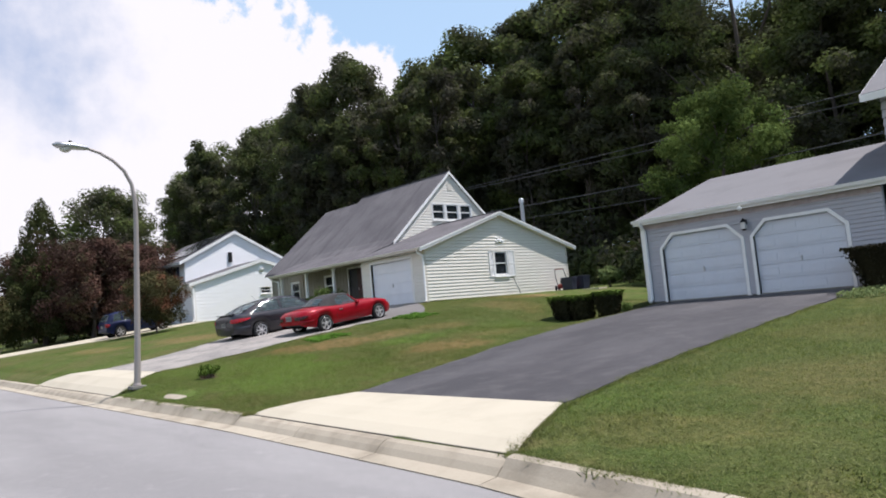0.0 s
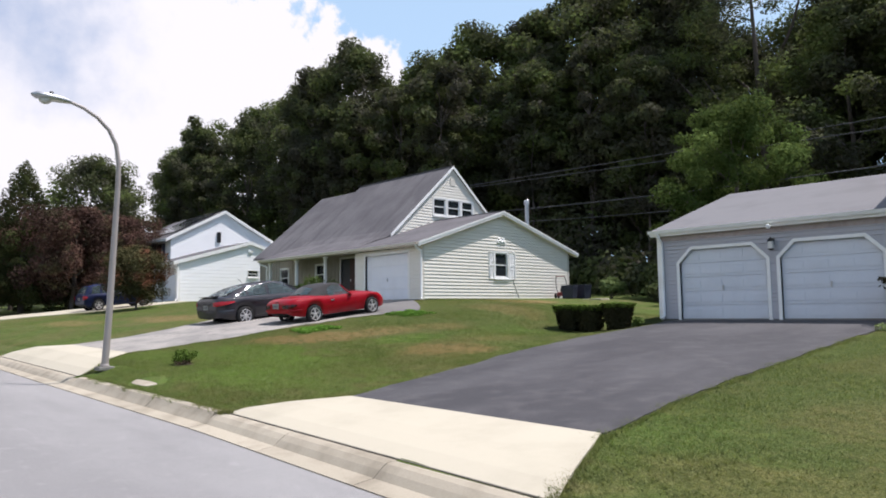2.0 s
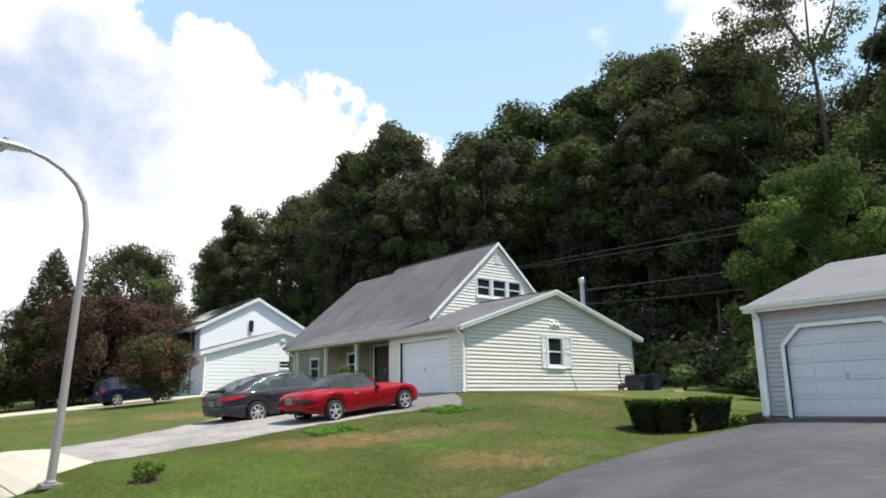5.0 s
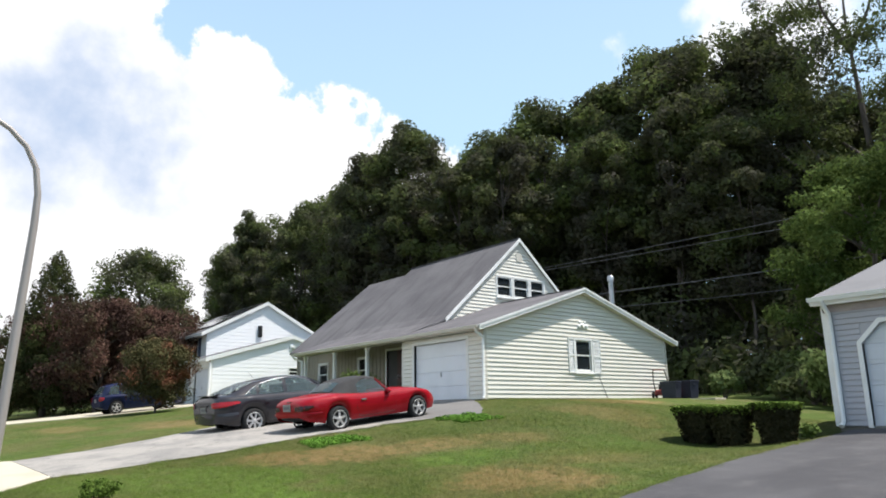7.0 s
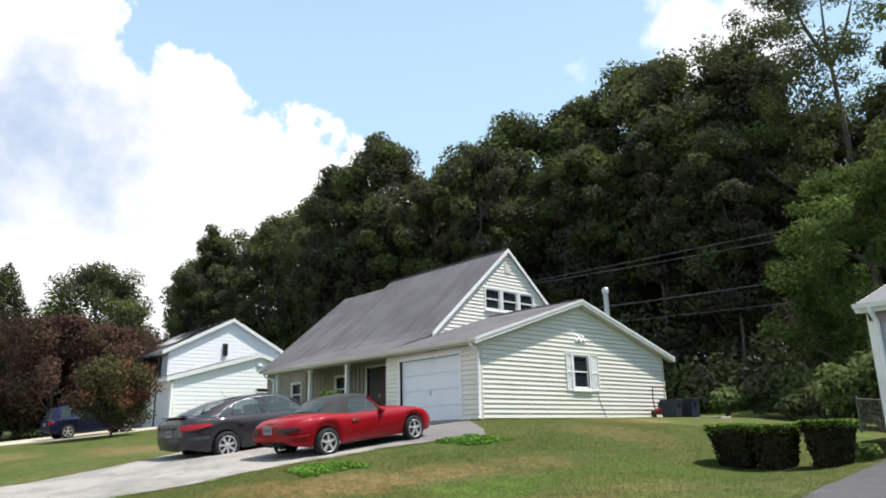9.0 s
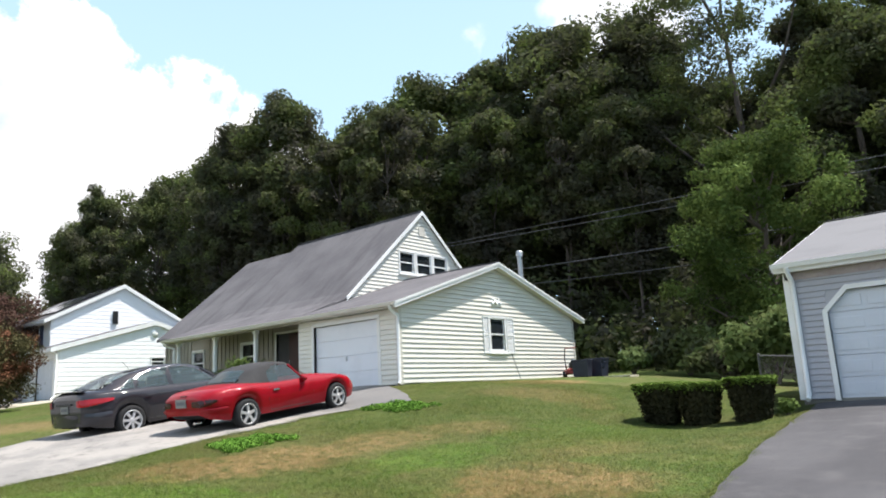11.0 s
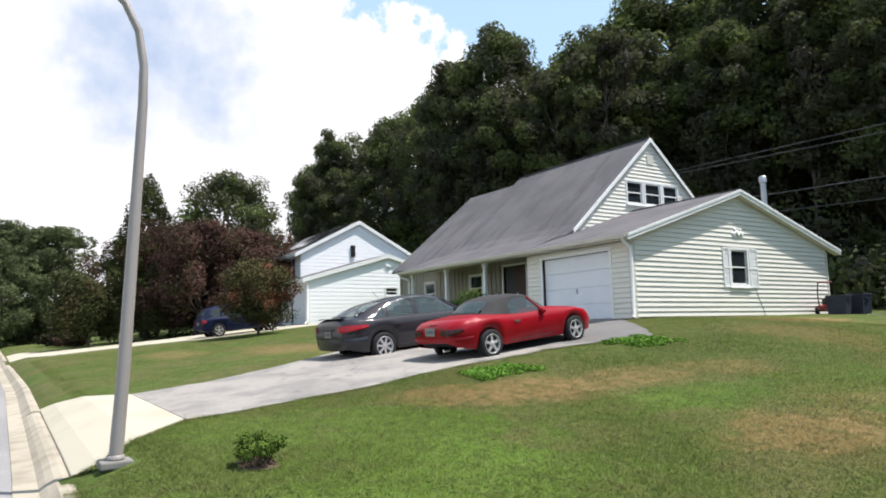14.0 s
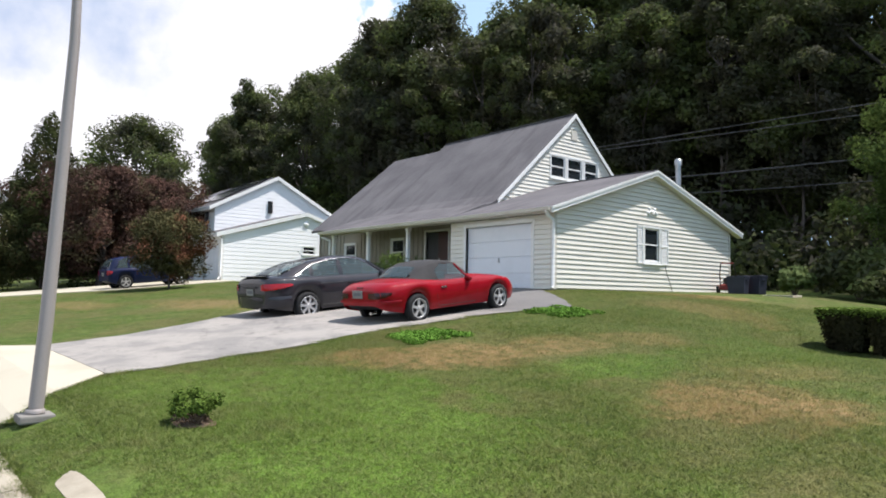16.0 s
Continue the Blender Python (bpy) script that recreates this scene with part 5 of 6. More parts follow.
def shrub(seed, label, radii, count, size, material, x, y, lumps=9, name="shrub", sink=0.75):
    r = random.Random(seed)
    blobs = [((r.uniform(-0.6, 0.6) * radii[0], r.uniform(-0.6, 0.6) * radii[1], radii[2] * r.uniform(0.5, 1.35)), tuple(q * r.uniform(0.35, 0.6) for q in radii)) for _ in range(lumps)]
    t = thing(name, label, "shrub")
    s = Shape()
    for c, _ in blobs[:6]:
        s.tube([(0, 0, -0.1), (c[0] * 0.4, c[1] * 0.4, c[2] * 0.5), c], [0.03, 0.02, 0.008], 5)
    part("stems", s, MAT_BARK, t)
    part("foliage", leaves("foliage", seed, blobs, count, size, material, shell=(0.2, 1.05)), material, t)
    t.location = (x, y, land(x, y))
    return t


shrub(51, "pale green flowering shrub beside the grey garage", (1.5, 1.1, 1.25), 3400, 0.12, MAT_PALE, 7.9, 8.2, 22)
shrub(52, "light green bush behind the storage bins", (0.65, 0.65, 0.6), 800, 0.10, MAT_PALE, 2.2, 10.4)
shrub(53, "dark green bush at the back of the lawn", (1.7, 1.2, 1.1), 2400, 0.13, MAT_OAK2, 3.9, 11.6)
shrub(54, "dark green bush by the wire fence", (1.5, 1.2, 0.9), 2000, 0.13, MAT_OAK, 5.6, 10.2)
# added bush whose dark leaves stand for the shade behind the fence
shrub(59, "dark green bush added for the shade behind the wire fence", (2.2, 1.3, 1.5), 6000, 0.13, MAT_OAK, 9.0, 9.4, 16)
shrub(55, "drooping brownish evergreen shrub by the street", (2.7, 2.2, 2.5), 16000, 0.09, MAT_CONIFER, -31.6, -10.2, 18)
shrub(56, "green foundation bush before the porch", (1.2, 0.5, 0.75), 2400, 0.06, MAT_LIGHT, -6.2, -0.75)
shrub(57, "green foundation bush before the porch", (0.9, 0.5, 0.5), 1800, 0.06, MAT_LIGHT, -7.9, -0.75)
for i, x in enumerate((-37, -39.5, -42, -45, -48)):
    shrub(60 + i, "low dark shrub in the row along the street", (1.3, 1.0, 0.5), 1000, 0.13, MAT_PURPLE if i < 2 else MAT_BOX, x, -10.6 - 0.15 * i)


def clipped_hedge(seed, x, y, rx, ry, h, turn, label, taper=0.72, top_lit=True):
    """A clipped shrub: flat fresh top coloured as sunlit, dark undercut sides coloured as shade, bare feet."""
    t = thing("hedge_shrub", label, "hedge", "clipped hedge")
    gen = np.random.default_rng(seed)

    def scatter(count, size, material, top):
        me = bpy.data.meshes.new("foliage")
        a = gen.uniform(0, math.tau, count)
        sq = 1.0 / np.maximum(np.abs(np.cos(a)), np.abs(np.sin(a))) ** 0.72
        if top:
            rr = np.sqrt(gen.uniform(0, 1.1, count))
            z = h + 0.04 - np.abs(gen.normal(0, 0.022, count)) * np.where(rr > 0.9, 2.6, 1.0)
            k = rr
        else:
            z = gen.uniform(0.04, 1.0, count) * h
            k = (taper + (1 - taper) * (z / h)) * gen.uniform(0.86, 1.03, count) * np.where(z > 0.93 * h, 0.97, 1)
        p = np.stack([rx * np.cos(a) * sq * k, ry * np.sin(a) * sq * k, z], 1)
        nor = np.stack([np.cos(a), np.sin(a), np.zeros(count)], 1) if not top else np.tile([0, 0, 1.0], (count, 1))
        nor = nor + gen.normal(size=(count, 3)) * 0.55
        nor /= np.linalg.norm(nor, axis=1)[:, None]
        tt = np.cross(nor, gen.normal(size=(count, 3)))
        tt /= np.linalg.norm(tt, axis=1)[:, None]
        bb = np.cross(nor, tt)
        s = size * gen.uniform(0.6, 1.3, count)[:, None]
        q = np.stack([p - bb * s, p + tt * s * 0.6, p + bb * s, p - tt * s * 0.6], 1).reshape(-1, 3)
        me.from_pydata(q.tolist(), [], [(4 * i, 4 * i + 1, 4 * i + 2, 4 * i + 3) for i in range(count)])
        me.materials.append(material)
        return me

    core = Shape()
    rows = []
    for f_ in (0.12, 0.4, 0.7, 0.97):
        k = (taper + (1 - taper) * f_) * 0.88
        rows.append([(rx * k * math.cos(a) / max(abs(math.cos(a)), abs(math.sin(a))) ** 0.72, ry * k * math.sin(a) / max(abs(math.cos(a)), abs(math.sin(a))) ** 0.72, f_ * h) for a in [i * math.tau / 20 for i in range(20)]])
    core.grid(rows, close=True)
    core.add(rows[-1], [tuple(range(20))])
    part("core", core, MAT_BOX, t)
    st = Shape()
    for i in range(5):
        st.tube([(rx * 0.3 * math.cos(i * 1.3), ry * 0.3 * math.sin(i * 1.3), -0.08), (rx * 0.5 * math.cos(i * 1.3), ry * 0.5 * math.sin(i * 1.3), 0.25)], [0.02, 0.012], 5)
    part("stems", st, MAT_BARK, t)
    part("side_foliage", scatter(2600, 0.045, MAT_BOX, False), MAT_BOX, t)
    if top_lit:
        part("top_foliage", scatter(5200, 0.034, MAT_BOXTOP, True), MAT_BOXTOP, t, "fresh clipped top in a sunlit green")
    else:
        part("top_foliage", scatter(1500, 0.045, MAT_BOX, True), MAT_BOX, t)
    t.matrix_basis = pose(x, y, land(x, y) - 0.02, 0, 0, turn)
    return t


for i, (hx, hrx) in enumerate(((8.24, 0.46), (9.00, 0.42), (9.97, 0.42))):
    clipped_hedge(71 + i, hx, -1.2, hrx, 0.40, 0.76, 4 * i - 3, "clipped hedge shrub, sides coloured as shade, fresh sunlit-green flat top", 0.62)
shrub(58, "small pale green plant at the end of the hedge", (0.2, 0.2, 0.18), 420, 0.05, MAT_LIGHT, 10.5, -1.0)
clipped_hedge(74, 17.9, -0.35, 1.25, 0.75, 1.05, 0, "large dark clipped yew beside the grey garage", 0.7, False)
bed = []
rb = random.Random(8)
for i in range(40):
    x, y = rb.uniform(16.95, 19.2), rb.uniform(-2.4, -1.2)
    bed.append(((x, y, land(x, y) + 0.05), (0.16, 0.16, 0.12)))
tagged(new("ground_cover", leaves("ground_cover", 75, bed, 2600, 0.035, MAT_PALE)), "low grey-green ground cover in the bed by the drive", "ground cover", kind="stuff")


def weed_patch(seed, x, y, rx, ry, count):
    r = random.Random(seed)
    blobs = [((x + rx * r.uniform(-1, 1), y + ry * r.uniform(-1, 1), 0), (0.17, 0.17, 0.06)) for _ in range(34)]
    blobs = [((a, b, land(a, b) + 0.03), q) for (a, b, _), q in blobs]
    return tagged(new("weeds", leaves("weeds", seed, blobs, count, 0.026, MAT_WEED)), "patch of bright green weeds in the lawn", "weeds", kind="stuff")


weed_patch(81, 3.85, -7.75, 0.48, 0.55, 5200)
weed_patch(82, 3.55, -3.75, 0.60, 0.5, 5200)

# the little shrub in its bare ring
bush = thing("small_bush", "small twiggy green bush with brown lower leaves on the lawn", "bush")
bb = [((0.20 * math.cos(a) * k, 0.20 * math.sin(a) * k, 0.25 + 0.09 * math.sin(3 * a)), (0.12, 0.12, 0.10)) for a, k in [(i * 0.9, 1.0 + 0.3 * math.sin(i * 2)) for i in range(8)]]
part("foliage", leaves("foliage", 91, bb, 1000, 0.034, MAT_BOXTOP, shell=(0.1, 1.15)), MAT_BOXTOP, bush)
part("dry_foliage", leaves("dry", 92, [((0, 0, 0.08), (0.26, 0.24, 0.10))], 170, 0.035, MAT_SOIL, shell=(0.1, 1.1)), MAT_SOIL, bush, "brown dead lower leaves")
st = Shape()
for c, _ in bb:
    st.tube([(0, 0, -0.05), (c[0] * 0.5, c[1] * 0.5, 0.12), c], [0.012, 0.009, 0.004], 5)
part("stems", st, MAT_BARK, bush)
bush.scale = (0.8, 0.8, 0.78)
bush.location = (6.62, -12.80, land(6.62, -12.80))
s = Shape()
ring = [(6.62 + (0.26 + 0.05 * math.sin(3 * a)) * math.cos(a), -12.80 + (0.22 + 0.04 * math.cos(2 * a)) * math.sin(a)) for a in [k * math.tau / 20 for k in range(20)]]
s.add([(x, y, land(x, y) + 0.012) for x, y in ring] + [(6.62, -12.80, land(6.62, -12.80) + 0.03)], [(i, (i + 1) % 20, 20) for i in range(20)], True)
solid("soil_ring", s, MAT_SOIL, "ring of bare brown soil round the small bush", "soil", kind="structure")

# ---------------------------------------------------------------- overhead lines, fence, bins


def cable(points, sag, radius=0.022, label="overhead cable strung behind the houses"):
    a, b = Vector(points[0]), Vector(points[1])
    pts = [a.lerp(b, i / 24) - Vector((0, 0, sag * 4 * (i / 24) * (1 - i / 24))) for i in range(25)]
    return solid("cable", Shape().tube(pts, radius, 5), MAT_WIRE, label, "cable", "overhead cables")


pole = thing("utility_pole", "weathered wooden utility pole with a crossarm behind the house", "pole")
part("shaft", Shape().tube([(-24.0, 18.0, 0.2), (-24.0, 18.0, 9.3)], [0.16, 0.11], 10), MAT_BARK, pole)
part("crossarm", Shape().box((-24.9, 17.92, 8.75), (-23.1, 18.05, 8.88), 0.01), MAT_BARK, pole)
for x in (-24.8, -24.35, -23.65, -23.2):
    part("insulator", Shape().lathe([(0.03, 0), (0.05, 0.05), (0.03, 0.1), (0.05, 0.14), (0.001, 0.16)], (x, 17.98, 8.88), "z", 8), MAT_GALV, pole)
cable([(-24.8, 17.98, 9.02), (36, 18, 8.0)], 0.15)
cable([(-23.2, 17.98, 9.02), (36, 18, 7.45)], 0.35)
cable([(-24, 17.9, 7.2), (36, 18, 6.6)], 0.9, 0.03)
cable([(-24, 17.9, 6.6), (36, 18, 5.5)], 1.1, 0.02)

fence = thing("chain_link_fence", "galvanised chain-link fence at the back of the side yard", "fence")
FY, FX0, FX1 = 6.2, 8.0, 10.25
for x in (8.0, 9.1, 10.25):
    post = part("fence_post", Shape().tube([(x, FY, land(x, FY) - 0.2), (x, FY, land(x, FY) + 0.90)], 0.028, 8), MAT_FENCE, fence)
    part("post_cap", Shape().lathe([(0.036, 0.0), (0.032, 0.03), (0.001, 0.05)], (x, FY, land(x, FY) + 0.89), "z", 8), MAT_FENCE, post)
part("top_rail", Shape().tube([(FX0, FY, land(FX0, FY) + 0.86), (FX1, FY, land(FX1, FY) + 0.86)], 0.02, 8), MAT_FENCE, fence)
mesh_wire = Shape()
for i in range(-10, 28):
    for way in (1, -1):
        xa = FX0 + 0.085 * (i if way > 0 else i + 10)
        lo, hi = sorted(((FX0 - xa) / (0.82 * way), (FX1 - xa) / (0.82 * way)))
        k0, k1 = max(0.0, lo), min(1.0, hi)
        if k1 - k0 > 0.02:
            mesh_wire.tube([(xa + 0.82 * way * k, FY, land(FX0, FY) + 0.03 + 0.82 * k) for k in (k0, k1)], 0.003, 3, caps=False)
part("wire_mesh", mesh_wire, MAT_FENCE, fence)


def tote(x, y, w, d, h, turn, material, label, name="storage_bin"):
    t = thing(name, label, "bin", "bins by the house wall", at=pose(x, y, land(x, y), 0, 0, turn))
    s = Shape()
    s.grid([[(sx * w / 2 * k, sy * d / 2 * k, z) for sx, sy in ((-1, -1), (1, -1), (1, 1), (-1, 1))] for z, k in ((0, 0.86), (0.02, 0.88), (h * 0.9, 0.98), (h * 0.9, 1.03), (h, 1.04))], smooth=False, close=True)
    part("tub", s, material, t)
    part("lid", Shape().box((-w * 0.54, -d * 0.54, h), (w * 0.54, d * 0.54, h + 0.05), 0.02), material, t)
    for sx in (-1, 1):
        part("handle", Shape().box((sx * w * 0.5 - 0.02, -0.09, h * 0.78), (sx * w * 0.5 + 0.03, 0.09, h * 0.86), 0.008), material, t)
    return t


tote(1.05, 8.60, 0.62, 0.5, 0.58, 8, MAT_BIN, "dark blue plastic storage bin on the grass by the house wall")
tote(1.30, 9.35, 0.62, 0.5, 0.62, -6, MAT_BIN, "dark blue plastic storage bin on the grass by the house wall")
tote(9.75, 4.6, 0.5, 0.5, 0.6, 0, MAT_REDPLASTIC, "red plastic drum beside the grey garage", "drum")
slab_y = 8.9
part_slab = Shape().box((2.2, slab_y - 0.9, land(2.6, slab_y) - 0.1), (3.2, slab_y - 0.2, land(2.6, slab_y) + 0.03), 0.02)
solid("paving_slab", part_slab, MAT_CONC, "pale paving slab in the grass beside the bins", "slab")


def wheel(parent, x, y, z, r, width, rim_material, spokes, label=""):
    """A tyre with its rim, hub and spokes; the outer face looks to +x or -x."""
    o = 1 if x > 0 else -1
    ty = Shape().lathe([(r * 0.64, -width / 2), (r * 0.9, -width / 2), (r * 0.98, -width * 0.38), (r, -width * 0.2), (r, width * 0.2), (r * 0.98, width * 0.38), (r * 0.9, width / 2), (r * 0.64, width / 2), (r * 0.62, 0), (r * 0.64, -width / 2)], (x, y, z), "x", 32)
    w = part("wheel", ty, MAT_RUBBER, parent)
    out = o * width * 0.46
    rim = Shape().lathe([(r * 0.70, out), (r * 0.69, out * 1.11), (r * 0.645, out * 1.12), (r * 0.62, out * 0.95), (r * 0.62, out * 0.55), (r * 0.6, out * 0.15), (r * 0.5, out * 0.1)], (x, y, z), "x", 28)
    part("rim", rim, rim_material, w, label)
    # added dark disc that stands for the shade between the spokes
    part("dark_rim_back", Shape().lathe([(r * 0.63, out * 0.5), (r * 0.001, out * 0.5)], (x, y, z), "x", 24), MAT_PLASTIC, w)
    sp = Shape()
    for i in range(spokes):
        a = i * math.tau / spokes + 0.3
        c, s_ = math.cos(a), math.sin(a)
        e = 0.19 if spokes < 6 else 0.14
        quad = []
        for rad, half in ((r * 0.08, 0.10), (r * 0.34, 0.085), (r * 0.68, 0.115)) if spokes > 5 else ((r * 0.08, 0.085), (r * 0.32, 0.064), (r * 0.68, 0.085)):
            quad.append([(x + out * (1.0 if rad < r * 0.5 else 0.92), y + rad * c - k * half * e * 2 * s_, z + rad * s_ + k * half * e * 2 * c) for k in (-1, 1)])
        inner = [[(p[0] - o * 0.025, p[1], p[2]) for p in q] for q in quad]
        loop = [[a_[0], a_[1], b_[1], b_[0]] for a_, b_ in zip(quad, inner)]
        sp.grid(loop, smooth=False, close=True)
    part("spokes", recalc(sp), rim_material, w)
    part("hub_cap", Shape().lathe([(r * 0.17, out * 0.8), (r * 0.17, out), (r * 0.12, out * 1.06), (0.001, out * 1.08)], (x, y, z), "x", 16), rim_material, w)
    # disc kept black so the spoke gaps read as shade
    part("brake_disc", Shape().lathe([(r * 0.5, out * 0.12), (r * 0.5, out * 0.2), (0.001, out * 0.2)], (x, y, z), "x", 20), MAT_PLASTIC, w)
    return w


def smooth_line(pts, ys, passes=3):
    z = np.interp(ys, [p[0] for p in pts], [p[1] for p in pts])
    for _ in range(passes):
        z[1:-1] = 0.25 * z[:-2] + 0.5 * z[1:-1] + 0.25 * z[2:]
    return z


class CarShell:
    """The skin of a car: y runs forwards, x to its right, z up from the road."""

    def __init__(self, ends, top, shoulder, half, low, axles, arch, roof, base_half, roof_half, bulge=0.02):
        self.ys = np.unique(np.r_[np.linspace(ends[0], ends[1], 84), ends[0] + 0.03, ends[1] - 0.03])
        self.top, self.sh, self.hw = smooth_line(top, self.ys), smooth_line(shoulder, self.ys), smooth_line(half, self.ys, 2)
        self.low = smooth_line(low, self.ys, 1)
        self.axles, self.arch = axles, arch
        self.roof_pts, self.bh, self.rh = roof, base_half, roof_half
        self.gy = np.linspace(roof[0][0], roof[-1][0], 60)
        self.gz = smooth_line(roof, self.gy, 5)
        self.bulge = bulge

    def bottom(self, i):
        y, z = self.ys[i], self.low[i]
        for ya, za in self.axles:
            d = self.arch**2 - (y - ya) ** 2
            if d > 0:
                z = max(z, za + math.sqrt(d))
        return min(z, self.sh[i] - 0.05)

    def section(self, i):
        y, zb, zs, zt, w = float(self.ys[i]), self.bottom(i), self.sh[i], self.top[i], self.hw[i]
        flare = 0.012 if zb > self.low[i] + 0.02 else 0.0
        pts = [(w * 0.905 + flare, zb), (w * 0.95 + flare, zb + 0.22 * (zs - zb)), (w * 0.985 + flare, zb + 0.48 * (zs - zb)), (w, zb + 0.76 * (zs - zb)), (w * 0.965, zs - 0.02), (w * 0.90, zs + 0.25 * (zt - zs)), (w * 0.78, zs + 0.62 * (zt - zs)), (w * 0.5, zs + 0.92 * (zt - zs)), (0, zt)]
        return [(x, y, float(z)) for x, z in pts] + [(-x, y, float(z)) for x, z in pts[-2::-1]]

    def body(self):
        s = Shape()
        rows = [self.section(i) for i in range(len(self.ys))]
        s.grid(rows)
        s.add(rows[0], [tuple(range(17))])
        s.add(rows[-1], [tuple(range(17))[::-1]])
        return recalc(s)

    def under(self):
        """Dark floor and wheel housings."""
        s = Shape()
        rows = []
        for i in range(len(self.ys)):
            w, z = self.hw[i] * 0.93, self.low[i] + 0.03
            rows.append([(-w * 0.72, float(self.ys[i]), float(z)), (w * 0.72, float(self.ys[i]), float(z)), (w * 0.72, float(self.ys[i]), float(self.sh[i] - 0.08)), (-w * 0.72, float(self.ys[i]), float(self.sh[i] - 0.08))])
        s.grid(rows, smooth=False, close=True)
        return recalc(s)

    def belt(self, y):
        return float(np.interp(y, self.ys, self.sh)) - 0.02

    def cab_point(self, y, v, side, out=0.0):
        """A point on the cab's flank: v from 0 at the belt to 1 at the roof's edge."""
        zr, zb = float(np.interp(y, self.gy, self.gz)), self.belt(y)
        ze = zr - 0.05
        x = self.bh + (self.rh - self.bh) * v + self.bulge * math.sin(math.pi * v) + out
        return (side * x, y, zb + max(0.0, ze - zb) * v)

    def cab(self, windows, ends):
        """Roof and pillars, open where the windows are."""
        s = Shape()
        rows = []
        levels = (0, 0.06, 0.16, 0.28, 0.40, 0.52, 0.64, 0.76, 0.86, 0.93, 1.0)

        def inside(y, v, poly):
            hit = False
            for (a, b), (c, d) in zip(poly, poly[1:] + poly[:1]):
                if (b > v) != (d > v) and y < (c - a) * (v - b) / (d - b) + a:
                    hit = not hit
            return hit

        for y, z in zip(self.gy, self.gz):
            y, z = float(y), float(z)
            zb = self.belt(y)
            f = min(1.0, max(0.0, (z - 0.05 - zb)) / 0.3)
            half = [self.cab_point(y, v, 1) for v in levels]
            xe = half[-1][0]
            half += [(xe * 0.93, y, z - 0.05 + 0.028), (xe * 0.75, y, z - 0.012), (xe * 0.4, y, z), (0, y, z + 0.004)]
            half = [(x, yy, max(zz, zb - 0.01)) for x, yy, zz in half]
            rows.append(half + [(-x, yy, zz) for x, yy, zz in half[-2::-1]])
        m = len(rows[0])
        s.v = [p for r in rows for p in r]
        for i in range(len(rows) - 1):
            y = float(self.gy[i] + self.gy[i + 1]) / 2
            for k in range(m - 1):
                j = min(k, m - 2 - k)
                if j < len(levels) - 1:
                    v = (levels[j] + levels[j + 1]) / 2
                    if any(inside(y, v, o) for o in windows):
                        continue
                else:
                    x = abs(rows[i][k][0] + rows[i][k + 1][0]) / 2
                    if any(min(a, b) < y < max(a, b) and x < c + (d - c) * (y - a) / (b - a) for a, b, c, d in ends):
                        continue
                s.f.append((i * m + k, i * m + k + 1, (i + 1) * m + k + 1, (i + 1) * m + k))
                s.smooth.append(True)
        return recalc(s)

    def side_glass(self, outline, side, out=0.012):
        pts = [self.cab_point(y, v, side, out) for y, v in outline]
        s = Shape()
        n_ = len(pts)
        c = Vector((sum(p[0] for p in pts) / n_, sum(p[1] for p in pts) / n_, sum(p[2] for p in pts) / n_))
        s.add(pts + [tuple(c + Vector((side * 0.008, 0, 0)))], [(i, (i + 1) % n_, n_) for i in range(n_)], True)
        return s

    def end_glass(self, y0, y1, k0, k1, out=0.012):
        s = Shape()
        rows = []
        for j in range(9):
            y = y0 + (y1 - y0) * j / 8
            z = float(np.interp(y, self.gy, self.gz))
            k = k0 + (k1 - k0) * j / 8
            dz = float(np.interp(y + 0.01, self.gy, self.gz)) - z
            nrm = Vector((0, -dz, 0.01)).normalized()
            rows.append([(k * u, y + nrm.y * out, z - 0.03 * abs(u) ** 2.5 + nrm.z * out + 0.004) for u in np.linspace(-1, 1, 9)])
        s.grid(rows)
        return s

    def flank(self, y, z, side, out=0.006):
        i = int(np.argmin(np.abs(self.ys - y)))
        sec = self.section(i)[:9]
        zz = [p[2] for p in sec]
        return (side * (float(np.interp(z, zz[:6], [p[0] for p in sec[:6]])) + out), y, z)

    def seam(self, pts, side, width=0.008):
        s = Shape()
        s.tube([self.flank(y, z, side, 0.0) for y, z in pts], width, 5)
        return s


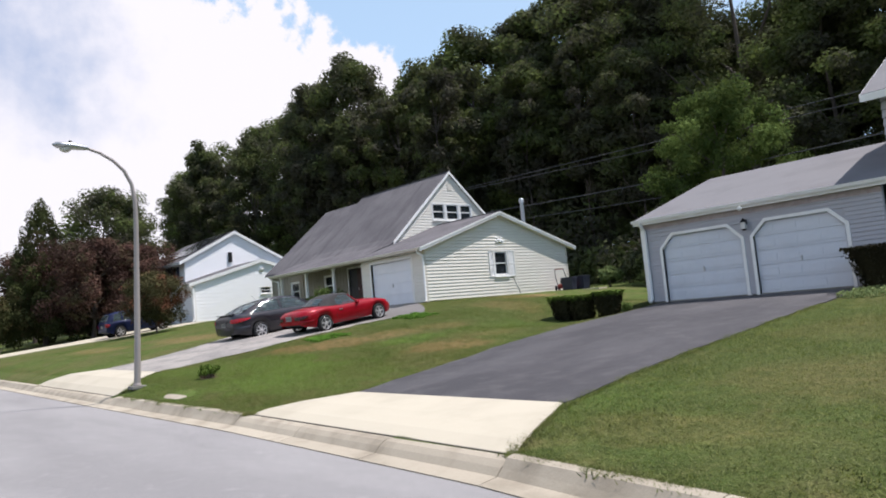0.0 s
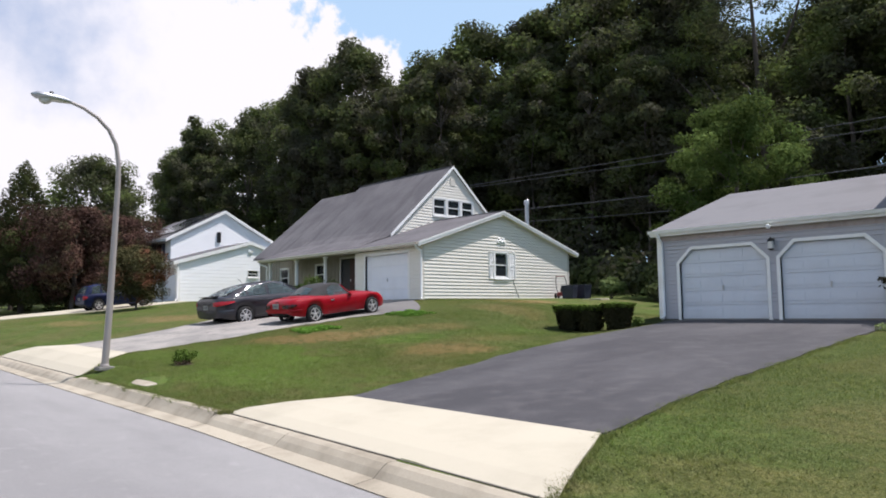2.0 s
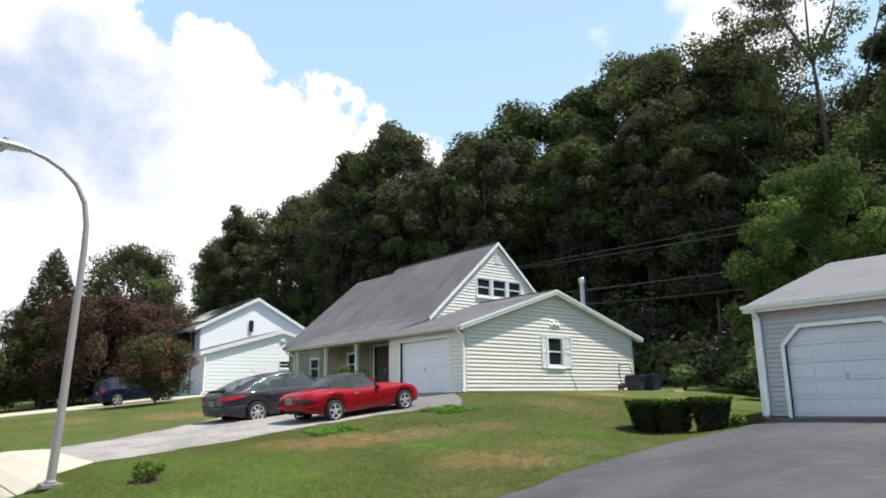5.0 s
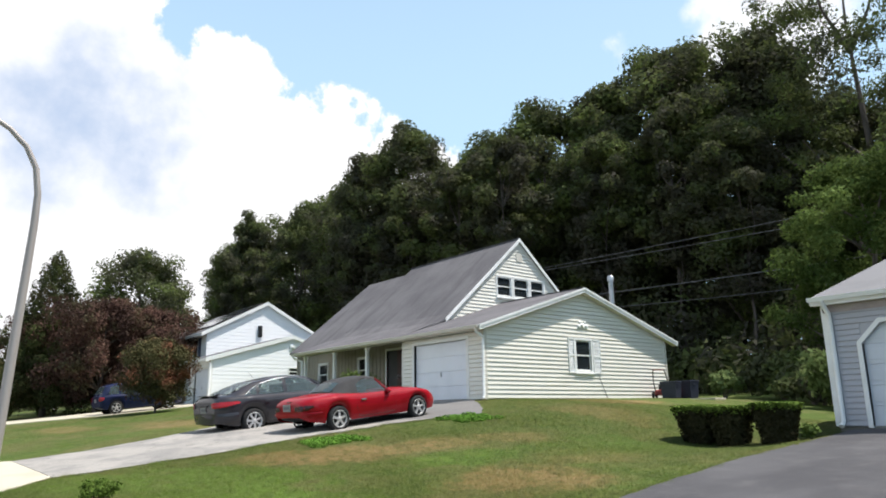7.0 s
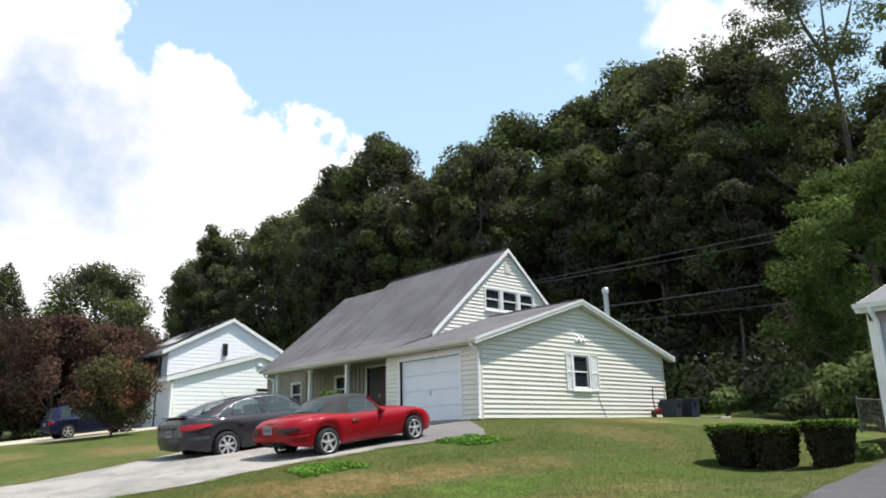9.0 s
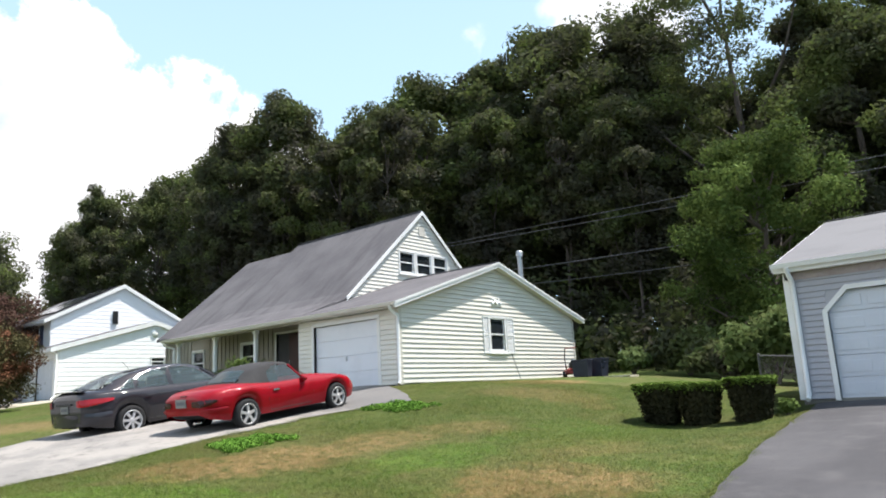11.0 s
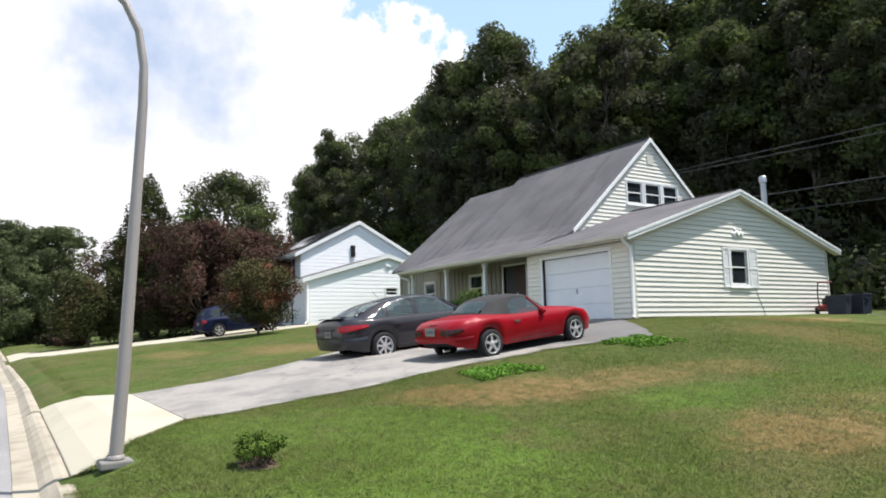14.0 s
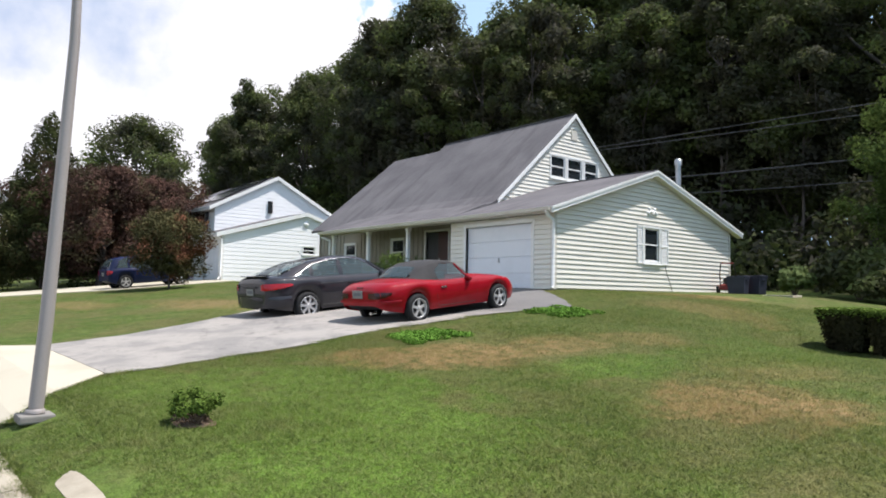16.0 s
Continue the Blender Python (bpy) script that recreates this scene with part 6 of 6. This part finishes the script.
# ---------------------------------------------------------------- cars
def finish_car(car, shell, paint, spec):
    body = part("body", shell.body(), paint, car)
    part("underbody", shell.under(), MAT_PLASTIC, car)
    part("cab", shell.cab(spec["side_glass"], [spec["rear_glass"], spec["wind_glass"]]), spec["cab"], car, spec.get("cab_label", ""))
    for side in (1, -1):
        for o in spec["side_glass"]:
            part("side_window", shell.side_glass(o, side), MAT_CARGLASS, car)
        for line in spec["seams"]:
            part("door_seam", shell.seam(line, side, 0.005), MAT_PLASTIC, body)
        for y, z in spec["handles"]:
            p = Vector(shell.flank(y, z, side, 0.012))
            part("door_handle", Shape().box(p - Vector((0.012, 0.08, 0.018)), p + Vector((0.012, 0.08, 0.018)), 0.008), spec["handle_material"], body)
        my, mz = spec["mirror"]
        m = Vector(shell.cab_point(my, 0.12, side, 0.10))
        ms = Shape()
        ms.grid([[(m.x + side * k * 0.10 * math.cos(a) * 0.9, m.y + q, m.z + mz + k * 0.065 * math.sin(a)) for a in [j * math.tau / 10 for j in range(10)]] for q, k in ((-0.06, 0.0), (-0.055, 0.9), (0.0, 1.0), (0.05, 0.75), (0.075, 0.0))], close=True)
        part("mirror", ms, spec["mirror_material"], car)
        for y, z, w, h, material, dy in spec["tail"]:
            i = int(np.argmin(np.abs(shell.ys - y)))
            lamp_shape = Shape()
            rows = []
            y_end = float(shell.ys[0])
            levels = [-0.5, -0.2, 0.15, 0.5]
            for a in np.linspace(0, 1, 5)[:-1]:
                k = 0.75 + 0.25 * a
                x = abs(shell.flank(y_end, z, 1)[0]) - w * (1 - a)
                rows.append([(side * x, y_end - 0.022, z + q * h * k) for q in levels])
            for a in np.linspace(0, 1, 8):
                k = 1.0 - 0.7 * a**1.6
                rows.append([shell.flank(y_end + dy * a, z + 0.03 * a + q * h * k, side, 0.02) for q in levels])
            lamp_shape.grid(rows)
            part("tail_lamp", lamp_shape, material, car)
    for side in (1, -1):
        for line in spec.get("bright", ()):
            part("window_trim", Shape().tube([shell.cab_point(y, v, side, 0.014) for y, v in line], 0.006, 6), MAT_CHROME, car)
    part("rear_window", shell.end_glass(*spec["rear_glass"]), MAT_CARGLASS, car)
    part("windscreen", shell.end_glass(*spec["wind_glass"]), MAT_CARGLASS, car)
    for side in (1, -1):
        ya, yb = spec["wind_glass"][0] + 0.04, spec["wind_glass"][1] - 0.04
        pts = [shell.cab_point(ya + (yb - ya) * q, 0.02 + 0.96 * q, side, 0.012) for q in (0, 0.25, 0.5, 0.75, 1)]
        part("windscreen_pillar", Shape().tube(pts, 0.026, 8), paint, car)
    y0 = float(shell.ys[0])
    px, pz = spec["plate"]
    plate = part("number_plate", Shape().box((px - 0.16, y0 - 0.02, pz - 0.08), (px + 0.16, y0 - 0.005, pz + 0.08), 0.004), MAT_PLATE, car)
    part("plate_bars", Shape().box((px - 0.12, y0 - 0.024, pz - 0.03), (px + 0.12, y0 - 0.020, pz + 0.035)), MAT_BARS, plate)
    for sh, mat, nm in spec.get("extra", ()):
        part(nm, sh, mat, car)


# red convertible with its black top up
roadster = thing("car", "red two-seat convertible with black soft top parked on the driveway", "car", "parked cars")
sh = CarShell((-2.14, 2.06),
              [(-2.14, 0.70), (-2.05, 0.80), (-1.9, 0.85), (-1.2, 0.90), (-0.4, 0.86), (0.6, 0.86), (0.95, 0.85), (1.4, 0.79), (1.8, 0.70), (1.98, 0.60), (2.06, 0.50)],
              [(-2.14, 0.66), (-1.9, 0.775), (-1.25, 0.825), (-0.5, 0.765), (0.5, 0.755), (1.25, 0.765), (1.7, 0.68), (2.06, 0.46)],
              [(-2.14, 0.56), (-2.05, 0.68), (-1.85, 0.77), (-1.25, 0.84), (-0.4, 0.81), (0.6, 0.815), (1.25, 0.835), (1.7, 0.77), (1.95, 0.64), (2.06, 0.50)],
              [(-2.14, 0.40), (-2.0, 0.30), (-1.6, 0.22), (1.6, 0.20), (1.95, 0.22), (2.06, 0.30)],
              [(-1.245, 0.275), (1.245, 0.275)], 0.325,
              [(-1.34, 0.85), (-1.16, 0.97), (-0.92, 1.12), (-0.62, 1.205), (-0.25, 1.235), (0.06, 1.20), (0.56, 0.85)], 0.715, 0.53)
red_extra = [
    (recalc(Shape().grid([[(0.84 * k, y, 0.50), (0.86 * k, y, 0.47), (0.84 * k, y, 0.44)] for k, y in ((-0.98, -1.72), (-0.86, -2.06), (-0.5, -2.17), (0.0, -2.19), (0.5, -2.17), (0.86, -2.06), (0.98, -1.72))])), MAT_RED, "bumper_lip"),
    (Shape().tube([(0.42, -2.05, 0.26), (0.42, -2.19, 0.26)], 0.028, 10), MAT_CHROME, "exhaust"),
    (Shape().box((-0.62, -0.75, 0.45), (-0.12, -0.25, 0.98), 0.06), MAT_PLASTIC, "seat"),
    (Shape().box((0.12, -0.75, 0.45), (0.62, -0.25, 0.98), 0.06), MAT_PLASTIC, "seat"),
    (Shape().box((-0.1, -2.10, 0.755), (0.1, -2.06, 0.775), 0.005), MAT_TAILDARK, "brake_light"),
]
finish_car(roadster, sh, MAT_RED, dict(
    cab=MAT_CLOTH, cab_label="black fabric soft top",
    side_glass=[[(-0.56, 0.06), (0.36, 0.06), (0.12, 0.80), (-0.04, 0.93), (-0.36, 0.91), (-0.58, 0.66)]],
    seams=[[(-0.66, 0.74), (-0.70, 0.50), (-0.62, 0.27)], [(0.50, 0.74), (0.54, 0.5), (0.50, 0.27)], [(-0.62, 0.27), (0.50, 0.27)]],
    handles=[(-0.50, 0.66)], handle_material=MAT_CHROME, mirror=(0.28, 0.02), mirror_material=MAT_RED,
    tail=[(-2.10, 0.60, 0.24, 0.13, MAT_TAILDARK, 0.24)], rear_glass=(-1.24, -0.92, 0.46, 0.40), wind_glass=(0.52, 0.12, 0.60, 0.50), plate=(-0.02, 0.63), extra=red_extra))
for x in (0.735, -0.735):
    for y in (-1.245, 1.245):
        wheel(roadster, x, y, 0.283, 0.292, 0.19, MAT_ALLOY, 5, "silver five-spoke alloy wheel")
roadster.matrix_basis = Matrix.LocRotScale((1.26, -5.37, -0.655), Euler((radians(6.1), 0, radians(4.6))), None)

# grey four-door saloon
saloon = thing("car", "dark grey four-door saloon parked on the driveway beside the red car", "car", "parked cars")
sh = CarShell((-2.40, 2.30),
              [(-2.40, 0.92), (-2.32, 1.06), (-2.2, 1.09), (-1.9, 1.09), (-1.2, 1.06), (1.0, 1.0), (1.3, 0.98), (1.8, 0.90), (2.15, 0.78), (2.30, 0.62)],
              [(-2.40, 0.86), (-2.2, 0.98), (-1.4, 0.98), (0.0, 0.94), (1.2, 0.90), (1.8, 0.80), (2.30, 0.55)],
              [(-2.40, 0.66), (-2.30, 0.78), (-2.05, 0.86), (-1.39, 0.905), (0.0, 0.905), (1.39, 0.905), (1.9, 0.84), (2.15, 0.70), (2.30, 0.5)],
              [(-2.40, 0.42), (-2.2, 0.30), (-1.8, 0.22), (1.9, 0.20), (2.30, 0.28)],
              [(-1.39, 0.315), (1.39, 0.315)], 0.365,
              [(-2.12, 1.06), (-1.75, 1.20), (-1.25, 1.36), (-0.6, 1.455), (-0.1, 1.47), (0.35, 1.43), (0.7, 1.30), (1.38, 0.94)], 0.80, 0.58, 0.03)
grey_extra = [
    (recalc(Shape().grid([[(0.89 * k, y, 0.60), (0.91 * k, y, 0.55), (0.90 * k, y, 0.42), (0.86 * k, y, 0.34)] for k, y in ((-1.0, -1.84), (-0.96, -2.1), (-0.84, -2.33), (-0.5, -2.43), (0.0, -2.45), (0.5, -2.43), (0.84, -2.33), (0.96, -2.1), (1.0, -1.84))])), MAT_GREYCAR, "bumper"),
    (Shape().box((-0.56, -2.34, 1.065), (0.56, -2.20, 1.09), 0.012), MAT_GREYCAR, "boot_lip"),
    (Shape().box((-0.30, -2.44, 0.80), (0.30, -2.40, 0.835), 0.01), MAT_PLASTIC, "boot_handle"),
    (Shape().tube([(0.0, -0.9, 1.45), (0.0, -1.05, 1.62)], 0.006, 5), MAT_PLASTIC, "aerial"),
    (Shape().box((-0.66, -0.1, 0.5), (-0.14, 0.45, 1.22), 0.08), MAT_PLASTIC, "seat"), (Shape().box((0.14, -0.1, 0.5), (0.66, 0.45, 1.22), 0.08), MAT_PLASTIC, "seat"),
    (Shape().box((-0.66, -1.2, 0.5), (0.66, -0.85, 1.15), 0.08), MAT_PLASTIC, "rear_bench"),
]
finish_car(saloon, sh, MAT_GREYCAR, dict(
    cab=MAT_GREYCAR,
    side_glass=[[(-0.30, 0.07), (0.98, 0.07), (0.60, 0.68), (0.40, 0.86), (0.05, 0.93), (-0.26, 0.93)], [(-1.16, 0.07), (-0.40, 0.07), (-0.36, 0.93), (-0.70, 0.91), (-1.12, 0.78)], [(-1.62, 0.10), (-1.24, 0.07), (-1.20, 0.76), (-1.34, 0.66)]],
    seams=[[(-0.35, 0.92), (-0.36, 0.6), (-0.33, 0.30)], [(1.02, 0.88), (1.05, 0.6), (0.98, 0.30)], [(-1.22, 0.92), (-1.12, 0.74), (-0.98, 0.60)], [(-0.95, 0.30), (0.98, 0.30)], [(-2.1, 0.80), (-1.0, 0.83), (1.2, 0.78)]],
    handles=[(-0.98, 0.80), (-0.14, 0.79)], handle_material=MAT_GREYCAR, mirror=(0.88, 0.04), mirror_material=MAT_GREYCAR,
    bright=[[(-1.62, 0.10), (-1.34, 0.68), (-1.12, 0.82), (-0.70, 0.95), (-0.26, 0.97), (0.05, 0.97), (0.40, 0.90), (0.60, 0.72), (0.98, 0.08)]],
    tail=[(-2.36, 0.82, 0.12, 0.15, MAT_TAIL, 0.62)], rear_glass=(-2.04, -1.22, 0.60, 0.52), wind_glass=(1.30, 0.62, 0.68, 0.54), plate=(0.0, 0.71), extra=grey_extra))
for x in (0.79, -0.79):
    for y in (-1.39, 1.39):
        wheel(saloon, x, y, 0.318, 0.332, 0.205, MAT_HUBCAP, 7, "silver seven-spoke wheel trim")
saloon.matrix_basis = Matrix.LocRotScale((-2.30, -5.80, -0.715), Euler((radians(5.9), 0, radians(4.0))), None)

# blue estate half hidden by the crape myrtle
estate = thing("car", "dark blue compact wagon parked on the white house's driveway", "car", "parked cars")
sh = CarShell((-2.12, 2.20),
              [(-2.12, 0.95), (-2.0, 1.04), (-1.5, 1.05), (1.0, 1.02), (1.4, 0.98), (1.8, 0.90), (2.08, 0.78), (2.20, 0.6)],
              [(-2.12, 0.90), (-1.9, 0.98), (0.0, 0.96), (1.2, 0.92), (1.8, 0.82), (2.20, 0.55)],
              [(-2.12, 0.74), (-2.0, 0.83), (-1.34, 0.89), (1.34, 0.89), (1.85, 0.82), (2.20, 0.52)],
              [(-2.12, 0.40), (-1.8, 0.24), (1.8, 0.22), (2.20, 0.30)],
              [(-1.34, 0.32), (1.34, 0.32)], 0.37,
              [(-2.05, 1.02), (-1.92, 1.30), (-1.72, 1.50), (-1.2, 1.585), (0.0, 1.57), (0.5, 1.48), (0.85, 1.28), (1.35, 0.98)], 0.79, 0.60, 0.03)
finish_car(estate, sh, MAT_BLUECAR, dict(
    cab=MAT_BLUECAR,
    side_glass=[[(-0.25, 0.08), (1.0, 0.08), (0.62, 0.72), (0.3, 0.92), (-0.22, 0.94)], [(-1.10, 0.08), (-0.33, 0.08), (-0.30, 0.94), (-1.05, 0.92)], [(-1.70, 0.10), (-1.18, 0.08), (-1.14, 0.92), (-1.55, 0.86)]],
    seams=[[(-0.28, 0.92), (-0.28, 0.32)], [(1.02, 0.9), (1.0, 0.32)], [(-1.12, 0.92), (-0.95, 0.6)]],
    handles=[(-0.95, 0.84), (-0.10, 0.83)], handle_material=MAT_BLUECAR, mirror=(0.90, 0.04), mirror_material=MAT_BLUECAR,
    tail=[(-2.09, 0.80, 0.14, 0.22, MAT_TAIL, 0.2)], rear_glass=(-2.02, -1.76, 0.58, 0.55), wind_glass=(1.26, 0.62, 0.66, 0.54), plate=(0.0, 0.74),
    extra=[(Shape().box((-0.6, -0.2, 0.5), (0.6, 0.3, 1.2), 0.08), MAT_PLASTIC, "seat")]))
for x in (0.775, -0.775):
    for y in (-1.34, 1.34):
        wheel(estate, x, y, 0.32, 0.325, 0.2, MAT_ALLOY, 5, "silver alloy wheel")
estate.matrix_basis = Matrix.LocRotScale((-23.68, -3.95, -0.06), Euler((radians(5.6), 0, radians(2.5))), None)

# lawn mower by the wing's far corner
mower = thing("lawn_mower", "old black and red lawn mower leaning at the house corner", "lawn mower", at=pose(0.62, 8.75, land(0.62, 8.75), 0, 0, 25))
mower.scale = (1.3, 1.3, 1.15)
part("deck", Shape().lathe([(0.001, 0.28), (0.20, 0.28), (0.27, 0.24), (0.29, 0.10)], (0, 0, 0), "z", 18), MAT_REDPLASTIC, mower)
part("engine", Shape().lathe([(0.15, 0.28), (0.15, 0.42), (0.11, 0.48), (0.001, 0.50)], (0, 0, 0), "z", 14), MAT_BLACKMETAL, mower)
for x in (-0.27, 0.27):
    for y in (-0.26, 0.26):
        part("wheel", Shape().lathe([(0.001, -0.03), (0.09, -0.03), (0.11, -0.02), (0.11, 0.02), (0.09, 0.03), (0.001, 0.03)], (x, y, 0.11), "x", 16), MAT_RUBBER, mower)
for x in (-0.2, 0.2):
    part("handle_bar", Shape().tube([(x, -0.25, 0.22), (x, -0.50, 0.60), (x * 0.8, -0.66, 0.90)], 0.014, 8), MAT_BLACKMETAL, mower)
part("handle_grip", Shape().tube([(-0.16, -0.66, 0.90), (0.16, -0.66, 0.90)], 0.017, 8), MAT_REDPLASTIC, mower)

# ---------------------------------------------------------------- grass


def on_paving(x, y):
    if y < curb_y(x) + 0.10:
        return True
    l = np.interp(y, [-14.6, -12.86, -11.5, -9.9, -8.0, -5.6, -2.6, 0.45], [11.7, 12.76, 12.42, 12.12, 11.6, 11.28, 10.95, 10.7])
    r = np.interp(y, [-14.6, -12.96, -11.5, -10.2, -8.9, -6.3, -3.2, 0.45], [18.1, 17.26, 17.1, 17.0, 16.95, 16.9, 16.88, 16.9])
    if l + 0.02 < x < r - 0.02 and y < 0.5:
        return True
    l = np.interp(y, [-14.4, -12.7, -11.3, -9.95, -8.3, -6.4, -3.0, 0], [-2.9, -1.45, -1.5, -2.1, -3.2, -4.5, -4.6, -4.4])
    r = np.interp(y, [-14.4, -12.7, -11.7, -9.9, -7.9, -5.5, -3.7, -2.9, -1.6, 0], [4.75, 3.1, 3.2, 3.15, 2.65, 2.55, 2.9, 3.15, 1.6, -0.6])
    if l + 0.02 < x < r - 0.02 and y < 0.05:
        return True
    if -4.6 < x < 0.02 and y > -0.02 or (x > 10.35 and y > 0.45) or (x < -4.5 and y > -0.1):
        return True
    return math.hypot((x - 6.62) / 0.24, (y + 12.8) / 0.20) < 1 or math.hypot((x - 7.75) / 0.6, (y + 13.98) / 0.3) < 1 or (abs(x - 5) < 0.22 and abs(y + 13.86) < 0.22)


def turf(name, seed, x0, x1, y0, y1, count, tall, width, label):
    """Blades of grass, scattered over a stretch of the lawn."""
    gen = np.random.default_rng(seed)
    xy = gen.uniform((x0, y0), (x1, y1), (count, 2))
    keep = np.array([not on_paving(x, y) for x, y in xy])
    xy = xy[keep]
    m = len(xy)
    z = np.array([land(x, y) for x, y in xy])
    a = gen.uniform(0, math.tau, m)
    patch = 0.75 + 0.5 * np.sin(xy[:, 0] * 1.3 + 2 * np.sin(xy[:, 1] * 0.7)) * np.sin(xy[:, 1] * 1.1 + xy[:, 0] * 0.4)
    h = tall * gen.uniform(0.4, 1.05, m) * np.clip(patch, 0.6, 1.1)
    lean = gen.normal(0, 1.25, (m, 2)) * h[:, None]
    w = width * gen.uniform(0.6, 1.3, m)
    dx, dy = np.cos(a) * w, np.sin(a) * w
    v = np.empty((m, 3, 3), np.float32)
    v[:, 0] = np.stack([xy[:, 0] - dx, xy[:, 1] - dy, z - 0.01], 1)
    v[:, 1] = np.stack([xy[:, 0] + dx, xy[:, 1] + dy, z - 0.01], 1)
    v[:, 2] = np.stack([xy[:, 0] + lean[:, 0], xy[:, 1] + lean[:, 1], z + h], 1)
    me = bpy.data.meshes.new(name)
    me.vertices.add(3 * m)
    me.vertices.foreach_set("co", v.reshape(-1))
    me.loops.add(3 * m)
    me.loops.foreach_set("vertex_index", np.arange(3 * m, dtype=np.int32))
    me.polygons.add(m)
    me.polygons.foreach_set("loop_start", np.arange(0, 3 * m, 3, dtype=np.int32))
    me.update(calc_edges=True)
    me.materials.append(MAT_BLADE)
    return tagged(new(name, me), label, "grass", kind="stuff")


turf("grass", 101, 2.4, 13.2, -14.6, -8.0, 260000, 0.046, 0.0062, "uneven mown grass with fresh and dry patches")
turf("grass", 102, 0.0, 12.6, -8.0, 3.0, 190000, 0.046, 0.0078, "dry patchy grass below the garage wing")
turf("grass", 103, 16.7, 25.0, -16.0, 0.0, 200000, 0.046, 0.0066, "dry mown grass beside the dark driveway")
turf("grass", 104, -22.0, -1.0, -13.6, -0.5, 100000, 0.025, 0.010, "thin dry grass on the lawn beyond the old driveway")


def fringe(seed, line, per_metre, tall, spread, label):
    """Longer grass that hangs over the edge of curb and drives."""
    gen = np.random.default_rng(seed)
    cum = np.r_[0, np.cumsum([math.hypot(b[0] - a[0], b[1] - a[1]) for a, b in zip(line, line[1:])])]
    m = int(per_metre * cum[-1])
    at = gen.uniform(0, cum[-1], m)
    wave = 0.5 + 0.5 * np.sin(at * 2.3 + seed) * np.sin(at * 5.9)
    x = np.interp(at, cum, [q[0] for q in line]) + gen.normal(0, 1, m) * spread * (0.5 + wave)
    y = np.interp(at, cum, [q[1] for q in line]) + gen.normal(0, 1, m) * spread * (0.5 + wave)
    z = np.array([max(land(a, b), curb_z(a) + 0.02) for a, b in zip(x, y)])
    h = tall * gen.uniform(0.4, 1.1, m) * (0.6 + 0.6 * wave)
    a, w = gen.uniform(0, math.tau, m), 0.008 * gen.uniform(0.6, 1.3, m)
    lean = gen.normal(0, 0.9, (m, 2)) * h[:, None]
    v = np.empty((m, 3, 3), np.float32)
    v[:, 0] = np.stack([x - np.cos(a) * w, y - np.sin(a) * w, z - 0.01], 1)
    v[:, 1] = np.stack([x + np.cos(a) * w, y + np.sin(a) * w, z - 0.01], 1)
    v[:, 2] = np.stack([x + lean[:, 0], y + lean[:, 1], z + h], 1)
    me = bpy.data.meshes.new("grass_edge")
    me.from_pydata(v.reshape(-1, 3).tolist(), [], np.arange(3 * m).reshape(-1, 3).tolist())
    me.materials.append(MAT_BLADE)
    return tagged(new("grass_edge", me), label, "grass", kind="stuff")


CURB_EDGE = "ragged grass hanging over the back of the curb"
DRIVE_EDGE = "ragged grass along the edge of the driveway"
fringe(111, [(x, curb_y(x) + 0.03) for x in (5.0, 6.5, 8.0, 9.5, 11.0, 11.9)], 1900, 0.053, 0.045, CURB_EDGE)
fringe(112, [(x, curb_y(x) + 0.03) for x in (18.0, 19.0, 20.0, 22.0, 24.5)], 1900, 0.053, 0.045, CURB_EDGE)
fringe(113, [(11.9, -14.2), (12.72, -12.86), (12.42, -11.5), (12.12, -9.9), (11.6, -8.0), (11.28, -5.6), (10.95, -2.6), (10.70, 0.3)], 1100, 0.043, 0.035, DRIVE_EDGE)
fringe(114, [(18.0, -14.7), (17.28, -12.96), (17.12, -11.5), (17.02, -10.2), (16.97, -8.9), (16.92, -6.3), (16.9, -3.2)], 1300, 0.046, 0.04, DRIVE_EDGE)
fringe(115, [(4.75, -14.2), (3.15, -12.7), (3.2, -11.7), (3.15, -9.9), (2.65, -7.9), (2.55, -5.5), (2.9, -3.7), (3.15, -2.9)], 1300, 0.046, 0.04, DRIVE_EDGE)
fringe(116, [(-1.5, -12.7), (-1.5, -11.3), (-2.1, -9.95), (-3.2, -8.3), (-4.5, -6.4), (-4.6, -3.0)], 600, 0.037, 0.04, DRIVE_EDGE)
